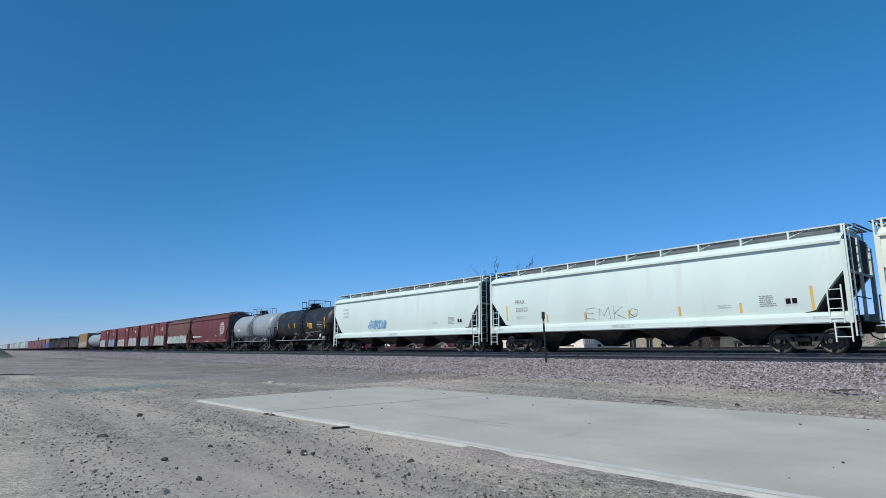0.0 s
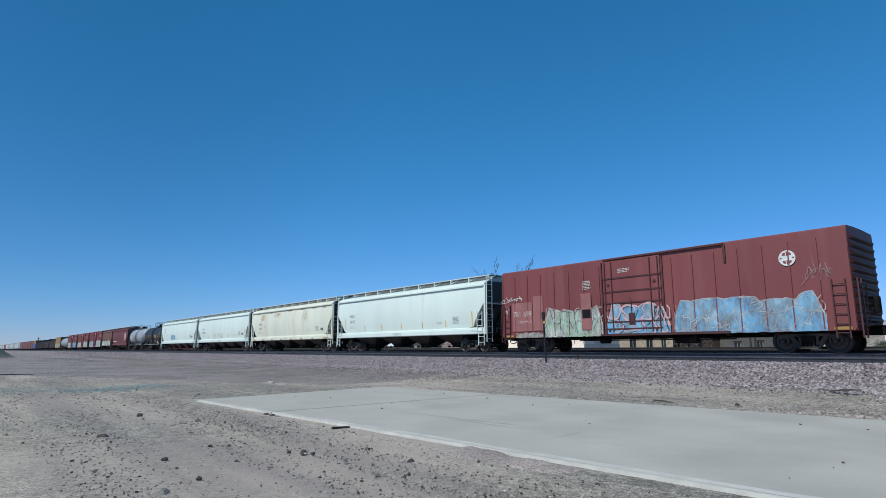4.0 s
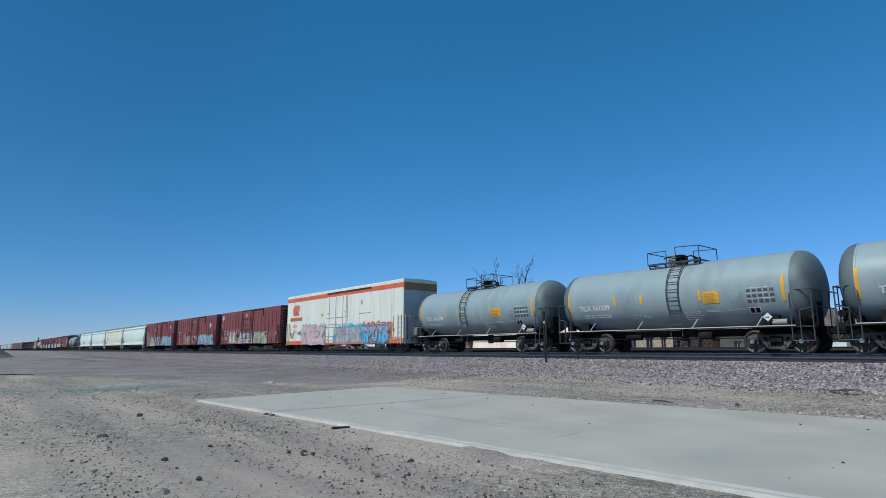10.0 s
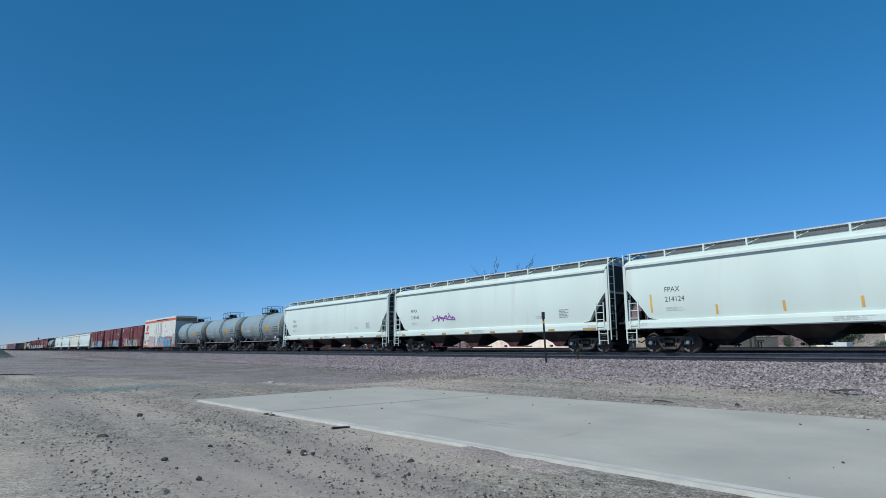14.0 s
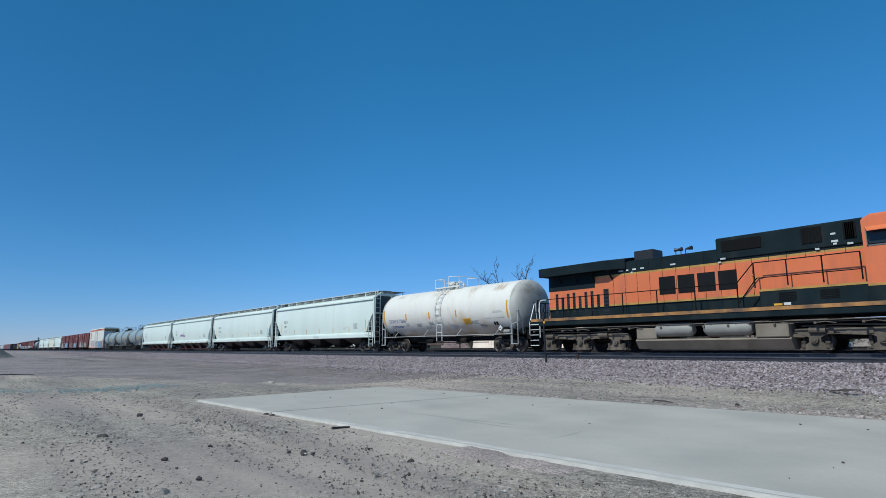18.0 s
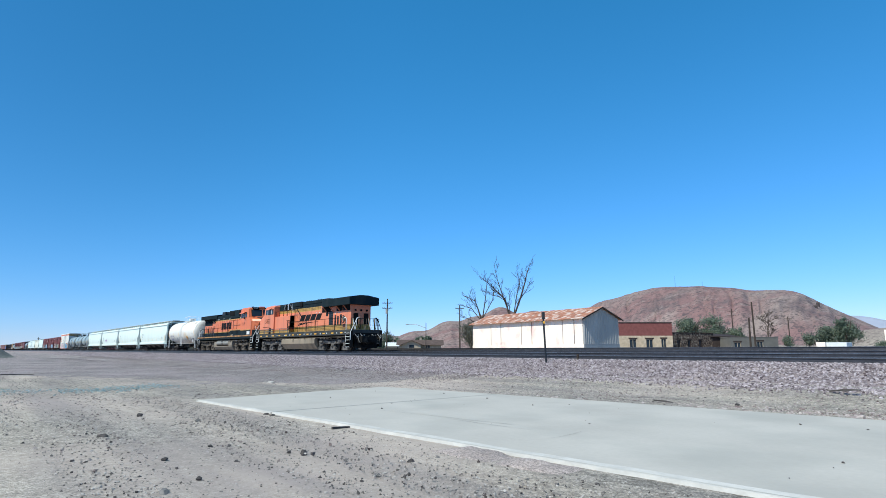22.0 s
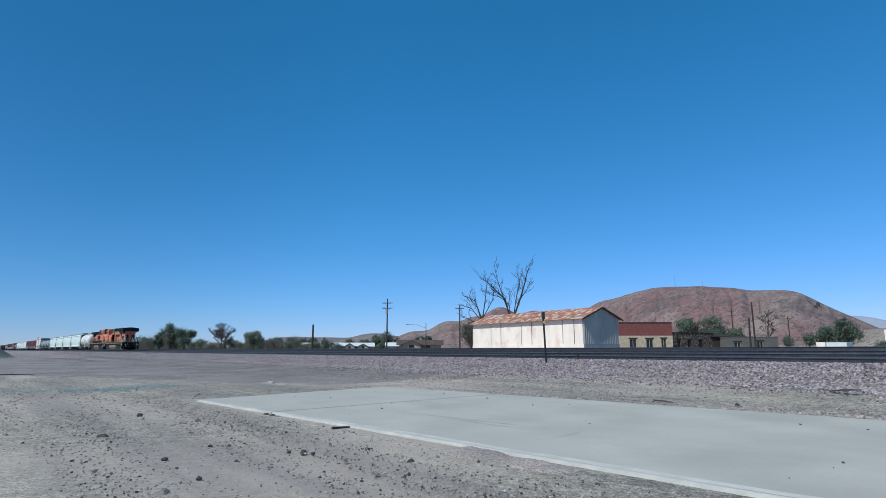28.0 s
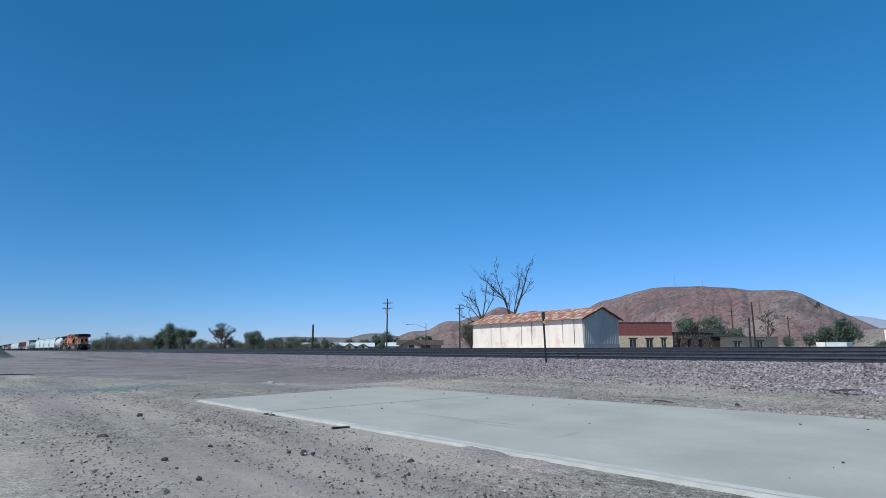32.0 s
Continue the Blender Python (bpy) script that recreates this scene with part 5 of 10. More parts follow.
        if near:
            # Added dark sheet over the end: its colour stands in for shade.
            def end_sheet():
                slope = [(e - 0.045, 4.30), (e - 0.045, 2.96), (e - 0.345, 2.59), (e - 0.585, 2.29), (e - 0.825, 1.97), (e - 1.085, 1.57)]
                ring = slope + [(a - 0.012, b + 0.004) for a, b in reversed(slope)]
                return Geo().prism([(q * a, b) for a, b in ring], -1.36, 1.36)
            part("end_sheet", end_sheet, ENDDARK, ob, "dark sheet holding the sloping end's shade", False, ("hop_end_sheet", q) + k)
            ladder(ob, q * (e + 0.09), -1.28, 0.62, 4.62, fm, 0.44, "y", 11, "ladder")
            ladder(ob, q * (e - 0.42), -1.62, 1.08, 2.45, fm, 0.44, "x", 4, "ladder")
            ladder(ob, q * (e - 0.26), -1.63, 0.42, 1.10, fm, 0.50, "x", 2, "stirrup_step")

            def platform():
                g = Geo()
                g.box(min(q * e, q * (e + 0.25)), max(q * e, q * (e + 0.25)), -1.45, 1.45, 1.10, 1.14)
                g.pipe([(q * (e + 0.2), -1.4, 1.14), (q * (e + 0.2), -1.4, 2.0), (q * (e + 0.2), 0.2, 2.0)], 0.02)
                for i, y in enumerate((-0.7, 0.15, 0.8)):
                    g.beam((q * (e - 1.1), y, 1.45), (q * (e - 0.08), y, 2.9), 0.08, 0.06)
                g.soft(q * (e - 0.62) - 0.16, q * (e - 0.62) + 0.16, -0.55, -0.15, 1.25, 1.75, 0.03)
                g.cyl((q * (e - 0.5), -1.2, 1.25), (q * (e - 0.5), -0.75, 1.25), 0.13, n=12)
                g.cyl((q * (e - 0.95), 0.6, 1.3), (q * (e - 0.25), 0.6, 1.3), 0.15, n=10)
                g.box(q * (e - 0.35) - 0.1, q * (e - 0.35) + 0.1, -1.05, -0.78, 1.5, 1.9)
                return g
            part("end_gear", platform, UNDER, ob, "brake gear on the end platform", False, ("hop_gear", q) + k)
            if q > 0:
                def wheel():
                    g = Geo()
                    for i in range(16):
                        a, b = i * math.pi / 8, (i + 1) * math.pi / 8
                        g.cyl((0, 0.27 * math.cos(a), 0.27 * math.sin(a)), (0, 0.27 * math.cos(b), 0.27 * math.sin(b)), 0.018, n=5)
                    for i in range(4):
                        a = i * math.pi / 2
                        g.cyl((0, 0, 0), (0, 0.27 * math.cos(a), 0.27 * math.sin(a)), 0.014, n=5)
                    return g
                part("brake_wheel", wheel, RAILGREY, ob, "hand brake wheel", False, "brakewheel", pose(q * (e - 0.15), -0.95, 2.25))
        truck(ob, q * (e - 1.75), CAPBLUE if (seed % 3) == 2 else TRUCK, near, near)
        coupler(ob, q * (length / 2 - 0.18))
    if near:
        if mark:
            words(mark, 0.325, -e + 1.98, 2.68, hopper_skin, HOPPERTEXT, ob, wide=0.95)
            words(number, 0.325, -e + 1.98, 2.25, hopper_skin, HOPPERTEXT, ob, wide=0.95)
            bars(-e + 2.0, 1.84, 0.9, 0.20, 2, hopper_skin, LETTERGREY, ob, seed)
        bars(e - 3.0, 1.80, 0.64, 0.46, 6, hopper_skin, HOPPERFINE, ob, seed + 1)
        bars(e - 4.65, 1.82, 0.62, 0.17, 2, hopper_skin, LETTERGREY, ob, seed + 2)
        flat = lambda x, z: -1.60
        bars(-0.75, 1.17, 1.3, 0.18, 3, flat, LETTERGREY, ob, seed + 3)
        bars(e - 1.2, 1.24, 0.7, 0.14, 2, flat, LETTERGREY, ob, seed + 4)
        bars(-e + 0.5, 1.24, 0.6, 0.14, 2, flat, LETTERGREY, ob, seed + 5)
        if boxes:
            pl = patch(e - 2.09, e - 1.61, 1.80, 2.10, hopper_skin, LETTERWHITE, ob, "data_panel", "black and white data panel", 0.006)
            for a in (0.04, 0.26):
                patch(e - 2.09 + a, e - 2.09 + a + 0.17, 1.86, 2.06, hopper_skin, LETTERBLACK, pl, "data_square", "black panel square", 0.012)
        if tapes == "tall":
            for x, z0, z1 in ((-e + 1.25, 1.80, 2.62), (-e + 4.2, 1.60, 2.0), (-2.36, 1.60, 2.0), (0.15, 1.60, 2.0), (2.66, 1.60, 2.0), (e - 3.78, 1.60, 2.0), (e - 1.20, 1.58, 2.48)):
                patch(x, x + 0.10, z0, z1, hopper_skin, PALETAPE, ob, "reflector_tape", "yellow reflective tape strip")
        elif tapes == "low":
            for i in range(8):
                x = -e + 0.9 + (2 * e - 2.4) * i / 7
                patch(x, x + (0.9 if i == 7 else 0.42), 1.12, 1.22, flat, YELLOWDULL, ob, "reflector_tape", "dull yellow reflective tape")
    return ob, e


OUTLET = material("faded_red_outlet_steel", (0.50, 0.12, 0.11), 0.7, vary=0.2, dirt=(0.55, 0.42, 0.38), dirty=0.3)

# ---- boxcar ----


def boxcar(s0, s1, paint, label, top=4.58, seed=0, near=True, door=(-1.65, 1.40), inset=0.95, rib_end=True, name="boxcar", low=0.82):
    ob, length = car(name, s0, s1, label, "boxcar", "boxcars")
    e = length / 2 - inset
    k = (round(e, 2), paint.name, near, top)

    def body():
        g = Geo()
        prof = [(-1.52, low), (-1.53, top - 0.06), (-1.46, top), (-0.7, top + 0.03), (0, top + 0.04)]
        prof = prof + [(-a, b) for a, b in prof[-2::-1]]
        return g.prism(prof, -e, e, "x")
    part("car_body", body, paint, ob, "", False, ("box_body", low) + k)
    if near:
        n = int(2 * e / (0.92 if rib_end else 1.45))
        for i in range(n + 1):
            x = -e + 0.04 + (2 * e - 0.08) * i / n
            if door[0] - 0.1 < x < door[1] + 0.1:
                continue
            part("side_rib", lambda: Geo().prism([(-0.032, -1.523), (-0.024, -1.568), (0.024, -1.568), (0.032, -1.523)] if rib_end else [(-0.015, -1.523), (-0.012, -1.532), (0.012, -1.532), (0.015, -1.523)], low + 0.05, top - (0.36 if rib_end else 0.08), "z"), SEAMGREY if paint is REEFER else paint, ob, "", False, ("rib", paint.name, top), pose(x, 0, 0))
        for q in (-1, 1):
            def corrugated():
                g = Geo()
                m = 11
                for i in range(m):
                    z = low + 0.25 + (top - low - 0.5) * (i + 0.5) / m
                    h = (top - low - 0.5) / m * 0.36
                    g.prism([(-1.42, z - h), (-1.2, z - h * 0.4), (-1.2, z + h * 0.4), (-1.42, z + h)], q * e, q * e + 0.005, "x")
                    v = [(q * e, -1.45, z - h), (q * e, 1.45, z - h), (q * e, 1.45, z + h), (q * e, -1.45, z + h),
                         (q * (e + 0.10), -1.25, z - h * 0.3), (q * (e + 0.10), 1.25, z - h * 0.3), (q * (e + 0.10), 1.25, z + h * 0.3), (q * (e + 0.10), -1.25, z + h * 0.3)]
                    g.add(v, [(0, 1, 5, 4), (1, 2, 6, 5), (2, 3, 7, 6), (3, 0, 4, 7), (4, 5, 6, 7)])
                return g
            if rib_end:
                # Red cars' ends take the dark bar red to paint in their shade.
                part("end_panel", corrugated, DOORBAR if paint is BOXRED else paint, ob, "ribbed steel end darkened for shade", False, ("box_end", q) + k)
            ladder(ob, q * (e - 0.42), -1.585, 0.55, 2.65, DOORBAR if rib_end else ENDGREY, 0.42, "x", 6)
            ladder(ob, q * (e + 0.14), -1.25, 0.55, 2.65, DOORBAR if rib_end else ENDGREY, 0.42, "y", 6)

            def gear():
                g = Geo()
                g.pipe([(q * (e + 0.1), -1.4, 0.95), (q * (e + 0.35), -1.4, 0.95), (q * (e + 0.35), -1.4, 2.5)], 0.02)
                g.box(min(q * e, q * (e + 0.38)), max(q * e, q * (e + 0.38)), -0.9, 0.9, 0.98, 1.02)
                g.soft(q * (e + 0.16) - 0.09, q * (e + 0.16) + 0.09, 0.3, 0.65, 1.5, 2.1, 0.02)
                g.soft(q * (e + 0.25) - 0.5, q * (e + 0.25) + 0.1, -0.22, 0.22, 0.68, 1.0, 0.03)
                return g
            part("end_gear", gear, UNDER, ob, "end platform and brake gear", False, ("box_gear", q) + k)
        # door on its rails
        x0, x1 = door

        def panel():
            g = Geo()
            g.soft(x0, x1, -1.60, -1.525, low + 0.12, top - (0.18 if rib_end else 0.64), 0.015)
            return g
        dr = part("sliding_door", panel, paint, ob, "plug door with locking bars", False, ("box_door",) + k)

        for x in ((-1.12, 0.0, 1.2, 1.75) if paint is REEFER else (x0 + 0.12, x0 + 0.5, x1 - 0.5, x1 - 0.1)):
            part("locking_bar", lambda: Geo().cyl((0, -1.625, low + 0.15), (0, -1.625, top - (0.22 if rib_end else 0.66)), 0.020 if paint is REEFER else 0.030, n=6), DOORBAR if paint is not REEFER else DOORPIPE, dr, "", False, ("box_bar", low, top, paint is REEFER), pose(x, 0, 0))
        for z in ((0.92, 1.30, 2.05, 2.28, 2.85) if paint is REEFER else (1.12, 1.45, 2.35, 2.9, 3.55)):
            part("cross_bar", lambda: Geo().beam((x0, -1.615, 0), (x1, -1.615, 0), 0.03, 0.035 if paint is REEFER else 0.065), DOORBAR if paint is not REEFER else DOORPIPE, dr, "", False, ("box_cross", x0, x1, paint is REEFER), pose(0, 0, z))
        part("upper_door_rail", lambda: Geo().box(x0, x1 + (2.9 if rib_end else 3.6), -1.63, -1.545, top - (0.12 if rib_end else 0.32), top - (0.05 if rib_end else 0.25)), DOORBAR, ob, "dark upper door rail", False, ("box_rail_up",) + k)
        part("lower_door_rail", lambda: Geo().box(x0 - 0.2, x1 + 2.9, -1.66, -1.53, low - 0.02, low + 0.08), DOORBAR if paint is not REEFER else ORANGESTRIPE, ob, "lower door rail", False, ("box_rail_low",) + k)
        # latch gear in the middle of the door, rail brackets and a stop post beside it
        def latch():
            g, c = Geo(), (x0 + x1) / 2
            g.soft(c - 0.16, c + 0.16, -1.645, -1.60, 1.30, 1.85, 0.01)
            g.cyl((c, -1.66, 1.55), (c, -1.62, 1.55), 0.15, n=14)
            g.pipe([(c, -1.64, 1.85), (c, -1.64, 2.4), (c - 0.1, -1.64, 2.6)], 0.02)
            for x in (x0 + 0.30, x1 - 0.30):
                for z in (1.0, 2.0, 3.2):
                    g.soft(x - 0.06, x + 0.06, -1.65, -1.60, z, z + 0.10, 0.008)
            return g
        part("door_latch", latch, DOORBAR if rib_end else DOORPIPE, dr, "latch gear on the door", False, ("box_latch",) + k)
        if rib_end:
            part("door_stop", lambda: Geo().box(x1 + 2.85, x1 + 2.95, -1.60, -1.53, top - 0.85, top - 0.12), DOORBAR, ob, "dark door stop", False, ("box_stop",) + k)
            for x in (x1 + 0.09, x0 - 0.09):
                part("door_post", lambda: Geo().box(-0.03, 0.03, -1.59, -1.525, low + 0.1, top - 0.2), DOORBAR, ob, "dark door post", False, ("box_post",) + k, pose(x, 0, 0))
        flat = lambda x, z: -1.553
        for i in range(4):
            x = -e + 0.3 + i * (2 * e - 1.0) / 3
            patch(x, x + 0.55, low + 0.02, low + 0.13, flat, YELLOWDULL, ob, "reflector_tape", "dull yellow tape", 0.008)

    def under():
        g = Geo()
        g.box(-length / 2 + 0.4, length / 2 - 0.4, -0.18, 0.18, 0.66, 0.95)
        g.box(-e + 0.6, e - 0.6, -1.2, 1.2, 0.80, 0.86)
        for q in (-1, 1):
            g.box(q * (e - 1.75) - 0.22, q * (e - 1.75) + 0.22, -1.35, 1.35, 0.78, 0.9)
        g.cyl((1.5, -0.75, 0.62), (2.5, -0.75, 0.62), 0.19, n=12)
        g.cyl((-2.6, -0.6, 0.6), (-2.1, -0.6, 0.6), 0.15, n=12)
        g.beam((-4.0, -0.5, 0.62), (4.0, -0.4, 0.6), 0.03, 0.05)
        for i in range(9):
            x = -e + 3.2 + (2 * e - 6.4) * i / 8
            g.box(x - 0.06, x + 0.06, -1.4, 1.4, 0.72, 0.84)
        return g
    part("underframe", under, UNDER, ob, "black underframe with brake cylinder", False, ("box_under",) + k)
    for q in (-1, 1):
        truck(ob, q * (e - 1.75), TRUCK, near, near)
        coupler(ob, q * (length / 2 - 0.18))
    return ob, e


DOORPIPE = material("pale_grey_pipe", (0.40, 0.41, 0.40), 0.5, vary=0.15, dirt=(0.24, 0.18, 0.14), dirty=0.2)
DOORBAR = material("dark_red_bar_and_shade_paint", (0.07, 0.022, 0.02), 0.6, vary=0.2)

# ---- tank car ----


def tank_car(s0, s1, paint, label, r=1.50, zc=2.52, mark=None, rail=None, near=True, seed=0, tape=True, letter=None, jacket=False, body=None, end_gap=0.60, climb=0.55, crown=0.2, stain=False):
    ob, length = car("tank_car", s0, s1, label, "tank car", "tank cars")
    rail = rail or TANKRAIL
    letter = letter or LETTERWHITE
    h = body or length / 2 - end_gap       # half length of the shell
    k = (round(h, 2), paint.name, r, near)

    def skin(x, z):
        return -math.sqrt(max(r * r - (z - zc) ** 2, 0.01))

    def shell():
        g, d = Geo(), 0.70
        prof = [(0.02, -h)] + [(r * math.sin(a) ** 0.74, -h + d - d * math.cos(a) ** 0.80) for a in [math.pi / 2 * i / 9 for i in range(1, 9)]] + [(r, -h + d)]
        return g.lathe([(r, -h + d), (r, h - d)], "x", 40, (0, 0, zc)), prof
    part("tank_shell", lambda: shell()[0], paint, ob, "", 40, ("tank_shell",) + k)
    # Grey and ivory heads get a darker paint that stands in for shade.
    for q in (-1, 1):
        part("tank_head", lambda: Geo().lathe([(a, b) for a, b in shell()[1]] if q < 0 else [(a, -b) for a, b in shell()[1][::-1]], "x", 40, (0, 0, zc)), TANKHEAD if paint is TANKGREY else TANKHEADPALE if paint is TANKWHITE else paint, ob, "domed end darkened for shade and grime" if paint in (TANKGREY, TANKWHITE) else "", 40, ("tank_head", q) + k)
    if near:
        for i, x in enumerate((-h + 0.76, -h * 0.45, 0.0, h * 0.45, h - 0.76) if jacket else (-h + 0.76, h - 0.76)):
            def seam():
                return Geo().lathe([(r + 0.001, x - 0.02), (r + 0.010, x - 0.015), (r + 0.010, x + 0.015), (r + 0.001, x + 0.02)], "x", 40, (0, 0, zc))
            part("shell_seam", seam, paint, ob, "", 40, ("tank_seam", i) + k)

    def frame_():
        g = Geo()
        g.box(-length / 2 + 0.4, length / 2 - 0.4, -0.25, 0.25, 0.72, 1.02)
        for q in (-1, 1):
            x = q * (h - 1.5)
            prof = [(-1.25, 0.95), (1.25, 0.95), (1.1, 1.5), (0.6, 1.15), (0.0, 1.05), (-0.6, 1.15), (-1.1, 1.5)]
            g.prism(prof, x - 0.2, x + 0.2, "x")
            a, b = sorted((q * (h - 2.2), q * (length / 2 - 0.45)))
            g.box(a, b, -1.42, 1.42, 0.98, 1.04)
        g.cyl((0.2, 0, 0.55), (0.2, 0, 1.1), 0.18, n=10)
        g.cyl((-2.4, -0.65, 0.72), (-1.6, -0.65, 0.72), 0.14, n=10)
        g.beam((-3.6, -0.6, 0.65), (3.6, -0.5, 0.62), 0.03, 0.05)
        g.cyl((1.2, -0.6, 0.75), (1.8, -0.6, 0.75), 0.17, n=10)
        return g
    part("underframe", frame_, UNDER, ob, "black sill, saddles and brake rigging", False, ("tank_frame",) + k)

    def side_rail():
        g = Geo()
        for s in (-1, 1):
            g.cyl((-h + 0.6, s * 1.5, 1.05), (h - 0.6, s * 1.5, 1.05), 0.022, n=6)
            for i in range(4):
                x = -h + 2 + (2 * h - 4) * i / 3
                g.beam((x, s * 1.5, 1.05), (x + 0.18, s * 1.28, 1.45), 0.022, 0.035)
        return g
    part("side_handrail", side_rail, ENDGREY if near else rail, ob, "long side handrail", False, ("tank_rail",) + k)

    zt = zc + r
    def grating():
        g = Geo()
        for s in (-1, 1):
            g.box(-1.15, 1.35, s * 0.85 - 0.02, s * 0.85 + 0.02, zt - 0.01, zt + 0.06)
            for i in range(9):
                y = s * (0.45 + 0.045 * i)
                g.box(-1.13, 1.33, y - 0.009, y + 0.009, zt + 0.03, zt + 0.05)
            for i in range(4):
                x = -1.1 + 0.8 * i
                g.beam((x, s * 0.84, zt), (x, s * 0.70, zc + math.sqrt(r * r - 0.49)), 0.04, 0.05)
        for x in (-1.15, 1.33):
            g.box(x, x + 0.03, -0.85, 0.85, zt - 0.01, zt + 0.06)
        return g
    part("dome_platform", grating, rail, ob, "dome platform", False, ("tank_plat", rail.name) + k, pose(crown, 0, 0))
    for s in (-1, 1):
        def short_rail():
            g = Geo().pipe([(-1.15, s * 0.85, zt), (-1.15, s * 0.85, zt + 0.60), (-0.2, s * 0.85, zt + 0.60), (-0.2, s * 0.85, zt)], 0.022)
            return g.pipe([(-1.15, s * 0.85, zt + 0.6), (-1.15, 0, zt + 0.6)], 0.022)

        def tall_rail():
            g = Geo().pipe([(0.25, s * 0.85, zt), (0.25, s * 0.85, zt + 0.72), (1.35, s * 0.85, zt + 0.66), (1.35, s * 0.85, zt)], 0.022)
            return g.pipe([(1.35, s * 0.85, zt + 0.66), (1.35, 0, zt + 0.66)], 0.022)
        part("dome_railing", short_rail, rail, ob, "pipe railing on the dome platform", False, ("tank_short", s, rail.name) + k, pose(crown, 0, 0))
        part("dome_railing", tall_rail, rail, ob, "pipe railing on the dome platform", False, ("tank_tall", s, rail.name) + k, pose(crown, 0, 0))

    def dome():
        g, zt = Geo(), zc + r
        g.cyl((-0.15, 0, zt - 0.08), (-0.15, 0, zt + 0.40), 0.40, n=20)
        g.cyl((-0.15, 0, zt + 0.40), (-0.15, 0, zt + 0.44), 0.43, n=20)
        for i in range(8):
            a = i * math.pi / 4
            g.box(-0.15 + 0.35 * math.cos(a) - 0.03, -0.15 + 0.35 * math.cos(a) + 0.03, 0.35 * math.sin(a) - 0.03, 0.35 * math.sin(a) + 0.03, zt + 0.32, zt + 0.46)
        return g
    part("dome", dome, BLACK if paint is BLACK else paint, ob, "dome housing with valves", 40, ("tank_dome",) + k, pose(crown, 0, 0))

    def valves():
        """Valves and their open guard beside the dome."""
        g = Geo()
        g.soft(-0.02, 0.34, -0.46, -0.08, zt + 0.05, zt + 0.42, 0.04)
        g.cyl((0.45, -0.25, zt - 0.05), (0.45, -0.25, zt + 0.34), 0.07, n=10)
        g.cyl((0.72, 0.1, zt - 0.05), (0.72, 0.1, zt + 0.30), 0.09, n=10)
        g.cyl((1.02, -0.15, zt - 0.05), (1.02, -0.15, zt + 0.22), 0.06, n=10)
        g.pipe([(-0.55, -0.42, zt + 0.30), (-0.30, -0.50, zt + 0.36), (0.10, -0.52, zt + 0.22), (0.40, -0.40, zt + 0.30)], 0.03)
        g.pipe([(0.45, -0.25, zt + 0.30), (0.60, -0.15, zt + 0.36), (0.72, 0.1, zt + 0.30)], 0.03)
        return g
    part("valves", valves, GASKET if paint is not TANKWHITE else paint, ob, "valves beside the dome", False, ("tank_valves", paint is TANKWHITE) + k, pose(crown, 0, 0))
    if near:
        def side_ladder():
            g, xl = Geo(), climb
            arc = []
            for i in range(10):
                a = math.radians(82 - i * 12.5)
                arc.append((-(r + 0.10) * math.cos(a), zc + (r + 0.10) * math.sin(a)))
            arc.append((arc[-1][0], 0.72))
            for s in (-0.27, 0.27):
                g.pipe([(xl + s, y, z) for y, z in arc], 0.025, 6)
            for i in range(len(arc) - 1):
                for fr in ((0.0, 0.5) if i in (9, 10) else (0.0,)):
                    y, z = arc[i][0] * (1 - fr) + arc[i + 1][0] * fr, arc[i][1] * (1 - fr) + arc[i + 1][1] * fr
                    g.cyl((xl - 0.27, y, z), (xl + 0.27, y, z), 0.02, n=5)
            return g
        part("ladder", side_ladder, rail, ob, "bent pipe ladder over the shell", False, ("tank_ladder", climb, rail.name) + k)
        for q in (-1, 1):
            def end_rail():
                g, x0, x1, thick = Geo(), q * (h - 0.75), q * (length / 2 - 0.5), 0.020 if jacket else 0.027
                g.pipe([(x0, -1.45, 0.75), (x0, -1.45, 2.22), (x0 + q * 0.12, -1.45, 2.4), (x1, -1.45, 2.4), (x1, -1.35, 2.4), (x1, 1.45, 2.4)], thick)
                for y in (-1.0, -0.35, 0.5):
                    g.pipe([(x1, y, 1.0), (x1, y, 2.4)], 0.022)
                g.pipe([(x1, -1.40, 1.75), (x1, 1.40, 1.75)], 0.02)
                g.pipe([(x1 - q * 0.42, -1.46, 0.5), (x1 - q * 0.42, -1.46, 1.6), (x1, -1.46, 1.7)], 0.022)
                g.pipe([(x1, -1.42, 0.45), (x1, -1.42, 2.4)], thick)
                g.pipe([(x0, -1.46, 0.48), (x1, -1.46, 0.48)], 0.022)
                g.pipe([(x0, -1.46, 0.48), (x0, -1.46, 1.0)], 0.022)
                return g
            part("end_railing", end_rail, ENDGREY if jacket else rail, ob, "", False, ("tank_end", q, jacket) + k)

            def gear():
                g, x1 = Geo(), q * (length / 2 - 0.62)
                g.soft(x1 - 0.12, x1 + 0.12, -0.75, -0.30, 1.05, 1.95, 0.03)
                g.pipe([(x1 - 0.3 * q, -1.1, 1.05), (x1 - 0.3 * q, -1.1, 1.9), (x1, -0.8, 2.2)], 0.03)
                g.soft(x1 - 0.5 * q - 0.1, x1 - 0.5 * q + 0.1, -1.2, -0.9, 1.05, 1.35, 0.03)
                g.cyl((x1 - 0.1, -0.9, 1.45), (x1 - 0.1, -0.7, 1.45), 0.14, n=12)
                return g
            part("end_gear", gear, UNDER, ob, "brake gear", False, ("tank_gear", q) + k)
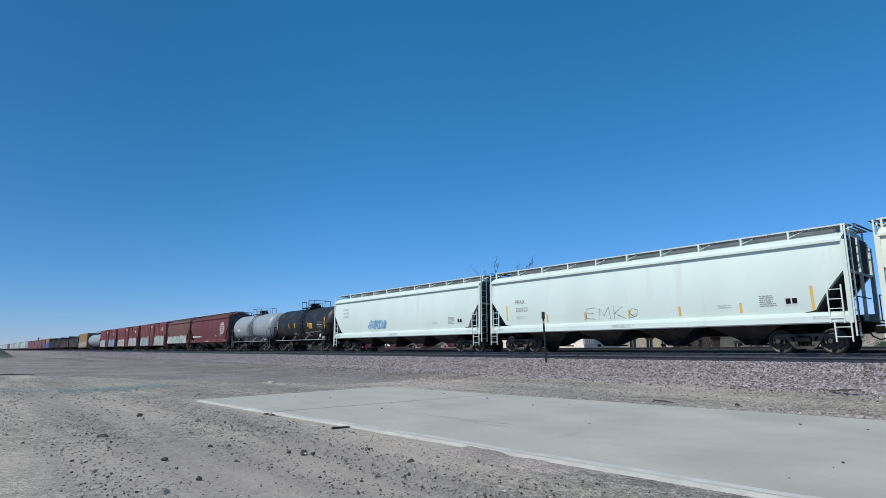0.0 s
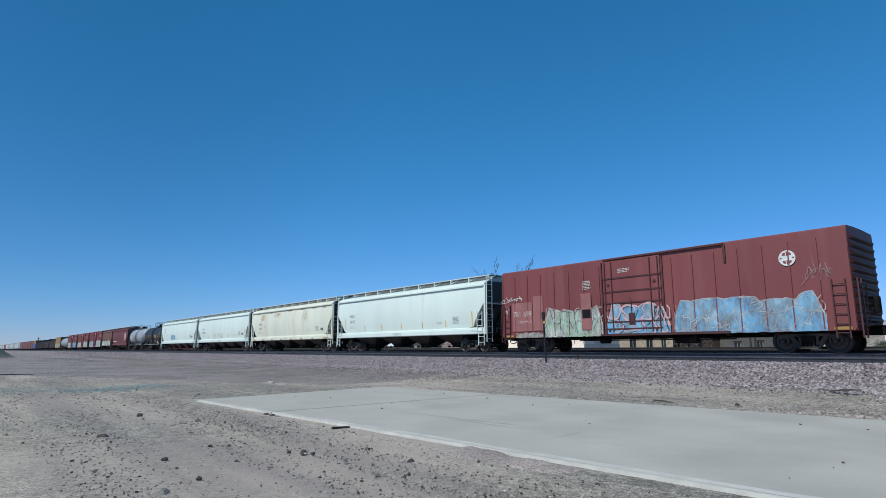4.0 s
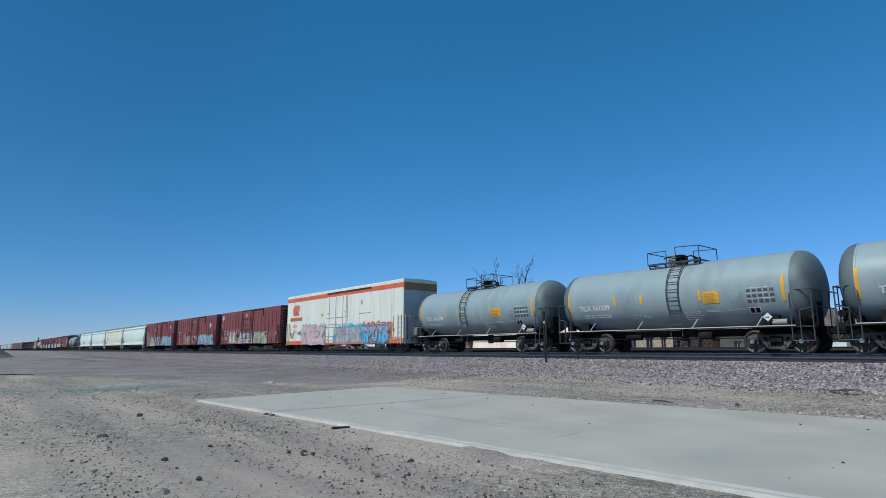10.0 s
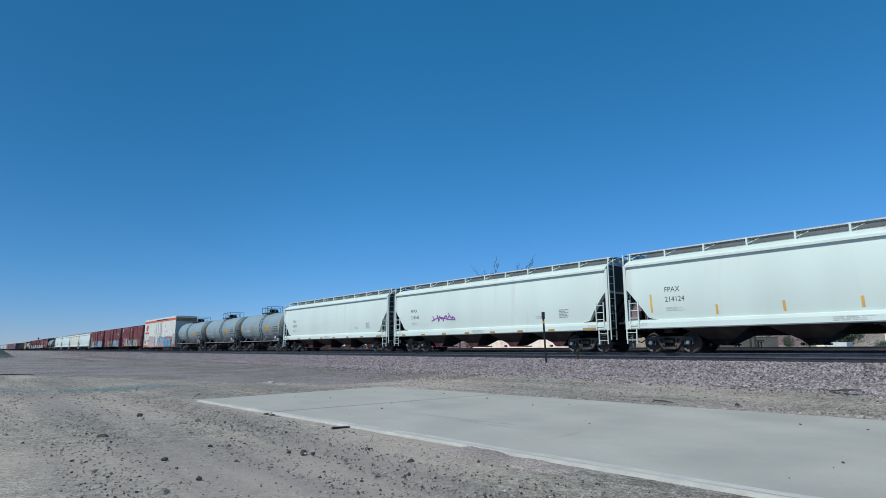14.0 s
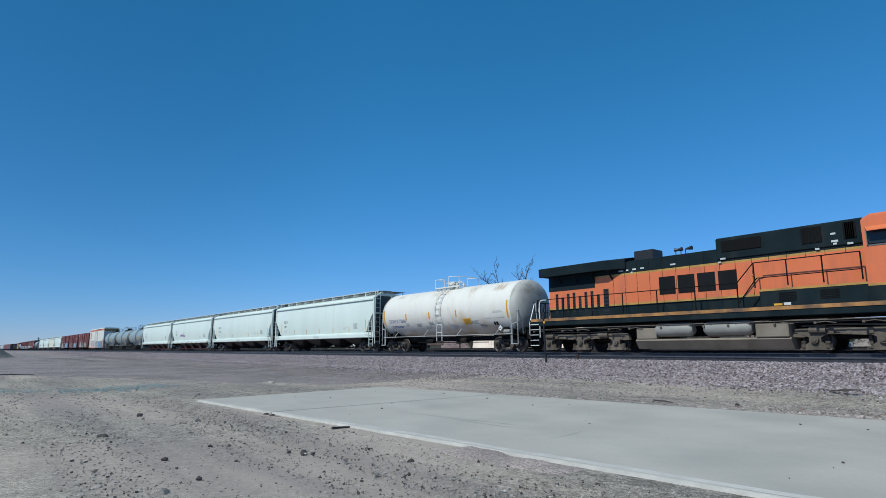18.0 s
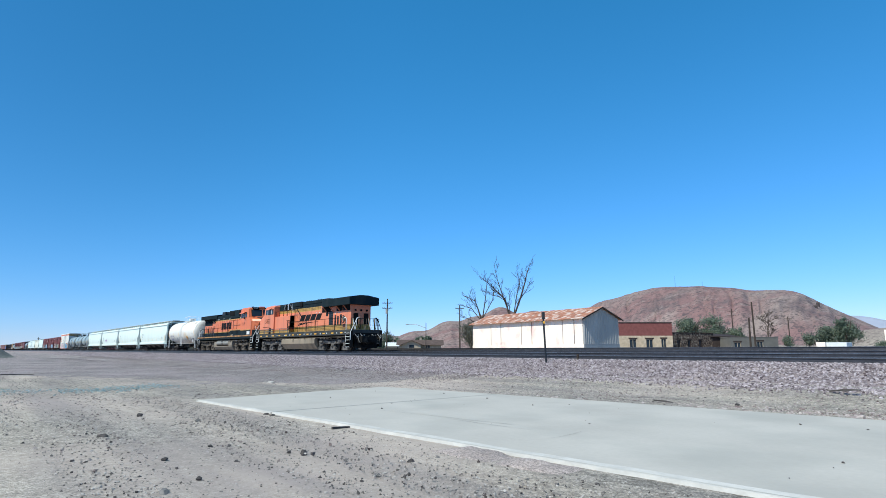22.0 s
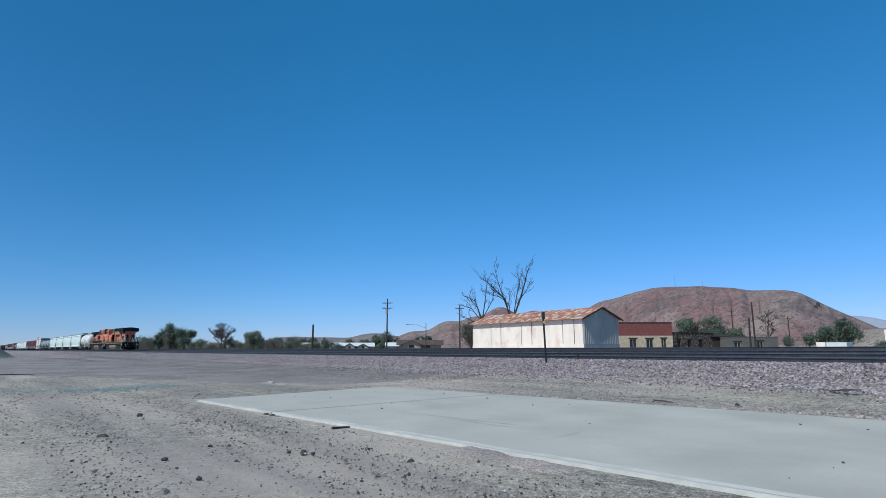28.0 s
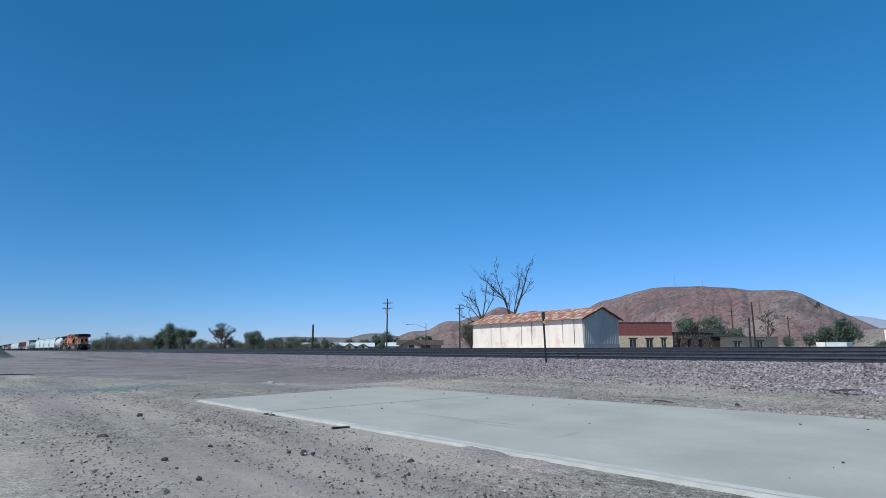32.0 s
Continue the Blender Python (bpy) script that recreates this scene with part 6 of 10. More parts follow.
        part("air_reservoir", lambda: Geo().cyl((h - 1.45, -1.30, 1.20), (h - 0.92, -1.30, 1.20), 0.12, n=14), GREYTANK, ob, "", 40, ("tank_res",) + k)
        if tape:
            for x, z0, z1 in ((-h + 0.72, 1.9, 3.0), (-h + 3.45, 2.2, 2.65), (-1.1, 2.2, 2.65), (1.68, 2.2, 2.65), (h - 0.98, 2.0, 3.0)):
                patch(x, x + 0.12, z0, z1, skin, YELLOWTAPE, ob, "reflector_tape", "yellow reflective tape strip", 0.012, 10)
            yx, yz = (2.35, 1.72) if jacket else (1.88, 2.07)
            pl = patch(yx, yx + 0.68, yz, yz + (0.36 if jacket else 0.50), skin, YELLOWTAPE, ob, "warning_panel", "yellow warning panel", 0.012, 8)
            bars(yx + 0.05, yz + 0.04, 0.58, 0.28 if jacket else 0.40, 5, lambda x, z: skin(x, z) - 0.012, YELLOWDULL, pl, seed)
            if jacket:
                bars(h - 2.15, 2.12, 0.9, 0.34, 5, skin, LETTERGREY, ob, seed + 7)
            else:
                # rows of dark stencil boxes with pale rules between them
                for row in range(3):
                    for i in range(5):
                        x, z = h - 2.28 + 0.22 * i, 2.00 + 0.21 * row
                        patch(x, x + 0.15, z, z + 0.11, skin, ENDDARK, ob, "stencil_box", "dark stencil box", 0.010, 2)
                    bars(h - 2.28, 2.145 + 0.21 * row, 1.05, 0.05, 1, skin, LETTERSTONE, ob, seed + 7 + row)
            pl = patch(h - 2.30, h - 1.86, 1.57, 1.83, skin, LETTERWHITE, ob, "data_panel", "black and white data panel", 0.012)
            for a in (0.04, 0.28):
                patch(h - 2.30 + a * 0.85, h - 2.30 + a * 0.85 + 0.165, 1.605, 1.795, skin, LETTERBLACK, pl, "data_square", "black panel square", 0.02)
            g = Geo()
            g.prism([(h - 1.72, 1.40), (h - 1.55, 1.23), (h - 1.38, 1.40), (h - 1.55, 1.57)], -1.525, -1.505)
            pc = part("placard", g, LETTERWHITE, ob, "white diamond placard")
            bars(h - 1.64, 1.37, 0.18, 0.07, 1, lambda x, z: -1.526, LETTERBLACK, pc, seed)
        if stain:
            for i, (x, w, z0, z1) in enumerate(((4.6, 1.4, 3.55, 4.15), (-5.6, 1.2, 3.75, 4.15), (2.2, 1.4, 3.7, 4.2), (-1.6, 2.6, 3.6, 4.15))):
                smear(x, x + w, z0, z1, (0.52, 0.36, 0.20), skin, ob, 160 + i, 0.75 if i == 0 else 0.35)
            for x, z, w in ((-3.9, 1.78, 0.5), (-2.6, 1.72, 0.6), (-1.2, 1.80, 0.6), (3.0, 1.72, 0.8), (3.7, 1.5, 0.7)):
                bars(x, z, w, 0.24, 3, skin, HOPPERFINE, ob, seed + int(20 * x))
            for x in (4.4, 5.0):
                patch(x, x + 0.42 + (0.5 if x > 4.5 else 0), 2.02, 2.30, skin, PALEPANEL, ob, "blank_panel", "white repainted panel", 0.010)
        if mark:
            words(mark, 0.335, -h + 1.39, 2.06, skin, letter, ob, lift=0.012)
            bars(-h + 1.55, 1.70, 1.64, 0.19, 2, skin, LETTERSTONE if not jacket else letter, ob, seed + 3)
        for x, z, w, hh, rr in ((-1.68, 1.58, 0.97, 0.20, 3), (0.92, 1.43, 0.9, 0.38, 5), (1.93, 1.72, 0.72, 0.10, 2), (2.79, 1.73, 0.80, 0.09, 2)):
            bars(x, z, w, hh, rr, skin, LETTERSTONE if not jacket else LETTERGREY, ob, seed + int(10 * x))
        if paint is TANKGREY:
            # pale dust washed down from under the platform, darker streaks along the crown
            smear(crown - 1.2, crown + 1.5, zc + 0.75 * r, zc + 0.985 * r, (0.42, 0.42, 0.36), skin, ob, seed, 0.7, "dust_stain", "pale dust stain under the platform")
            for i, x in enumerate((-h + 1.0, -2.6, 2.4, h - 2.2)):
                smear(x, x + 1.6, 1.25, 3.4, (0.12, 0.13, 0.13), skin, ob, seed + i + 1, 0.15, "grime_streak", "faint dark grime streak")
    for q in (-1, 1):
        truck(ob, q * (h - 1.5), CAPBLUE if paint is TANKGREY else TRUCK, near, near)
        coupler(ob, q * (length / 2 - 0.18))
    return ob, h, skin



tracks()
scattered()
loose_stones()

# ---- beyond the tracks ----
BACK = 1.25
LEAF = material("dusty_green_leaves", (0.205, 0.245, 0.180), 0.8, vary=0.3, size=0.8)
LEAFDARK = material("dark_green_leaves", (0.155, 0.20, 0.145), 0.8, vary=0.3, size=0.8)
SCRUB = material("dry_scrub", (0.25, 0.24, 0.20), 0.9, vary=0.3, size=0.8)
BARK = material("grey_brown_bark", (0.085, 0.065, 0.052), 0.9, vary=0.25, size=4)


def thin_leaf(mat):
    """Leaves let part of the light through."""
    t = mat.node_tree
    b = t.nodes["Principled BSDF"]
    tr, mx = t.nodes.new("ShaderNodeBsdfTranslucent"), t.nodes.new("ShaderNodeMixShader")
    t.links.new(b.inputs["Base Color"].links[0].from_socket, tr.inputs["Color"])
    mx.inputs[0].default_value = 0.40
    t.links.new(b.outputs[0], mx.inputs[1])
    t.links.new(tr.outputs[0], mx.inputs[2])
    t.links.new(mx.outputs[0], t.nodes["Material Output"].inputs["Surface"])


for m_ in (LEAF, LEAFDARK, SCRUB):
    speckle(m_, 0.30, ((1, 1, 1), (0.9, 0.95, 0.8)))
    thin_leaf(m_)
POLE = material("dark_creosote_pole", (0.055, 0.042, 0.034), 0.9, vary=0.25, size=3)
SHEDWHITE = material("chalky_white_sheet", (0.88, 0.75, 0.63), 0.75, vary=0.08, size=0.8, streak=0.3, dirt=(0.74, 0.50, 0.45), dirty=0.22, dirt_size=0.7)
SHEDGREY = material("pale_corrugated_sheet", (0.37, 0.36, 0.34), 0.6, vary=0.12, size=0.8, streak=0.3)
RUSTROOF = material("rusty_roof_sheet", (0.36, 0.15, 0.085), 0.8, vary=0.35, size=2.2, dirt=(0.62, 0.52, 0.45), dirty=0.42, dirt_size=1.7)
BRICK = material("red_brick", (0.205, 0.074, 0.066), 0.9, vary=0.15, size=2.0, fine=10)
TANSTONE = material("tan_stone_wall", (0.52, 0.41, 0.29), 0.9, vary=0.2, size=1.6, fine=6, dirt=(0.36, 0.27, 0.19), dirty=0.3, dirt_size=1.5)
RUBBLE = material("dark_rubble_stone", (0.13, 0.095, 0.075), 0.9, vary=0.35, size=2.2, fine=5, dirt=(0.34, 0.28, 0.22), dirty=0.3, dirt_size=2.5, grit=((3.2, 0.7), (1.5, 0.35)))
WORNPOST = material("worn_yellow_post", (0.34, 0.22, 0.08), 0.7, vary=0.25, size=3, dirt=(0.10, 0.08, 0.06), dirty=0.4)
STUCCO = material("grey_tan_stucco", (0.135, 0.128, 0.115), 0.9, vary=0.1, size=1.0)
DARKWOOD = material("dark_timber", (0.05, 0.038, 0.034), 0.9, vary=0.25)
BROWNROOF = material("brown_shingle_roof", (0.105, 0.075, 0.063), 0.9, vary=0.2, size=1.0)
PALEROOF = material("pale_metal_roof", (0.62, 0.63, 0.62), 0.6, vary=0.1)
BLUEROOF = material("blue_grey_roof", (0.22, 0.26, 0.28), 0.7, vary=0.15)
WALLPALE = material("pale_house_wall", (0.34, 0.285, 0.22), 0.85, vary=0.12)


def hillside(name, red, tan, dark, scale=1.0):
    """Desert slopes: red and tan earth in patches that run downhill, dark rock and specks of scrub."""
    m = bpy.data.materials.new(name)
    m.use_nodes = True
    t = m.node_tree
    n, ln = t.nodes, t.links.new
    b, tc = n["Principled BSDF"], n.new("ShaderNodeTexCoord")

    def grain(size, detail, rough, y=0.22, z=0.35):
        mp, nz = n.new("ShaderNodeMapping"), n.new("ShaderNodeTexNoise")
        mp.inputs["Scale"].default_value = (scale, scale * y, scale * z)
        nz.inputs["Scale"].default_value, nz.inputs["Detail"].default_value, nz.inputs["Roughness"].default_value = size, detail, rough
        ln(tc.outputs["Object"], mp.inputs["Vector"])
        ln(mp.outputs["Vector"], nz.inputs["Vector"])
        return nz.outputs["Fac"]

    def over(fac, p0, p1, base, top):
        r, x = n.new("ShaderNodeMapRange"), n.new("ShaderNodeMix")
        r.inputs[1].default_value, r.inputs[2].default_value = p0, p1
        ln(fac, r.inputs[0])
        x.data_type = "RGBA"
        ln(r.outputs[0], x.inputs[0])
        for sock, v in ((x.inputs[6], base), (x.inputs[7], top)):
            if isinstance(v, bpy.types.NodeSocket):
                ln(v, sock)
            else:
                sock.default_value = (*v, 1)
        return x.outputs[2]
    col = over(grain(0.016, 6.0, 0.6), 0.44, 0.64, red, tan)
    col = over(grain(0.03, 5.0, 0.65, 0.2), 0.56, 0.72, col, [c * 1.18 for c in tan])
    col = over(grain(0.022, 8.0, 0.72, 0.4), 0.53, 0.66, col, dark)
    col = over(grain(0.16, 5.0, 0.8, 0.4), 0.52, 0.62, col, [c * 0.70 for c in dark])
    col = over(grain(0.10, 4.0, 0.75, 0.3), 0.57, 0.72, col, [c * 1.12 for c in tan])
    col = over(grain(0.42, 3.0, 0.7, 0.6), 0.55, 0.62, col, [c * 0.62 for c in dark])
    ln(col, b.inputs["Base Color"])
    b.inputs["Roughness"].default_value, b.inputs["Specular IOR Level"].default_value = 0.95, 0.1
    return m


# Blue is raised in these tones to paint in some distance haze.
HILL = hillside("red_brown_hillside", (0.222, 0.130, 0.120), (0.262, 0.205, 0.178), (0.135, 0.105, 0.102))
LOWHILL = hillside("grey_brown_far_hillside", (0.20, 0.16, 0.16), (0.25, 0.21, 0.19), (0.15, 0.13, 0.125))
APRON = hillside("pale_desert_apron", (0.27, 0.215, 0.18), (0.32, 0.27, 0.22), (0.20, 0.16, 0.13))
# The haze is part of this pale blue base colour.
FARHILL = material("hazy_far_hills", (0.30, 0.32, 0.38), 0.95, vary=0.1, size=0.004, fine=0.02)


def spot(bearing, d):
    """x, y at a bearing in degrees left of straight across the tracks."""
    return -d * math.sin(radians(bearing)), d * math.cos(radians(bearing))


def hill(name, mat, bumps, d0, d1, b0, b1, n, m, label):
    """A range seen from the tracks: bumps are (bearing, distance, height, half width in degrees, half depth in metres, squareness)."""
    v = []
    for j in range(m):
        for i in range(n):
            be, d = b0 + (b1 - b0) * i / (n - 1), d0 + (d1 - d0) * j / (m - 1)
            x, y = spot(be, d)
            h = crest = 0.0
            for c, dc, hh, wb, wd, sq in bumps:
                side = (hh * math.exp(-(abs(be - c) / wb) ** sq)) ** 5
                crest += side
                h += side * math.exp(-5 * (abs(d - dc) / wd) ** 2)
            f = min(1.0, (d - d0) / (0.22 * (d1 - d0)))         # the foot runs out into the plain
            h, crest = h ** 0.2 * f * f * (3 - 2 * f), max(crest ** 0.2, 0.5)
            k = noise.fractal((x * 0.011, y * 0.011, 1.7), 1.0, 2.0, 6)
            # gullies that run down the slope and branch
            wob = 0.5 * noise.noise((be * 0.6, d * 0.01, 2.0))
            g = abs(noise.noise((be * 0.75 + wob, d * 0.0016, 4.0)))
            q = abs(noise.noise((be * 2.3 + 2 * wob, d * 0.004, 9.0)))
            rim = 1 - min(1.0, h / crest) ** 3
            v.append((x, y, BACK - 2 + h * (1 + (0.006 + 0.024 * rim) * k) + h * rim * (0.19 * (g - 0.25) + 0.11 * (q - 0.25)) + 0.3 * k))
    f = [(j * n + i, j * n + i + 1, (j + 1) * n + i + 1, (j + 1) * n + i) for j in range(m - 1) for i in range(n - 1)]
    return solid(name, Geo().add(v, f), mat, label, "hill", kind="structure", smooth=80)


def outcrop():
    """Dark crags high on the hill's flank."""
    rnd, g = random.Random(77), Geo()
    for i in range(34):
        x, y = spot(rnd.gauss(18.15, 0.33), rnd.uniform(835, 865))
        z, r = 50 + rnd.gauss(0, 4.0), rnd.uniform(1.2, 3.6)
        top = [(x + r * k * math.cos(a * 1.05 + i), y + r * k * math.sin(a * 1.05 + i), z + dz) for k, dz in ((1.0, -9), (0.8, r * 0.6), (0.35, r)) for a in range(6)]
        g.loft([top[:6], top[6:12], top[12:]])
    solid("rock_outcrop", g, CRAG, "dark rock outcrop on the hillside", "rocks", kind="structure")


CRAG = material("dark_crag", (0.085, 0.07, 0.068), 0.9, vary=0.3, size=0.4, fine=2.0)


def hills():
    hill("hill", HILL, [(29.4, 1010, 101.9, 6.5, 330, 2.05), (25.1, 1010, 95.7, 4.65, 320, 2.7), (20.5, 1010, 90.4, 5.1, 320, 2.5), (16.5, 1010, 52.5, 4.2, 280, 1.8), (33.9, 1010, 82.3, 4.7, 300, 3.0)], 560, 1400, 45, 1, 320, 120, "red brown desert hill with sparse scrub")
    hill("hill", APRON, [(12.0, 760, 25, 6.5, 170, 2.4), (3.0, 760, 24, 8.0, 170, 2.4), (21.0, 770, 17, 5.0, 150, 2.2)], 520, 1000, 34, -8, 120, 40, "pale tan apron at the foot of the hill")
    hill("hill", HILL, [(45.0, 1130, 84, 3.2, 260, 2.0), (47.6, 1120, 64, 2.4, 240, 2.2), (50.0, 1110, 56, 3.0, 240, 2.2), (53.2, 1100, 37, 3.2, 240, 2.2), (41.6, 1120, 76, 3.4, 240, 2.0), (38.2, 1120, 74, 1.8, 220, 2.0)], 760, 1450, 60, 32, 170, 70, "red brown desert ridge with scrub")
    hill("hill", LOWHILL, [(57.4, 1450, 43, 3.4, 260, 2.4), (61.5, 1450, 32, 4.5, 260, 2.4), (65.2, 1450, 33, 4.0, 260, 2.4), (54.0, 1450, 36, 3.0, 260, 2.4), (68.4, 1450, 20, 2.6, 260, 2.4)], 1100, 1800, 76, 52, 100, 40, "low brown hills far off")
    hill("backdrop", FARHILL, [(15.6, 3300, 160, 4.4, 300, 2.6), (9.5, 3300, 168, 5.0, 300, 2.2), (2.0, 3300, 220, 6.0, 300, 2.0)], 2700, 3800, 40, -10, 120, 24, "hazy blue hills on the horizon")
    outcrop()
    for be, d, h in ((28.5, 1010, 20), (26.2, 1010, 9)):
        x, y = spot(be, d)
        solid("radio_mast", Geo().cyl((x, y, 92), (x, y, 101 + h), 0.24, 0.14, 6), POLE, "thin radio mast on the hilltop", "mast", group="masts")


def leafy(x, y, h, w, mat, seed, label, clumps=900, leaf=0.30, low=0.15, name="tree"):
    """A tree: tapered trunk, limbs, and a crown of many small leaves in uneven clumps."""
    rnd = random.Random(seed)
    ob = thing(name, label, "tree" if name == "tree" else "bush", pose(x, y, BACK), "trees beyond the tracks")
    g = Geo()
    tips = []
    r = 0.035 * h
    g.cyl((0, 0, -0.2), (0.05 * h, 0, 0.35 * h), r, r * 0.7, 7)
    for i in range(7):
        a, z = i * 2.4 + rnd.random(), h * rnd.uniform(0.2, 0.4)
        q = Vector((0.04 * h + math.cos(a) * w * rnd.uniform(0.15, 0.40), math.sin(a) * w * rnd.uniform(0.15, 0.4), h * rnd.uniform(0.5, 0.92)))
        mid = Vector((0.04 * h, 0, z)).lerp(q, 0.5) + Vector((rnd.uniform(-0.3, 0.3), rnd.uniform(-0.3, 0.3), 0))
        g.cyl((0.04 * h, 0, z), mid, r * 0.5, r * 0.3, 5)
        g.cyl(mid, q, r * 0.3, r * 0.1, 5)
        tips += [q, mid]
    part("trunk", g, BARK, ob, "grey brown trunk and limbs")
    balls = []
    for i in range(32):
        d = Vector((rnd.gauss(0, 1), rnd.gauss(0, 1), rnd.gauss(0, 1))).normalized() * rnd.uniform(0.25, 1.0)
        z = h * (0.52 + 0.40 * d.z)
        k = 0.33 if d.z > -0.3 else 0.27
        balls.append((Vector((d.x * w * k, d.y * w * k, max(low * h, z))), w * rnd.uniform(0.11, 0.19)))
    v, f = [], []
    leaf, twiggy = leaf * 0.55, mat is SCRUB
    for i in range(int(clumps * 4.2)):
        c, br = rnd.choice(balls)
        d = Vector((rnd.gauss(0, 1), rnd.gauss(0, 1), rnd.gauss(0, 0.8))).normalized()
        p = c + d * br * rnd.uniform(0.35, 1.12)
        if p.z < 0.05 * h:
            continue
        s = leaf * rnd.uniform(0.7, 1.7)
        e = (d + Vector((rnd.gauss(0, 0.45), rnd.gauss(0, 0.45), rnd.gauss(0.2, 0.45)))).normalized()
        a = e.cross(Vector((rnd.gauss(0, 1), rnd.gauss(0, 1), rnd.gauss(0, 1)))).normalized()
        b = e.cross(a)
        k = len(v)
        if twiggy:
            a = (Vector((d.x * 0.7, d.y * 0.7, 0.9)) + Vector((rnd.gauss(0, 0.3), rnd.gauss(0, 0.3), 0))).normalized() * 2.2
            b = a.cross(e).normalized() * 0.28
        v += [p - a * s / 2, p + b * s * 0.42, p + a * s / 2, p - b * s * 0.42]
        f.append((k, k + 1, k + 2, k + 3))
    me = bpy.data.meshes.new("crown")
    me.from_pydata([tuple(q) for q in v], [], f)
    me.materials.append(mat)
    tagged(part("crown", me, mat, ob, "uneven crown of small leaves"), kind="stuff")
    return ob


def bare(x, y, h, seed, label, lean=0.0, spread=0.55, depth=5, r0=None, stems=1, thin=0.0):
    """A leafless tree, limb out of limb."""
    rnd = random.Random(seed)
    ob = thing("bare_tree", label, "tree", pose(x, y, BACK), "bare trees")
    g, tw = Geo(), Geo()

    def grow(p, d, ln, r, k):
        q, r = p, max(r, thin)
        for s in range(3):
            e = q + d * ln / 3
            (g if k > 1 else tw).cyl(q, e, r * (1 - 0.1 * s), r * (0.9 - 0.1 * s), 6 if k > 2 else 4)
            q, d = e, (d + Vector((rnd.gauss(0, 0.10), rnd.gauss(0, 0.10), rnd.gauss(0.03, 0.06)))).normalized()
        if k <= 0:
            return
        for i in range(2 if k > 3 else 3):
            nd = (d + Vector((rnd.gauss(0, spread), rnd.gauss(0, spread), rnd.gauss(0.08, 0.25)))).normalized()
            grow(q if i else q, nd, ln * rnd.uniform(0.55, 0.85), r * 0.62, k - 1)
        if k > 1:
            grow(p + (q - p) * 0.55, (d + Vector((rnd.gauss(0, 0.9), rnd.gauss(0, 0.9), 0.2))).normalized(), ln * 0.5, r * 0.4, k - 2)
    for s in range(stems):
        off = (s - (stems - 1) / 2)
        grow(Vector((off * 0.8, 0, -0.2)), Vector((lean + off * 0.3, 0, 1)).normalized(), h * (0.33 if stems < 3 else 0.26), r0 or h * 0.022, depth)
    part("trunk", g, BARK, ob, "grey leafless trunk and limbs")
    tagged(part("brushwood", tw, BARK, ob, "fine bare twigs"), kind="stuff")
    return ob


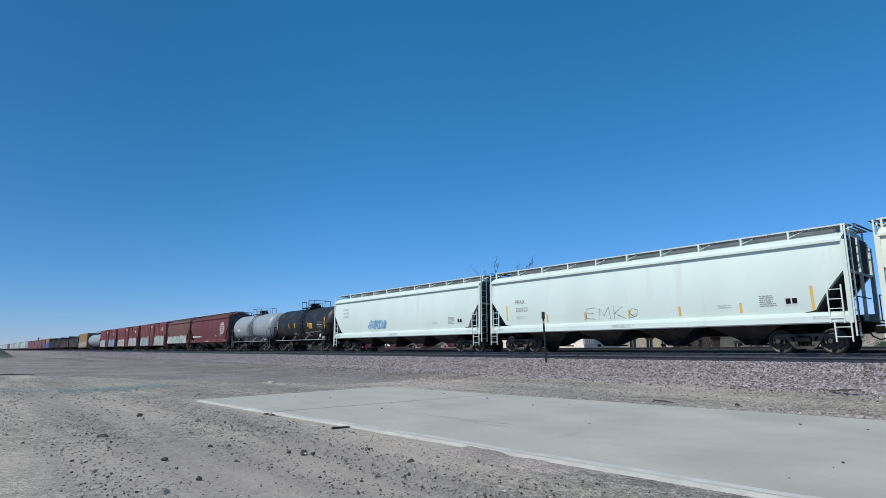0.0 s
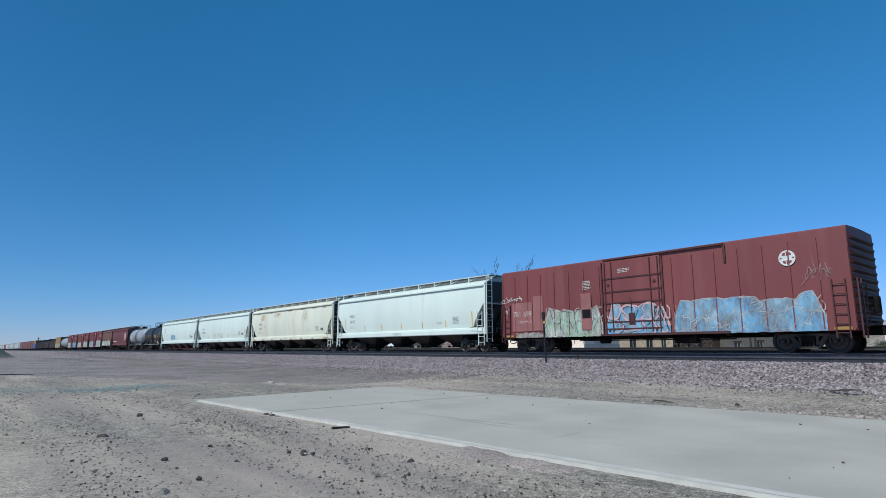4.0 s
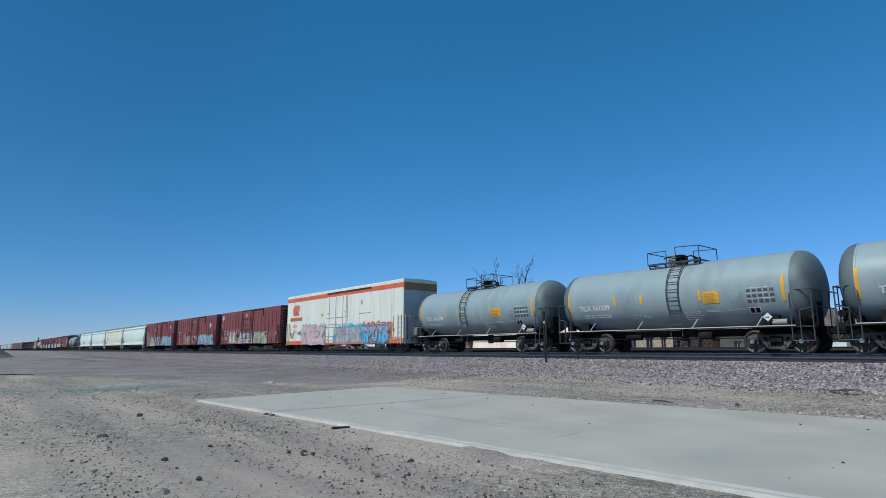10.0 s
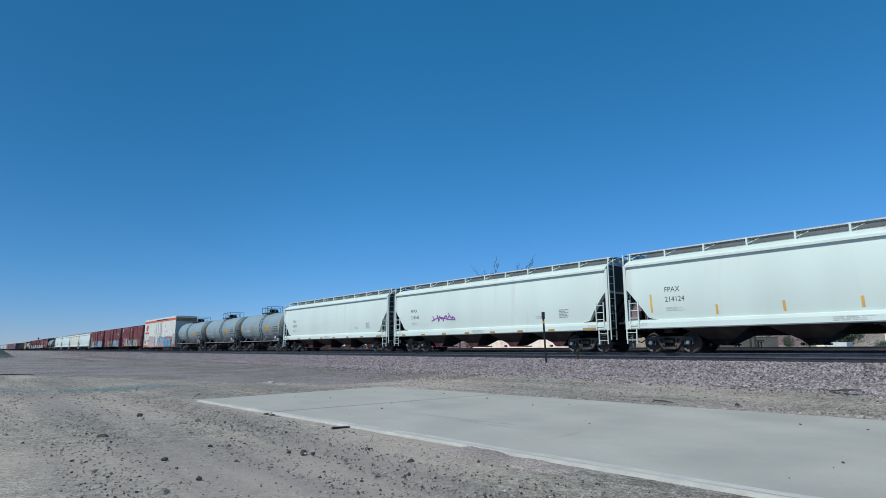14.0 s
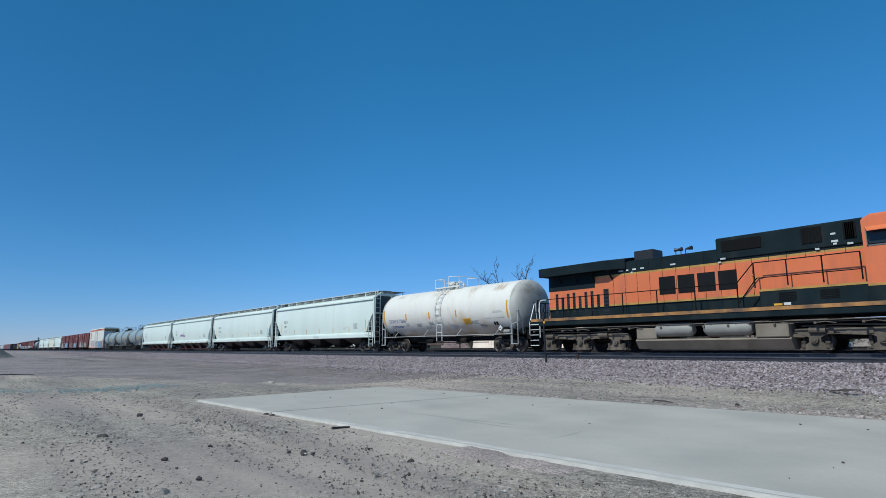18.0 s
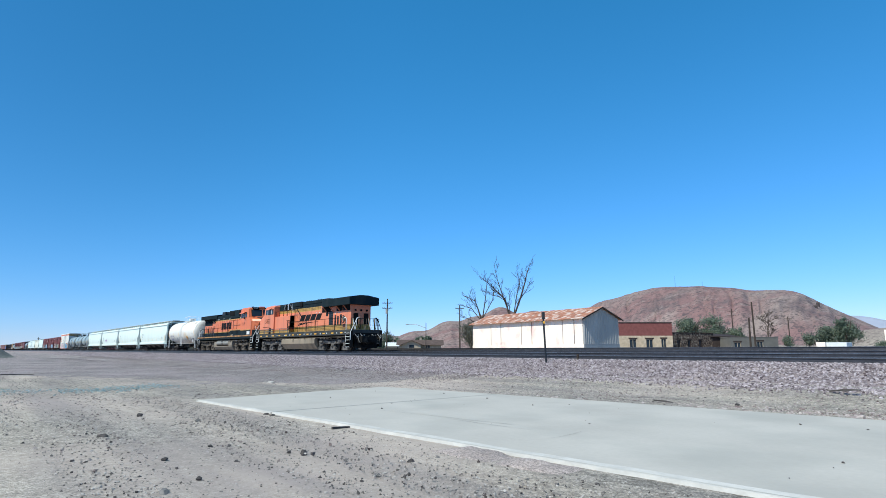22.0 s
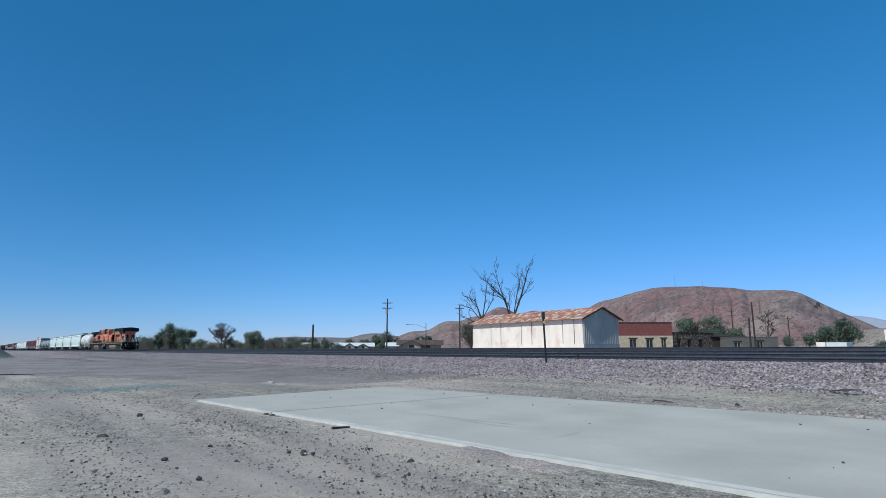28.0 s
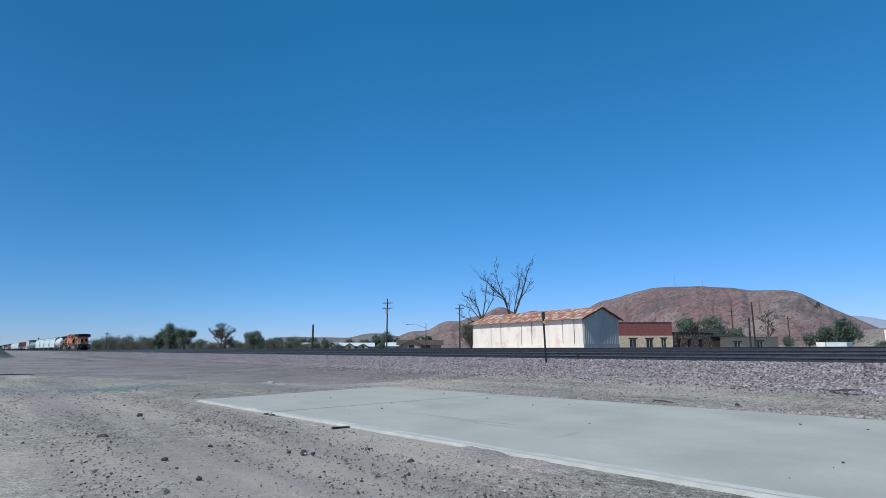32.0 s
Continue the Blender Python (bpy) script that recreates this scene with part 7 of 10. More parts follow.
def dead_tree():
    """The tall dead tree: a few long sweeping limbs, thin twigs near their tips."""
    rnd = random.Random(21)
    ob = thing("bare_tree", "tall dead leafless tree behind the shed", "tree", pose(-61.4, 62.4, BACK, 0, 0, 50.7), "bare trees")
    trunk, twig = Geo(), Geo()

    def limb(a, b, r, bend, k):
        a, b = Vector(a), Vector(b)
        q, n = a, 7
        for i in range(1, n + 1):
            t = i / n
            p = a.lerp(b, t) + Vector((bend, 0.3 * bend, 0)) * math.sin(math.pi * t) + Vector((rnd.gauss(0, 0.03), rnd.gauss(0, 0.03), 0))
            (trunk if k else twig).cyl(q, p, r * (1 - 0.85 * (i - 1) / n) + 0.006, r * (1 - 0.85 * t) + 0.006, 5)
            if i >= 3:
                ln = (b - a).length * rnd.uniform(0.20, 0.42)
                for j in range(2 if k > 1 else 1):
                    d = ((b - a).normalized() + Vector((rnd.gauss(0, 0.55), rnd.gauss(0, 0.55), rnd.uniform(0, 0.7)))).normalized()
                    if k > 0:
                        limb(p, p + d * ln, r * 0.24 * (1 - 0.6 * t) + 0.006, rnd.gauss(0, 0.10), k - 1)
                    elif rnd.random() < 0.6:
                        twig.cyl(p, p + d * ln * 0.8, 0.014, 0.006, 4)
            q = p
    def sweep(way, r):
        """A long limb through the turns of its way, thinner towards the tip, with side limbs on its outer part."""
        n = len(way) - 1
        for i, ((u, z), (p, q)) in enumerate(zip(way, way[1:])):
            a, b = Vector((u, 0.35 * math.sin(u + i), z)), Vector((p, 0.35 * math.sin(p + i + 1), q))
            ra, rb = r * (1 - 0.85 * i / n) + 0.012, r * (1 - 0.85 * (i + 1) / n) + 0.012
            for k in range(4):
                trunk.cyl(a.lerp(b, k / 4), a.lerp(b, (k + 1) / 4), ra + (rb - ra) * k / 4, ra + (rb - ra) * (k + 1) / 4, 6)
                if i or k > 1:
                    d = ((b - a).normalized() + Vector((rnd.gauss(0, 0.6), rnd.gauss(0, 0.6), rnd.uniform(-0.1, 0.5)))).normalized()
                    c = a.lerp(b, (k + rnd.random()) / 4)
                    limb(c, c + d * rnd.uniform(0.8, 1.9), ra * 0.25 + 0.004, rnd.gauss(0, 0.12), 1)
                    d = (d + Vector((rnd.gauss(0, 0.7), rnd.gauss(0, 0.7), 0.2))).normalized()
                    if k % 2:
                        limb(c, c + d * rnd.uniform(0.5, 1.2), 0.008, rnd.gauss(0, 0.1), 0)
    trunk.cyl((1.0, 0, -0.3), (1.0, 0, 4.6), 0.40, 0.32, 8)
    trunk.cyl((-3.5, 0, -0.3), (-3.5, 0, 5.0), 0.22, 0.17, 7)
    for way, r in ((((1.0, 4.0), (0.1, 7.6), (-1.1, 8.8), (-2.2, 9.9), (-3.6, 11.0)), 0.15), (((0.5, 6.0), (-0.4, 8.6), (-1.05, 10.7), (-1.4, 12.6)), 0.10), (((1.1, 4.2), (2.4, 7.8), (3.1, 10.1), (3.5, 11.6), (4.0, 12.9)), 0.15),
                   (((1.2, 4.2), (1.9, 8.4), (2.3, 10.0), (2.1, 11.2)), 0.075), (((0.9, 4.4), (0.7, 7.0), (0.9, 9.2)), 0.06), (((2.0, 7.0), (3.3, 9.0), (3.9, 10.2)), 0.05), (((0.1, 7.4), (-0.9, 8.0), (-2.2, 8.3)), 0.05),
                   (((-3.5, 4.6), (-4.5, 7.4), (-6.0, 8.1)), 0.10), (((-3.4, 4.6), (-2.9, 8.0), (-2.6, 10.9)), 0.085), (((-3.5, 4.2), (-5.0, 6.2), (-6.3, 6.6)), 0.08), (((-3.3, 4.8), (-1.9, 7.4), (-1.6, 8.8)), 0.06), (((-3.6, 4.4), (-4.2, 6.4), (-5.2, 7.6)), 0.05), (((-3.6, 3.2), (-5.2, 4.6), (-6.6, 4.9)), 0.06)):
        sweep(way, r)
    part("trunk", trunk, BARK, ob, "grey leafless trunk and limbs")
    tagged(part("brushwood", twig, BARK, ob, "fine bare twigs"), kind="stuff")


def far_brush():
    """The thin dark line of brush on the plain, far off to both sides of the houses."""
    rng = np.random.default_rng(91)
    n = 9000
    b = np.radians(56 + 27 * rng.random(n))
    d = 430 + 130 * rng.random(n)
    lump = np.array([noise.noise((v * 60, 0, 4.0)) for v in b])
    p = np.stack([-np.sin(b) * d, np.cos(b) * d, BACK + (2.6 + 2.6 * lump) * rng.random(n) ** 0.8], -1)
    q = rng.normal(0, 1, (n, 4, 3)) * np.array((0.55, 0.55, 0.5)) * (0.6 + 0.6 * rng.random((n, 1, 1)))
    me = bpy.data.meshes.new("far_brush")
    me.from_pydata((p[:, None] + q).reshape(-1, 3).tolist(), [], [(4 * i, 4 * i + 1, 4 * i + 2) for i in range(n)] + [(4 * i, 4 * i + 2, 4 * i + 3) for i in range(n)])
    me.materials.append(SCRUB)
    tagged(new("far_brush", me), "low line of grey green brush far off", "brush", kind="stuff")


def pole(x, y, h, label, arms=(), r=0.15, lean=(0, 0), name="utility_pole", extra=None):
    ob = thing(name, label, "pole", pose(x, y, BACK), "poles")
    g = Geo().cyl((0, 0, -0.3), (lean[0], lean[1], h), r, r * 0.7, 8)
    part("shaft", g, POLE, ob)
    for z, w in arms:
        g = Geo()
        g.beam((lean[0] * z / h - w / 2 * 0.75, -w / 2 * 0.66, z), (lean[0] * z / h + w / 2 * 0.75, w / 2 * 0.66, z), 0.10, 0.13)
        g.beam((lean[0] * z / h - w / 4 * 0.75, -w / 4 * 0.66, z), (lean[0] * z / h, 0, z - 0.7), 0.05, 0.05)
        g.beam((lean[0] * z / h + w / 4 * 0.75, w / 4 * 0.66, z), (lean[0] * z / h, 0, z - 0.7), 0.05, 0.05)
        arm = part("cross_arm", g, POLE, ob)
        for k in (-0.48, -0.3, 0.3, 0.48):
            part("insulator", lambda: Geo().cyl((0, 0, 0.06), (0, 0, 0.26), 0.05, 0.035, 6), GREYTANK, arm, "", False, "insulator", pose(lean[0] * z / h + w * k * 0.75, w * k * 0.66, z))
    if extra == "transformer":
        g = Geo().cyl((0.25, -0.3, h - 3.2), (0.25, -0.3, h - 2.2), 0.28, n=10)
        part("transformer", g, GREYTANK, ob, "grey transformer can")
    if extra == "lamp":
        g = Geo().pipe([(0, 0, h - 1.0), (-1.6, -1.0, h - 0.35), (-3.1, -2.0, h - 0.25)], 0.05)
        g.soft(-3.6, -3.0, -2.3, -1.9, h - 0.32, h - 0.2, 0.03)
        part("lamp_arm", g, GREYTANK, ob, "street lamp arm")
    return ob


def shed():
    x0, x1, y0, y1, ze, zr = -19.7, 0.0, 0.0, 5.56, 3.40, 4.58
    ob = thing("shed", "white sheet-metal shed with a rusty gabled roof", "shed", pose(-37.7, 50.0, BACK, 0, 0, -6))
    ym = (y0 + y1) / 2
    cuts = [x0, -15.74, -13.75, -9.87, -8.04, -3.03, -1.32, x1]
    for i, (a, b) in enumerate(zip(cuts, cuts[1:])):
        n = max(3, int((b - a) / 0.42))
        yy, ring = y0 - 0.012 * (i % 2), []
        for k in range(n):
            p, w = a + 0.05 + (b - a - 0.10) * k / n, (b - a - 0.10) / n
            ring += [(p, yy), (p + w * 0.42, yy), (p + w * 0.5, yy - 0.016), (p + w * 0.58, yy - 0.016), (p + w * 0.66, yy)]
        g = Geo().prism(ring + [(b - 0.05, yy), (b - 0.05, y0 + 0.12), (a + 0.05, y0 + 0.12)], 0.58, ze, "z")
        part("wall_panel", g, SHEDWHITE, ob)
    g = Geo().box(x0, x1, y0 - 0.03, y0 + 0.12, -0.3, 0.60)
    part("base_wall", g, SHEDWHITE, ob, "pale base course")
    g = Geo().box(x0, x1, y0 + 0.10, y0 + 0.14, 0.3, ze)
    part("panel_gap", g, DARKWOOD, ob, "dark gaps between panels")
    for x, q in ((x0, -1), (x1, 1)):
        g = Geo().prism([(y0, 0.62), (y1, 0.62), (y1, ze), (ym, zr), (y0, ze)], x - 0.12 * q, x, "x")
        part("gable_wall", g, SHEDGREY, ob)
        g = Geo()
        n = 21
        for i in range(n):
            y = y0 + (y1 - y0) * (i + 0.5) / n
            top = ze + (zr - ze) * (1 - abs(y - ym) / (ym - y0)) - 0.05
            w = (y1 - y0) / n * 0.5
            g.add([(x, y - w, 0.62), (x + q * 0.085, y, 0.62), (x, y + w, 0.62), (x, y - w, top), (x + q * 0.085, y, top), (x, y + w, top)], [(0, 1, 4, 3), (1, 2, 5, 4)])
        part("corrugation", g, SHEDGREY, ob, "vertical corrugated sheet")
        g = Geo().box(min(x, x + q * 0.04), max(x, x + q * 0.04), y0, y1, -0.3, 0.62)
        part("base_wall", g, SHEDGREY, ob, "pale base course")
    g = Geo().box(x0, x1, y1 - 0.12, y1, -0.3, ze)
    part("back_wall", g, SHEDGREY, ob)
    for s in (-1, 1):
        ye = ym + s * (ym - y0 + 0.45)
        zl = ze - 0.17
        n = 15
        for i in range(n):
            a, b = x0 - 0.35 + (x1 - x0 + 0.7) * i / n, x0 - 0.35 + (x1 - x0 + 0.7) * (i + 1) / n
            lift = 0.015 * (i % 2)
            g = Geo().loft([[(a, ym, zr + 0.03 + lift), (a, ye, zl + 0.03 + lift), (a, ye, zl + 0.075 + lift), (a, ym, zr + 0.075 + lift)], [(b, ym, zr + 0.03 + lift), (b, ye, zl + 0.03 + lift), (b, ye, zl + 0.075 + lift), (b, ym, zr + 0.075 + lift)]])
            part("roof_sheet", g, RUSTROOF, ob, "rusty corrugated roof sheet")
        for x in (x0 - 0.36, x1 + 0.30):
            g = Geo().loft([[(x, ym, zr - 0.10), (x, ye, zl - 0.10), (x, ye, zl + 0.03), (x, ym, zr + 0.03)], [(x + 0.06, ym, zr - 0.10), (x + 0.06, ye, zl - 0.10), (x + 0.06, ye, zl + 0.03), (x + 0.06, ym, zr + 0.03)]])
            part("barge_board", g, DARKWOOD, ob, "dark barge board")


def block(name, label, a, b, depth, h, wall, roof_h=0.0, roof=None, openings=(), low=None, parapet=None, wall_label="", group="", gable=False, over=0.4, door_glass=True):
    """A house whose front runs from a to b (x, y); openings: (from, to, sill, head) along it."""
    a, b = Vector((*a, 0)), Vector((*b, 0))
    ln = (b - a).length
    ob = thing(name, label, "building", pose(a.x, a.y, BACK, 0, 0, math.degrees(math.atan2(b.y - a.y, b.x - a.x))), group)
    # the front wall with its openings
    xs = sorted({0.0, ln, *[v for o in openings for v in o[:2]]})
    for p, q in zip(xs, xs[1:]):
        hole = [o for o in openings if o[0] <= p + 1e-6 and o[1] >= q - 1e-6]
        zs = [(-0.5, h)]
        if hole:
            zs = [(-0.5, hole[0][2]), (hole[0][3], h)]
        for z0, z1 in zs:
            for u, w, mt, lb in (((z0, min(z1, low[0]), low[1], low[2]), (max(z0, low[0]), z1, wall, wall_label)) if low else ((z0, z1, wall, wall_label),)):
                if w > u:
                    part("wall", Geo().box(p, q, 0, 0.3, u, w), mt, ob, lb)
    g = Geo()
    g.box(0, 0.3, 0.3, depth, -0.5, h)
    g.box(ln - 0.3, ln, 0.3, depth, -0.5, h)
    g.box(0.3, ln - 0.3, depth - 0.3, depth, -0.5, h)
    part("side_wall", g, low[1] if low and parapet == "low" else wall, ob)
    for p, q, z0, z1 in openings:
        g = Geo()
        for u, w in ((p, p + 0.08), (q - 0.08, q), ((p + q) / 2 - 0.04, (p + q) / 2 + 0.04)):
            g.box(u, w, 0.08, 0.16, z0, z1)
        g.box(p, q, 0.08, 0.16, z1 - 0.08, z1)
        fr = part("window" if z0 > 0.5 else "door", g, WALLPALE if door_glass else DARKWOOD, ob, "framed opening")
        part("pane", Geo().box(p, q, 0.16, 0.18, z0, z1), GLASS, fr, "dark glass")
        part("lintel", Geo().box(p - 0.15, q + 0.15, -0.03, 0.05, z1, z1 + 0.22), DARKWOOD, fr)
    if roof is None:
        g = Geo().box(0.3, ln - 0.3, 0.3, depth - 0.3, h - 0.5, h - 0.35)
        part("roof", g, DARKWOOD, ob, "flat roof behind a parapet")
        g = Geo()
        g.box(-0.06, ln + 0.06, -0.06, 0.36, h, h + 0.14)
        g.box(-0.06, 0.36, 0.36, depth, h, h + 0.14)
        g.box(ln - 0.36, ln + 0.06, 0.36, depth, h, h + 0.14)
        part("coping", g, DARKWOOD if parapet != "pale" else wall, ob, "parapet coping")
    else:
        m = depth / 2
        g = Geo()
        for s in (-1, 1):
            ye, zl = m + s * (m + over), h - over * roof_h / m
            x0, x1 = -over, ln + over
            g.loft([[(x0, m, h + roof_h), (x0, ye, zl), (x0, ye, zl + 0.1), (x0, m, h + roof_h + 0.1)], [(x1, m, h + roof_h), (x1, ye, zl), (x1, ye, zl + 0.1), (x1, m, h + roof_h + 0.1)]])
        part("roof", g, roof, ob)
        for x in (0.0, ln - 0.25):
            part("gable", Geo().prism([(0, h), (depth, h), (m, h + roof_h)], x, x + 0.25, "x"), wall, ob)
    return ob


def town():
    shed()
    block("brick_building", "red brick storefront on a tan stone ground floor", (-56.1, 83.7), (-50.3, 90.6), 14, 4.45, BRICK, 0, None,
          [(1.85, 3.0, 0.25, 1.80), (4.6, 5.75, 0.05, 1.80), (7.1, 7.95, 0.3, 1.85)], (2.35, TANSTONE, "tan stone ground floor"), "dark", "red brick upper wall")
    block("stone_building", "low dark rubble stone building with small windows", (-53.1, 95.4), (-50.4, 105.0), 12, 2.95, RUBBLE, 0, None,
          [(1.2, 1.9, 0.5, 1.75), (3.7, 4.4, 0.5, 1.75), (6.4, 7.1, 0.5, 1.75)], None, "dark", door_glass=False)
    block("lean_to", "dark timber lean-to beside the stone building", (-50.6, 104.6), (-47.8, 108.0), 8, 2.4, DARKWOOD, 0.5, DARKWOOD, [], None)
    block("stucco_house", "flat-roofed grey tan stucco house", (-46.6, 103.3), (-41.3, 109.7), 9, 2.15, STUCCO, 0, None, [(0.6, 1.8, 0.2, 1.35), (4.6, 5.7, 0.4, 1.5)], None, "pale")
    # houses up the line: ends of the front by bearing, distance, wall height, rise of the roof
    for label, b0, b1, d, hw, rise, roof, holes, deep in (
            ("small white gabled shed among the trees", 65.9, 65.1, 285, 2.0, 1.3, PALEROOF, [], 5),
            ("small pale house with a gabled roof", 64.4, 61.9, 290, 2.2, 1.3, PALEROOF, [(2, 3.2, 0.8, 1.9), (7, 8.4, 0.8, 1.9)], 9),
            ("house with a blue grey gabled roof", 62.2, 60.8, 305, 2.4, 1.7, BLUEROOF, [(2, 3.2, 0.8, 2.0)], 11),
            ("long low house with a pale metal roof", 60.7, 57.6, 295, 2.2, 1.4, PALEROOF, [(2, 3.4, 0.8, 1.9), (7, 8.4, 0.8, 1.9), (12, 13.2, 0.8, 1.9)], 10),
            ("low white-roofed outbuilding by the tracks", 58.9, 57.6, 268, 1.9, 1.1, PALEROOF, [(1.5, 2.6, 0.7, 1.6)], 6),
            ("low white-roofed outbuilding by the tracks", 56.2, 55.2, 285, 2.2, 1.4, PALEROOF, [], 7),
            ("tan bungalow with a wide brown shingle roof", 55.0, 50.9, 190, 1.9, 1.35, BROWNROOF, [(3, 4.4, 0.7, 1.6), (8.5, 10, 0.7, 1.6)], 9)):
        ob = block("house", label, spot(b0, d), spot(b1, d), deep, hw, WALLPALE, rise, roof, holes, group="houses", over=1.0)
        # a gabled wing towards the tracks
        ln = (Vector(spot(b0, d)) - Vector(spot(b1, d))).length
        if roof is not BROWNROOF and ln > 6:
            w, m = 4.6, ln * (0.28 if roof is PALEROOF else 0.5)
            part("wing", Geo().prism([(m - w / 2, -0.5), (m + w / 2, -0.5), (m + w / 2, hw - 0.2), (m, hw + rise * 0.85), (m - w / 2, hw - 0.2)], -3.2, -0.02, "y"), WALLPALE, ob, "pale gabled wing")
            for s in (-1, 1):
                p, q, z0, z1 = m, m + s * (w / 2 + 0.5), hw + rise * 0.85 + 0.02, hw - 0.2 - 0.5 * (rise * 0.85 + 0.2) / (w / 2) + 0.02
                part("wing_roof", Geo().loft([[(p, -3.7, z0), (q, -3.7, z1), (q, -3.7, z1 + 0.12), (p, -3.7, z0 + 0.12)], [(p, 1.5, z0), (q, 1.5, z1), (q, 1.5, z1 + 0.12), (p, 1.5, z0 + 0.12)]]), roof, ob)
            part("wing_window", Geo().box(m - 0.6, m + 0.6, -3.24, -3.18, 0.8, 1.8), GLASS, ob, "dark window")
        if roof is BROWNROOF:
            w, m = 6.0, ln * 0.30
            part("wing", Geo().prism([(m - w / 2, -0.5), (m + w / 2, -0.5), (m + w / 2, hw - 0.1), (m, hw + 1.05), (m - w / 2, hw - 0.1)], -2.6, -0.02, "y"), WALLPALE, ob, "tan gabled wing")
            for s in (-1, 1):
                p, q, z0, z1 = m, m + s * (w / 2 + 0.8), hw + 1.08, hw - 0.42
                part("wing_roof", Geo().loft([[(p, -3.4, z0), (q, -3.4, z1), (q, -3.4, z1 + 0.14), (p, -3.4, z0 + 0.14)], [(p, 2.5, z0), (q, 2.5, z1), (q, 2.5, z1 + 0.14), (p, 2.5, z0 + 0.14)]]), roof, ob)
            part("wing_window", Geo().box(m - 0.8, m + 0.8, -2.64, -2.58, 0.7, 1.6), GLASS, ob, "dark window")
            part("chimney", Geo().box(6.6, 7.3, 4.4, 5.1, 2.6, 4.1), WALLPALE, ob, "white chimney")
    # poles
    pole(-103.5, 69.2, 10.9, "tall wooden power pole with two cross arms", ((10.0, 2.2), (8.9, 2.2)), 0.17, extra="transformer")
    pole(-88.4, 44.3, 4.2, "short thick dark wooden post", (), 0.20)
    pole(-99.7, 86.6, 10.2, "wooden power pole with a cross arm", ((9.4, 2.0),), 0.17)
    pole(-88.5, 68.2, 5.2, "slim pole with a street lamp arm", (), 0.08, extra="lamp")
    pole(-37.6, 89.7, 4.75, "dark pole with a top box", (), 0.16, (0.1, 0.0))
    pole(-35.0, 85.1, 6.7, "tall dark wooden pole", (), 0.14, (-0.06, 0.05))
    pole(-83.2, 186.8, 13.0, "distant power pole with cross arms", ((12.2, 2.6), (10.9, 2.6)), 0.2)
    pole(-72.0, 200.6, 10.5, "distant power pole with cross arms", ((9.8, 2.4),), 0.2)
    pole(-230.0, 37.0, 6.2, "far power pole with a cross arm", ((5.6, 1.8),), 0.14)
    pole(-420.0, 32.0, 7.5, "far power pole with a cross arm", ((6.8, 2.2),), 0.2)
    pole(-20.0, 104.0, 5.0, "slim dark wooden pole", (), 0.1)
    # trees and scrub
    for i, (x, y, h, w, m, n, lf) in enumerate(((-70.5, 134, 8.6, 9.0, LEAF, 1500, 0.42), (-66, 138, 8.8, 9.5, LEAF, 1500, 0.42), (-62.5, 142, 5.8, 6, LEAF, 900, 0.4), (-85, 140, 8.2, 9, LEAF, 1100, 0.42),
                                              (-37.0, 121.5, 5.0, 6.2, LEAF, 1300, 0.34), (-34.8, 124, 5.5, 7, LEAF, 1200, 0.34), (-34.9, 121.8, 6.6, 3.8, LEAFDARK, 900, 0.30), (-30.5, 128, 1.5, 4, LEAF, 400, 0.34),
                                              (-40.2, 111.0, 2.7, 3.4, LEAF, 380, 0.24), (-42.0, 126, 3.6, 3.8, LEAF, 500, 0.3),
                                              (-164, 41, 7.2, 8.0, LEAF, 1500, 0.42), (-160, 43.6, 6.4, 7.2, LEAF, 1300, 0.42), (-166, 38.9, 5.2, 5.0, LEAFDARK, 700, 0.4),
                                              (-149.4, 58, 5.4, 7.0, LEAF, 1400, 0.36),
                                              (-67.6, 61.0, 5.2, 5.0, SCRUB, 1100, 0.30), (-70.0, 64.5, 4.4, 5.5, SCRUB, 900, 0.30))):
        leafy(x, y, h, w, m, 200 + i, "dusty green leafy tree" if m is LEAF else "dark green dense tree" if m is LEAFDARK else "dry grey brown leafless shrub tree", n, lf, 0.02 if m is SCRUB else 0.08)
    for i, (be, d, h, w, m) in enumerate(((66.6, 335, 7.4, 10, LEAFDARK), (65.4, 338, 8.4, 9, LEAFDARK), (64.3, 335, 7.8, 9, LEAFDARK), (63.4, 340, 8.2, 8, LEAFDARK), (62.3, 338, 7.0, 8, LEAFDARK), (59.9, 335, 6.6, 10, LEAF),
                                            (58.4, 335, 7.0, 9, LEAF), (57.3, 333, 9.5, 10, LEAF), (56.2, 330, 12.0, 12, LEAFDARK), (55.2, 332, 8.0, 9, LEAF), (52.9, 245, 6.0, 6, LEAFDARK), (52.2, 240, 6.6, 6.5, LEAFDARK), (56.8, 262, 3.0, 5, LEAF))):
        leafy(*spot(be, d), h, w, m, 400 + i, "dusty green leafy tree" if m is LEAF else "dark green dense tree", 800, 0.62)
    for i in range(16):
        t = i / 15
        leafy(-262 + 96 * t, 39.0 + 4 * t + 2.2 * math.sin(i * 2.3), 4.2 + 1.4 * math.sin(i * 1.7) - 0.8 * t, 9, LEAF if i % 3 == 0 else SCRUB, 300 + i, "scrubby brush along the line" if i % 3 else "low dusty green brush", 520, 0.42, 0.05, "brush")
    for i in range(9):
        leafy(*spot(69.4 - i * 1.05, 262 + 9 * (i % 3)), 3.6 + 1.2 * math.sin(i * 2.1), 8, (SCRUB, LEAFDARK, LEAF)[i % 3], 360 + i, ("dry grey brown brush", "dark green dense brush", "low dusty green brush")[i % 3], 520, 0.45, 0.05, "brush")
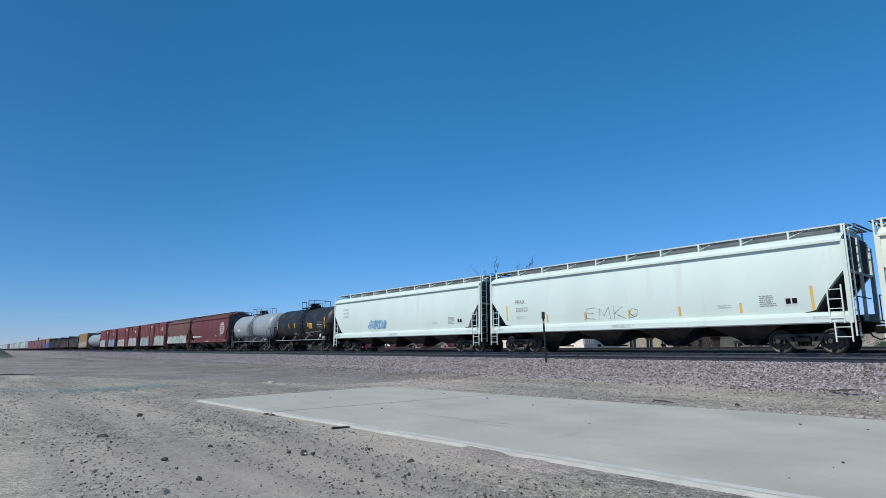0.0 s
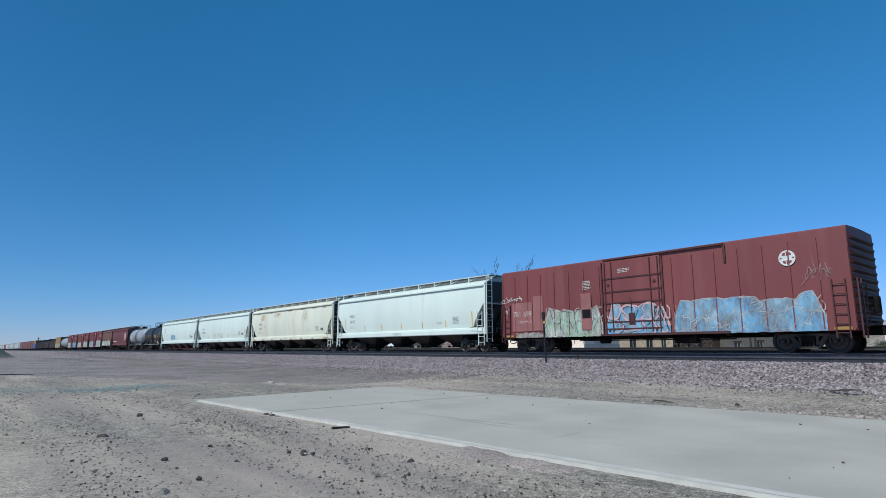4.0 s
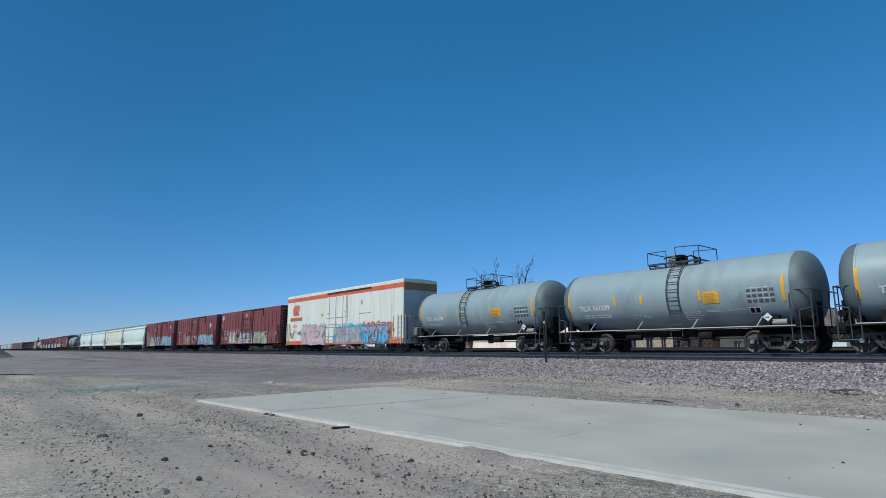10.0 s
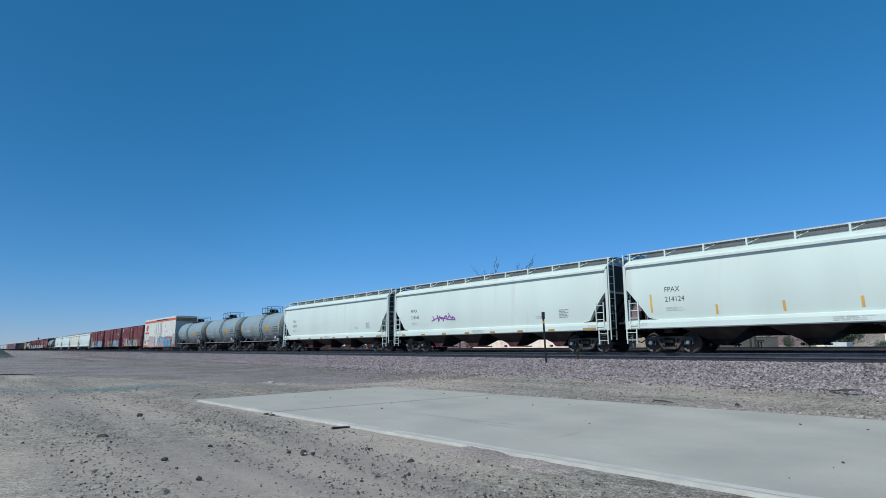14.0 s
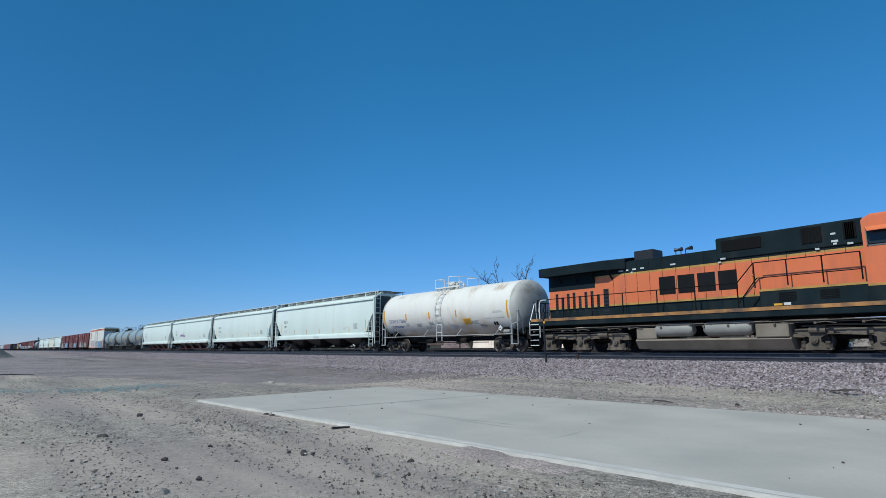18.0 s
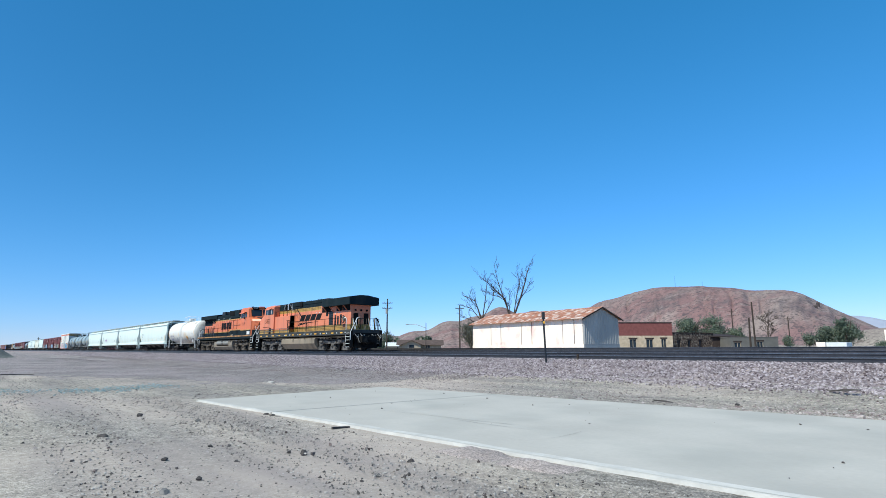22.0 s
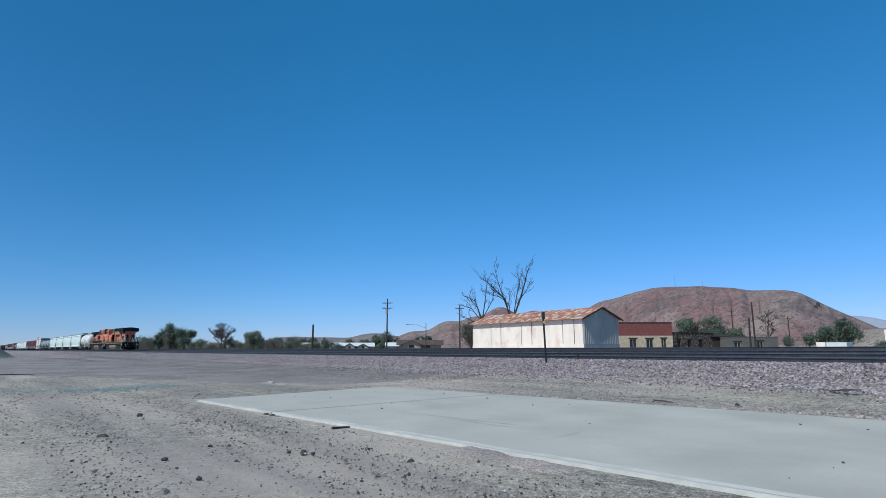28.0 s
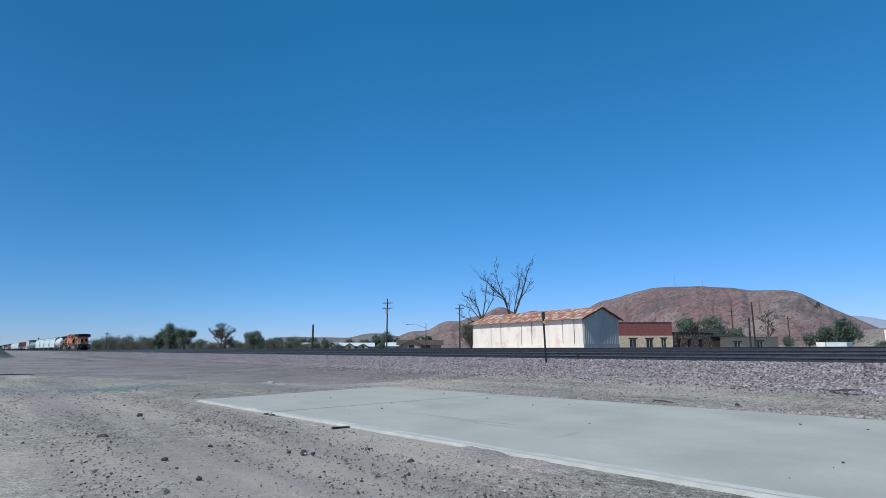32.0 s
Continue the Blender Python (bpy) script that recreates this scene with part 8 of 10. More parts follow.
    for i in range(14):
        b = 74.2 - 0.85 * i
        leafy(*spot(b, 186 + 14 * math.sin(i * 2.7)), 2.7 + 0.9 * math.sin(i * 1.9), 6.5, (SCRUB, LEAF, SCRUB)[i % 3], 380 + i, ("dry grey brown brush", "low dusty green brush", "dry grey brown brush")[i % 3], 420, 0.36, 0.04, "brush")
    for i in range(2):
        leafy(-155 + 6 * i, 60 + 3.5 * i, 2.8 + 0.6 * math.sin(i * 2), 6, SCRUB, 340 + i, "dry grey brown brush", 380, 0.34, 0.05, "brush")
    far_brush()
    dead_tree()
    bare(-50.6, 130.4, 7.8, 29, "bare grey tree with a round twiggy crown", 0.0, 0.5, 6, 0.15, 1, 0.026)
    bare(-153.6, 51.5, 9.0, 17, "bare grey tree with a round crown by the line", 0.0, 0.62, 6, 0.16, 5, 0.030)
    # white box container, sheds and tanks to the far side
    g = Geo().soft(-33.0, -29.2, 103.0, 105.5, BACK - 0.3, BACK + 1.15, 0.04)
    cn = solid("storage_container", g, PALEROOF, "long pale storage container", "container")
    g = Geo().soft(-33.1, -31.9, 102.4, 102.98, BACK - 0.3, BACK + 1.2, 0.03)
    solid("white_cabinet", g, SHEDWHITE, "white equipment cabinet beside the container", "cabinet")
    for x, y, w, h in ((-62, 262, 7, 7.4), (-54, 268, 4, 6.6), (-49, 250, 9, 5.6)):
        g = Geo().soft(x, x + w, y, y + 6, BACK - 0.5, BACK + h, 0.1)
        solid("far_building", g, SHEDWHITE, "white block building far off", "building", group="far buildings")
    # fence beyond the tracks
    fn = thing("wire_fence", "low pipe fence beyond the tracks", "fence", pose(0, 0, BACK))
    for i in range(24):
        x = -52 + i * 1.6
        part("fence_post", lambda: Geo().cyl((0, 0, -0.3), (0, 0, 0.55), 0.06, n=6), GREYTANK, fn, "", False, "fence_post", pose(x, 95 + 0.35 * (x + 52), 0))
    part("fence_rail", Geo().pipe([(-52, 95, 0.42), (-15.2, 107.9, 0.42)], 0.04), GREYTANK, fn)


def trackside():
    ob = thing("marker_post", "thin dark leaning marker post with a small box", "post", pose(-15.87, 18.5, 0.72))
    part("shaft", Geo().beam((0.0, 0, -0.25), (-0.10, 0, 1.92), 0.055, 0.055, (0, 1, 0)), BLACK, ob)
    g = Geo().soft(-0.165, -0.035, -0.05, 0.05, 1.80, 2.10, 0.02)
    part("sign_box", g, BLACK, ob, "small dark box")
    g = Geo().box(-0.07, 0.0, -0.035, -0.028, 1.62, 1.72)
    part("tag", g, YELLOWTAPE, ob, "small yellow tag")
    g = Geo().cyl((0, 0, -0.1), (0.02, 0, 0.22), 0.06, 0.05, 8)
    g.soft(-0.1, 0.1, -0.08, 0.08, -0.12, 0.04, 0.02)
    solid("switch_stub", g, POLE, "short dark stub beside the rail", "post", pose(-14.9, 19.3, 0.86))
    for x, w in ((-12.3, 0.5), (-11.5, 0.35), (-8.6, 0.6), (-11.9, 0.25)):
        g = Geo().soft(0, w, -0.10, 0.10, 0, 0.12, 0.02)
        solid("white_scrap", g, RAILWHITE, "pale scrap lying between the tracks", "scrap", pose(x, 31.9, 1.065), "scrap between the tracks")


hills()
town()
trackside()
# ---- locomotives ----


def coil():
    g = Geo()
    for j in range(6):
        g.cyl((0, 0, 0.045 * j), (0, 0, 0.045 * j + 0.026), 0.085, n=9)
    return g


def six_wheel_truck(parent, x, mat):
    def bolster():
        g = Geo()
        g.box(-1.9, 1.9, -0.6, 0.6, 0.55, 0.85)
        g.cyl((0, 0, 0.8), (0, 0, 1.15), 0.35, n=14)
        return g
    tr = part("truck", bolster, UNDER, parent, "six-wheel locomotive truck", False, "loco_bolster", pose(x, 0, 0))

    def frame_of(s):
        def shape():
            g, y0, y1 = Geo(), s * 1.02 - 0.10, s * 1.02 + 0.10
            top = [(-2.85, 0.62), (-2.75, 0.92), (-1.55, 0.98), (-0.55, 0.93), (0.55, 0.93), (1.55, 0.98), (2.75, 0.92), (2.85, 0.62), (2.55, 0.60), (1.6, 0.72), (0.4, 0.66), (-0.4, 0.66), (-1.6, 0.72), (-2.55, 0.60)]
            g.prism(top, y0, y1)
            for q in (-2.1, 0.0, 2.1):
                g.prism([(q - 0.44, 0.72), (q + 0.44, 0.72), (q + 0.20, 0.60), (q + 0.20, 0.42), (q + 0.52, 0.20), (q + 0.52, 0.14), (q - 0.52, 0.14), (q - 0.52, 0.20), (q - 0.20, 0.42), (q - 0.20, 0.60)], y0 - 0.02, y1 + 0.02)
                g.cyl((q, s * 1.12, 0.50), (q, s * 1.24, 0.50), 0.155, 0.13, 14)
            for q in (-2.25, 1.15):
                g.cyl((q, s * 1.16, 0.86), (q + 0.55, s * 1.16, 0.86), 0.12, n=10)
                g.cyl((q + 0.55, s * 1.16, 0.86), (q + 0.85, s * 1.16, 0.84), 0.03, n=6)
            g.pipe([(-2.5, s * 1.15, 1.02), (-1.2, s * 1.15, 1.06), (0.4, s * 1.15, 1.0), (2.4, s * 1.15, 1.05)], 0.025)
            for q in (-1.0, 0.95):
                g.cyl((q, s * 1.10, 0.80), (q, s * 1.13, 0.80), 0.10, n=10)
            for q in (-2.1, 0.0, 2.1):
                g.cyl((q, s * 1.23, 0.50), (q, s * 1.27, 0.50), 0.07, n=10)
            for q in (-1.55, -0.35, 0.55, 1.55):
                g.soft(q - 0.09, q + 0.09, s * 1.14 - 0.04, s * 1.14 + 0.04, 0.70, 0.92, 0.015)
            return g
        return shape
    for s in (-1, 1):
        part("side_frame", frame_of(s), mat, tr, "", False, ("loco_frame", s, mat.name))
    for q in (-2.1, 0.0, 2.1):
        wheelset(tr, q, 0.53)
        for s in (-1, 1):
            for e in (-0.40, 0.40):
                part("coil_spring", coil, mat, tr, "", False, ("loco_coil", mat.name), pose(q + e, s * 1.10, 0.20))
    return tr


def steps(parent, x, y, out, hooked, far=False):
    """Side steps and their bent grab rails at a corner of the deck; out is +1 or -1 towards the coupler."""
    n, side = 5, -1 if far else 1
    def back():
        g = Geo()
        g.box(-0.34, -0.31, -0.12, 0.14, 0.40, 1.72)
        g.box(0.31, 0.34, -0.12, 0.14, 0.40, 1.72)
        return g.box(-0.31, 0.31, 0.12, 0.15, 0.40, 1.72)
    st = part("step_well", back, UNDER, parent, "dark corner step well", False, "loco_steps", pose(x, y, 0))
    for i in range(n):
        tread = part("step", lambda: Geo().soft(-0.305, 0.305, -0.13, 0.12, 0, 0.045, 0.006), UNDER, st, "dark step", False, "loco_tread", pose(0, 0, 0.36 + i * 0.28))
        part("step_edge", lambda: Geo().box(-0.30, 0.30, -0.142, -0.131, 0.008, 0.038), RAILWHITE, st, "white step edge", False, "loco_step_edge", pose(0, 0, 0.36 + i * 0.28))
    for q in (-1, 1):
        def grab():
            if hooked and q != out:
                return Geo().pipe([(0, -0.10 * side, 0.80), (0, -0.10 * side, 2.60), (-0.06 * out, -0.09 * side, 2.74), (-0.16 * out, -0.08 * side, 2.80), (-0.46 * out, -0.05 * side, 2.80)], 0.028, 7)
            return Geo().pipe([(0, -0.10 * side, 0.95), (0, -0.10 * side, 1.60), (0.05 * out, 0.14 * side, 2.1), (0.10 * out, 0.42 * side, 2.68), (0.12 * out, 0.52 * side, 2.78), (0.14 * out, 0.64 * side, 2.79)], 0.028, 7)
        part("grab_rail", grab, GASKET if far else RAILWHITE, st, "black grab rail" if far else "white grab rail", False, ("loco_grab", q, out, hooked, far), pose(q * 0.36, 0, 0))
    return st


def handrail(parent, x0, x1, y, z0, h, mat, gap=1.75):
    g = Geo()
    n = max(1, round((x1 - x0) / gap))
    g.cyl((x0, y, z0 + h), (x1, y, z0 + h), 0.022, n=6)
    rail = part("handrail", g, mat, parent, "walkway handrail")
    for i in range(n + 1):
        x = x0 + (x1 - x0) * i / n
        part("handrail_post", lambda: Geo().beam((0, 0, 0), (0, 0, h), 0.045, 0.03, (0, 1, 0)), mat, rail, "", False, ("post", h, mat.name), pose(x, y, z0))
    return rail


def pane(parent, pts, name="window", label="dark cab window"):
    """A window: a black gasket plate and the glass in it; pts run round it."""
    c = sum((Vector(p) for p in pts), Vector()) / len(pts)
    nrm = (Vector(pts[1]) - Vector(pts[0])).cross(Vector(pts[2]) - Vector(pts[0])).normalized()
    g = Geo()
    out = [c + (Vector(p) - c) * 1.10 for p in pts]
    g.loft([[p - nrm * 0.02 for p in out], [p + nrm * 0.012 for p in out]])
    fr = part(name, g, GASKET, parent, label)
    g = Geo()
    g.loft([[Vector(p) + nrm * 0.010 for p in pts], [Vector(p) + nrm * 0.017 for p in pts]])
    part("glass", g, GLASS, fr, "dark tinted glass")
    return fr


def wordmark(parent, x0, x1, z0, z1, skin, mat, slant=0.0, cuts=4, label=""):
    """A company mark as plain blocks."""
    g, w = Geo(), (x1 - x0) / cuts
    h = z1 - z0
    for i in range(cuts):
        a, b = x0 + i * w, x0 + (i + 0.86) * w
        sl = lambda x, f: x + slant * f * h
        g.plate([(a, z0), (b, z0), (sl(b, 1.0), z1), (sl(a, 1.0), z1)], 0, skin, 0.010)
    return part("painted_mark", g, mat, parent, label or "dark painted block mark")


def locomotive(s0, s1, modern, label):
    """Built with the cab towards +x; the later model is turned end for end by building it with d = -1."""
    ob, length = car("locomotive", s0, s1, label, "locomotive", "locomotives")
    d = -1 if modern else 1
    P = LOCOFADE if modern else LOCO
    hw = 0.95

    def bx(g, a, b, *rest, soft=None):
        a, b = sorted((d * a, d * b))
        return g.soft(a, b, *rest, soft) if soft else g.box(a, b, *rest)
    # frame and walkway
    g = Geo()
    tail = -9.45 if modern else -9.0
    dk = 1.80 if modern else 1.77
    bx(g, tail, 10.35, -1.55, 1.55, 1.36 if modern else 1.40, dk, soft=0.02)
    part("deck_frame", g, DECKGREY if modern else LOCODARK, ob, "dark walkway frame")
    g = Geo()
    bx(g, -10.0, 10.1, -0.7, 0.7, 0.75, 1.28)
    bx(g, tail - 0.3, tail + 0.1, -0.35, 0.35, 0.65, 1.2)
    bx(g, 10.25, 10.65, -0.35, 0.35, 0.65, 1.2)
    for i in range(10):
        bx(g, -8.8 + i * 2, -8.4 + i * 2, -1.2, 1.2, 1.1, 1.28)
    part("underframe", g, UNDER, ob, "black underframe")
    side = lambda x, z: -1.552
    if modern:
        for x in [-9.2 + 1.55 * i for i in range(12)]:
            g = Geo()
            g.plate([(x, 1.50), (x + 0.42, 1.50), (x + 0.42, 1.60), (x, 1.60)], 0, side, 0.006)
            part("reflector_tape", g, YELLOWTAPE, ob, "yellow reflective tape dash")
    else:
        g2 = Geo()
        for s in (-1, 1):
            g2.box(-8.9, 10.2, s * 1.56 - 0.015, s * 1.56 + 0.015, 1.65, 1.79)
        part("deck_edge", g2, DECKWORN, ob, "worn yellow deck edge")
    # ---- hood: layers of colour, each a solid band
    rear, front = (-8.55, 5.9) if modern else (-8.05, 6.65)
    bands = ([(1.80, 2.28, LOCOYELLOW), (2.28, 3.74, P), (3.74, 4.06, LOCOYELLOW), (4.06, 4.36, LOCODARK)] if modern
             else [(1.77, 2.28, LOCODARK), (2.28, 2.37, LOCOYELLOW), (2.37, 3.74, P), (3.74, 3.83, LOCOYELLOW), (3.83, 4.36, LOCODARK)])
    hood = None
    for z0, z1, m in bands:
        g = Geo()
        a = -3.2 if modern and z0 == 3.74 else rear
        bx(g, a, front, -hw, hw, z0, z1)
        o = part("hood_band", g, m, hood or ob, "orange hood side" if m is P else "yellow stripe band" if m is LOCOYELLOW else "dark upper hood")
        hood = hood or o
    if modern:
        part("rear_panel", bx(Geo(), rear, -3.2, -hw, hw, 3.74, 4.06), P, hood, "orange upper rear panel")
    # raised roofs
    g = Geo()
    for a, b, w, z0, z1 in ([(-3.5, 5.9, 0.95, 4.36, 4.70), (0.9, 3.6, 1.0, 4.30, 4.76)] if modern else [(-8.0, 1.2, 0.8, 4.36, 4.44), (1.25, 6.6, 1.0, 3.90, 4.86)]):
        bx(g, a, b, -w, w, z0, z1, soft=0.05)
    part("raised_roof", g, LOCODARK, ob, "dark raised roof section")
    # radiator wings
    g = Geo()
    a0, a1 = (-9.08, -3.5) if modern else (-8.36, -3.2)
    zt, zb = (4.53, 3.88) if modern else (4.52, 4.05)
    prof = [(-0.96, zb + 0.02), (-1.46, zb), (-1.48, zt - 0.04), (-1.44, zt), (-0.4, zt + 0.16)]
    prof = prof + [(-a, b) for a, b in prof[::-1]]
    rings = []
    for x, k in ((a0, 0.985), (a0 + 0.15, 1.0), (a1 - 1.0, 1.0), (a1, 0.70)):
        rings.append([(d * x, y * k, z) for y, z in prof])
    g.loft(rings)
    part("radiator_wing", g, LOCODARK, ob, "overhanging dark radiator housing")
    for i in range(4):
        x = a0 + 1.2 + i * (a1 - a0 - 2.0) / 3
        for s in (-1, 1):
            g = Geo().beam((d * x, s * hw, zb - 0.45), (d * x, s * 1.38, zb + 0.02), 0.05, 0.07)
            part("wing_strut", g, P if modern else LOCODARK, ob, "strut under the radiator wing")
    if not modern:
        g = Geo()
        g.box(-8.07, -5.05, -hw - 0.02, hw + 0.02, 3.28, 4.05)
        part("radiator_screen", g, LOCODARK, ob, "dark screens under the radiator wing")
    # exhaust, horn, roof fans
    g = Geo()
    x0, x1 = (-2.6, -1.6) if modern else (-3.05, -2.0)
    bx(g, x0, x1, -0.45, 0.45, 4.4, 4.94 if not modern else 4.74, soft=0.04)
    part("exhaust_outlet", g, BLACK, ob, "sooty exhaust stack")
    g = Geo()
    hx = -0.6 if not modern else 0.2
    for i, (dx, r) in enumerate(((-0.25, 0.10), (0.0, 0.085), (0.22, 0.10))):
        z = 4.70 if not modern else 4.72
        g.cyl((d * (hx + dx), -0.45, z), (d * (hx + dx + (0.32 if i != 1 else -0.3)), -0.45, z + 0.02), 0.03, r, 10)
        g.cyl((d * (hx + dx), -0.45, z - 0.25), (d * (hx + dx), -0.45, z), 0.02, n=6)
    part("air_horn", g, BLACK, ob, "black air horn")
    # hood doors and louvres
    hs = lambda x, z: -hw
    doors = ([(-5.45, 0.72, 2.30, 3.54), (-6.02, 0.28, 2.25, 3.12), (-6.48, 0.28, 2.30, 3.02), (-6.98, 0.30, 2.25, 3.16), (-4.55, 0.40, 3.12, 3.52)] if modern
             else [(-7.62 + 0.38 * i, 0.17, 1.98, (3.12, 2.92, 3.10)[i % 3]) for i in range(8)] + [(-4.55, 0.30, 1.90, 3.16)])
    for x, w, z0, z1 in doors:
        g = Geo()
        a, b = sorted((d * x, d * (x + w)))
        g.box(a, b, -hw - 0.012, -hw + 0.01, z0, z1)
        dr = part("hood_door", g, BLACK, ob, "dark hood opening with slats")
        for i in range(7):
            z = z0 + (z1 - z0) * (i + 0.5) / 7
            part("slat", Geo().box(a + 0.03, b - 0.03, -hw - 0.028, -hw - 0.012, z - 0.02, z + 0.03), LOCODARK, dr)
    g, latches = Geo(), Geo()
    for i in range(13 if modern else 16):
        x = (-2.6 + 0.62 * i) if modern else (-3.95 + 0.66 * i)
        if not modern and x > 6.5:
            continue
        g.box(d * x - 0.007, d * x + 0.007, -hw - 0.006, -hw + 0.01, 1.9, 4.30)
        for z in (2.55, 3.1):
            if (-1.3 < d * x < 3.75 and z > 3) if modern else -1.6 < x < 2.1:
                continue        # the mark is painted over plain doors there
            latches.box(d * x - 0.03, d * x + 0.03, -hw - 0.02, -hw, z, z + 0.09)
    part("door_seam", g, GASKET, ob, "dark hood door seams")
    part("door_latch", latches, P, ob, "hood door latches")
    g = Geo()
    for x, z, w in (((-3.62, 3.92, 0.26), (-3.2, 3.93, 0.13), (-2.85, 3.94, 0.2), (-2.42, 3.95, 0.2), (-2.95, 3.80, 0.1), (-0.9, 3.95, 0.26), (1.42, 3.92, 0.22), (1.32, 3.78, 0.12), (5.0, 3.86, 0.14), (6.05, 3.93, 0.18), (5.55, 4.08, 0.22), (5.6, 3.98, 0.12), (5.55, 4.36, 0.16)) if not modern
                    else ((-2.4, 3.46, 0.25), (-3.0, 3.46, 0.16), (-5.9, 3.25, 0.14), (-6.55, 3.28, 0.18), (-6.75, 3.28, 0.12))):
        a, b = sorted((d * x, d * (x + w)))
        y = -1.005 if not modern and x > 1.2 else -hw
        g.box(a, b, y - 0.008, y + 0.02, z, z + 0.07)
    part("small_label", g, LETTERGREY, ob, "pale labels along the hood")
    # fine detail low on the frame: pale tags, valves and pipes under the deck
    g, h2 = Geo(), Geo()
    rnd = random.Random(7 if modern else 8)
    for i in range(12):
        x = -8.6 + 1.5 * i + rnd.uniform(-0.3, 0.3)
        if modern:
            g.box(d * x - 0.07, d * x + 0.07, -1.568, -1.555, dk - 0.30, dk - 0.19)
        h2.cyl((d * x, -1.40, 1.12), (d * x, -1.52, 1.12), 0.05, n=8)
        h2.pipe([(d * x, -1.42, 1.12), (d * x + 0.3, -1.44, 1.16), (d * x + 0.65, -1.42, 1.10)], 0.018)
    for z, y in ((1.22, -1.46), (1.16, -1.40)):
        h2.pipe([(-8.5, y, z), (-3.0, y, z + 0.02), (3.5, y, z), (8.8, y, z + 0.01)], 0.02)
    if modern:
        part("frame_tag", g, LETTERGREY, ob, "small pale tags on the frame")
    part("under_piping", h2, LOCOTRUCK, ob, "dusty pipes and valves under the deck")
    if modern:
        # ribbed yellow bands: dark pinstripes
        g = Geo()
        for z in (3.84, 3.95):
            a, b = sorted((d * -3.2, d * 5.9))
            g.box(a, b, -hw - 0.008, -hw, z, z + 0.018)
        for z in (1.92, 2.03, 2.15):
            a, b = sorted((d * rear, d * 2.3))
            g.box(a, b, -hw - 0.008, -hw, z, z + 0.018)
            a, b = sorted((d * 5.95, d * 9.40))
            g.box(a, b, -1.566, -1.556, z, z + 0.018)
        part("pinstripe", g, DARKWOOD, ob, "thin dark pinstripes on the yellow")
        part("yellow_skirt", bx(Geo(), 2.36, 5.92, -1.40, 1.40, 1.81, 2.09), LOCOYELLOW, ob, "yellow skirt under the casing")
        g = Geo()
        for a, b in ((-5.0, -3.4), (-7.10, -6.05), (-8.35, -7.20)):
            bx(g, a, b, -hw - 0.02, -hw + 0.02, 3.46, 3.90)
        part("radiator_screen", g, GASKET, ob, "dark screens under the radiator wing")
        # hand brake wheel on the side near the end
        g = Geo()
        for i in range(18):
            a, b = i * math.pi / 9, (i + 1) * math.pi / 9
            g.cyl((d * -7.38 + 0.32 * math.cos(a), -hw - 0.10, 2.72 + 0.32 * math.sin(a)), (d * -7.38 + 0.32 * math.cos(b), -hw - 0.10, 2.72 + 0.32 * math.sin(b)), 0.02, n=5)
        for i in range(5):
            a = i * 2 * math.pi / 5
            g.cyl((d * -7.38, -hw - 0.08, 2.72), (d * -7.38 + 0.32 * math.cos(a), -hw - 0.10, 2.72 + 0.32 * math.sin(a)), 0.016, n=5)
        part("brake_wheel", g, GASKET, ob, "black hand brake wheel")
        part("brake_housing", Geo().cyl((d * -7.38, -hw, 2.80), (d * -7.38, -hw - 0.07, 2.80), 0.21, n=16), GREYTANK, ob, "round grey brake housing", 40)
        words("5853", 0.26, 7.95, 3.42, hs, LETTERBLACK, ob, wide=0.9)
        part("chain_locker", Geo().box(7.2, 7.62, -hw - 0.012, -hw + 0.01, 2.02, 2.32), DOORBAR, ob, "dark recess under the brake wheel")
        # folded rails and steps by the casing, red cabinet, roof gear
        part("sand_cabinet", bx(Geo(), 2.30, 2.55, -1.40, -0.98, 2.30, 3.44), DOORBAR, ob, "dark red cabinet end")
        g = Geo()
        g.pipe([(d * 2.75, -1.56, 2.95), (d * 2.15, -1.56, 2.95), (d * 2.0, -1.56, 2.85), (d * 2.0, -1.56, 2.2), (d * 2.2, -1.56, 2.1), (d * 2.5, -1.56, 2.1), (d * 2.5, -1.56, 2.95)], 0.035)
        g.box(-2.28, -2.05, -1.58, -1.54, 2.1, 2.45)
        part("folding_step", g, GASKET, ob, "black folding step and rails")
        g = Geo()
        g.pipe([(d * 2.55, -1.42, 4.62), (d * 1.55, -1.42, 3.72)], 0.020)
        part("stay_rail", g, RAILGREY, ob, "grey sloping stay rail")
        g = Geo()
        bx(g, 6.6, 7.6, -0.6, 0.6, 4.66, 4.78, soft=0.03)
        part("roof_unit", g, STUCCO, ob, "pale cab roof unit")
        g = Geo()
        for x in (-1.05, -1.25):
            bx(g, x, x + 0.5, -0.5, -0.2, 4.60, 4.72, soft=0.02)
        g.pipe([(2.1, -0.8, 4.56), (2.1, -0.8, 4.74), (2.9, -0.8, 4.76), (2.9, -0.8, 4.6)], 0.018)
        bx(g, -4.0, -3.2, -0.7, 0.7, 4.64, 4.76, soft=0.03)
        part("roof_gear", g, BLACK, ob, "roof vents and grab rails")
        # worn posts and hoses on the end platform
        for yy in (-1.15, -0.55, 0.45, 0.95):
            part("end_post", Geo().beam((d * -9.2, yy, 1.8), (d * -9.2, yy, 2.75), 0.05, 0.05), WORNPOST, ob, "worn yellow brown end post")
    else:
        # equipment casing behind the cab, as wide as the deck
        cs_ = Geo()
        cs_.soft(3.05, 6.64, -1.50, 1.50, 1.775, 2.42, 0.02)
        casing = part("side_casing", cs_, LOCODARK, ob, "dark equipment casing behind the cab")
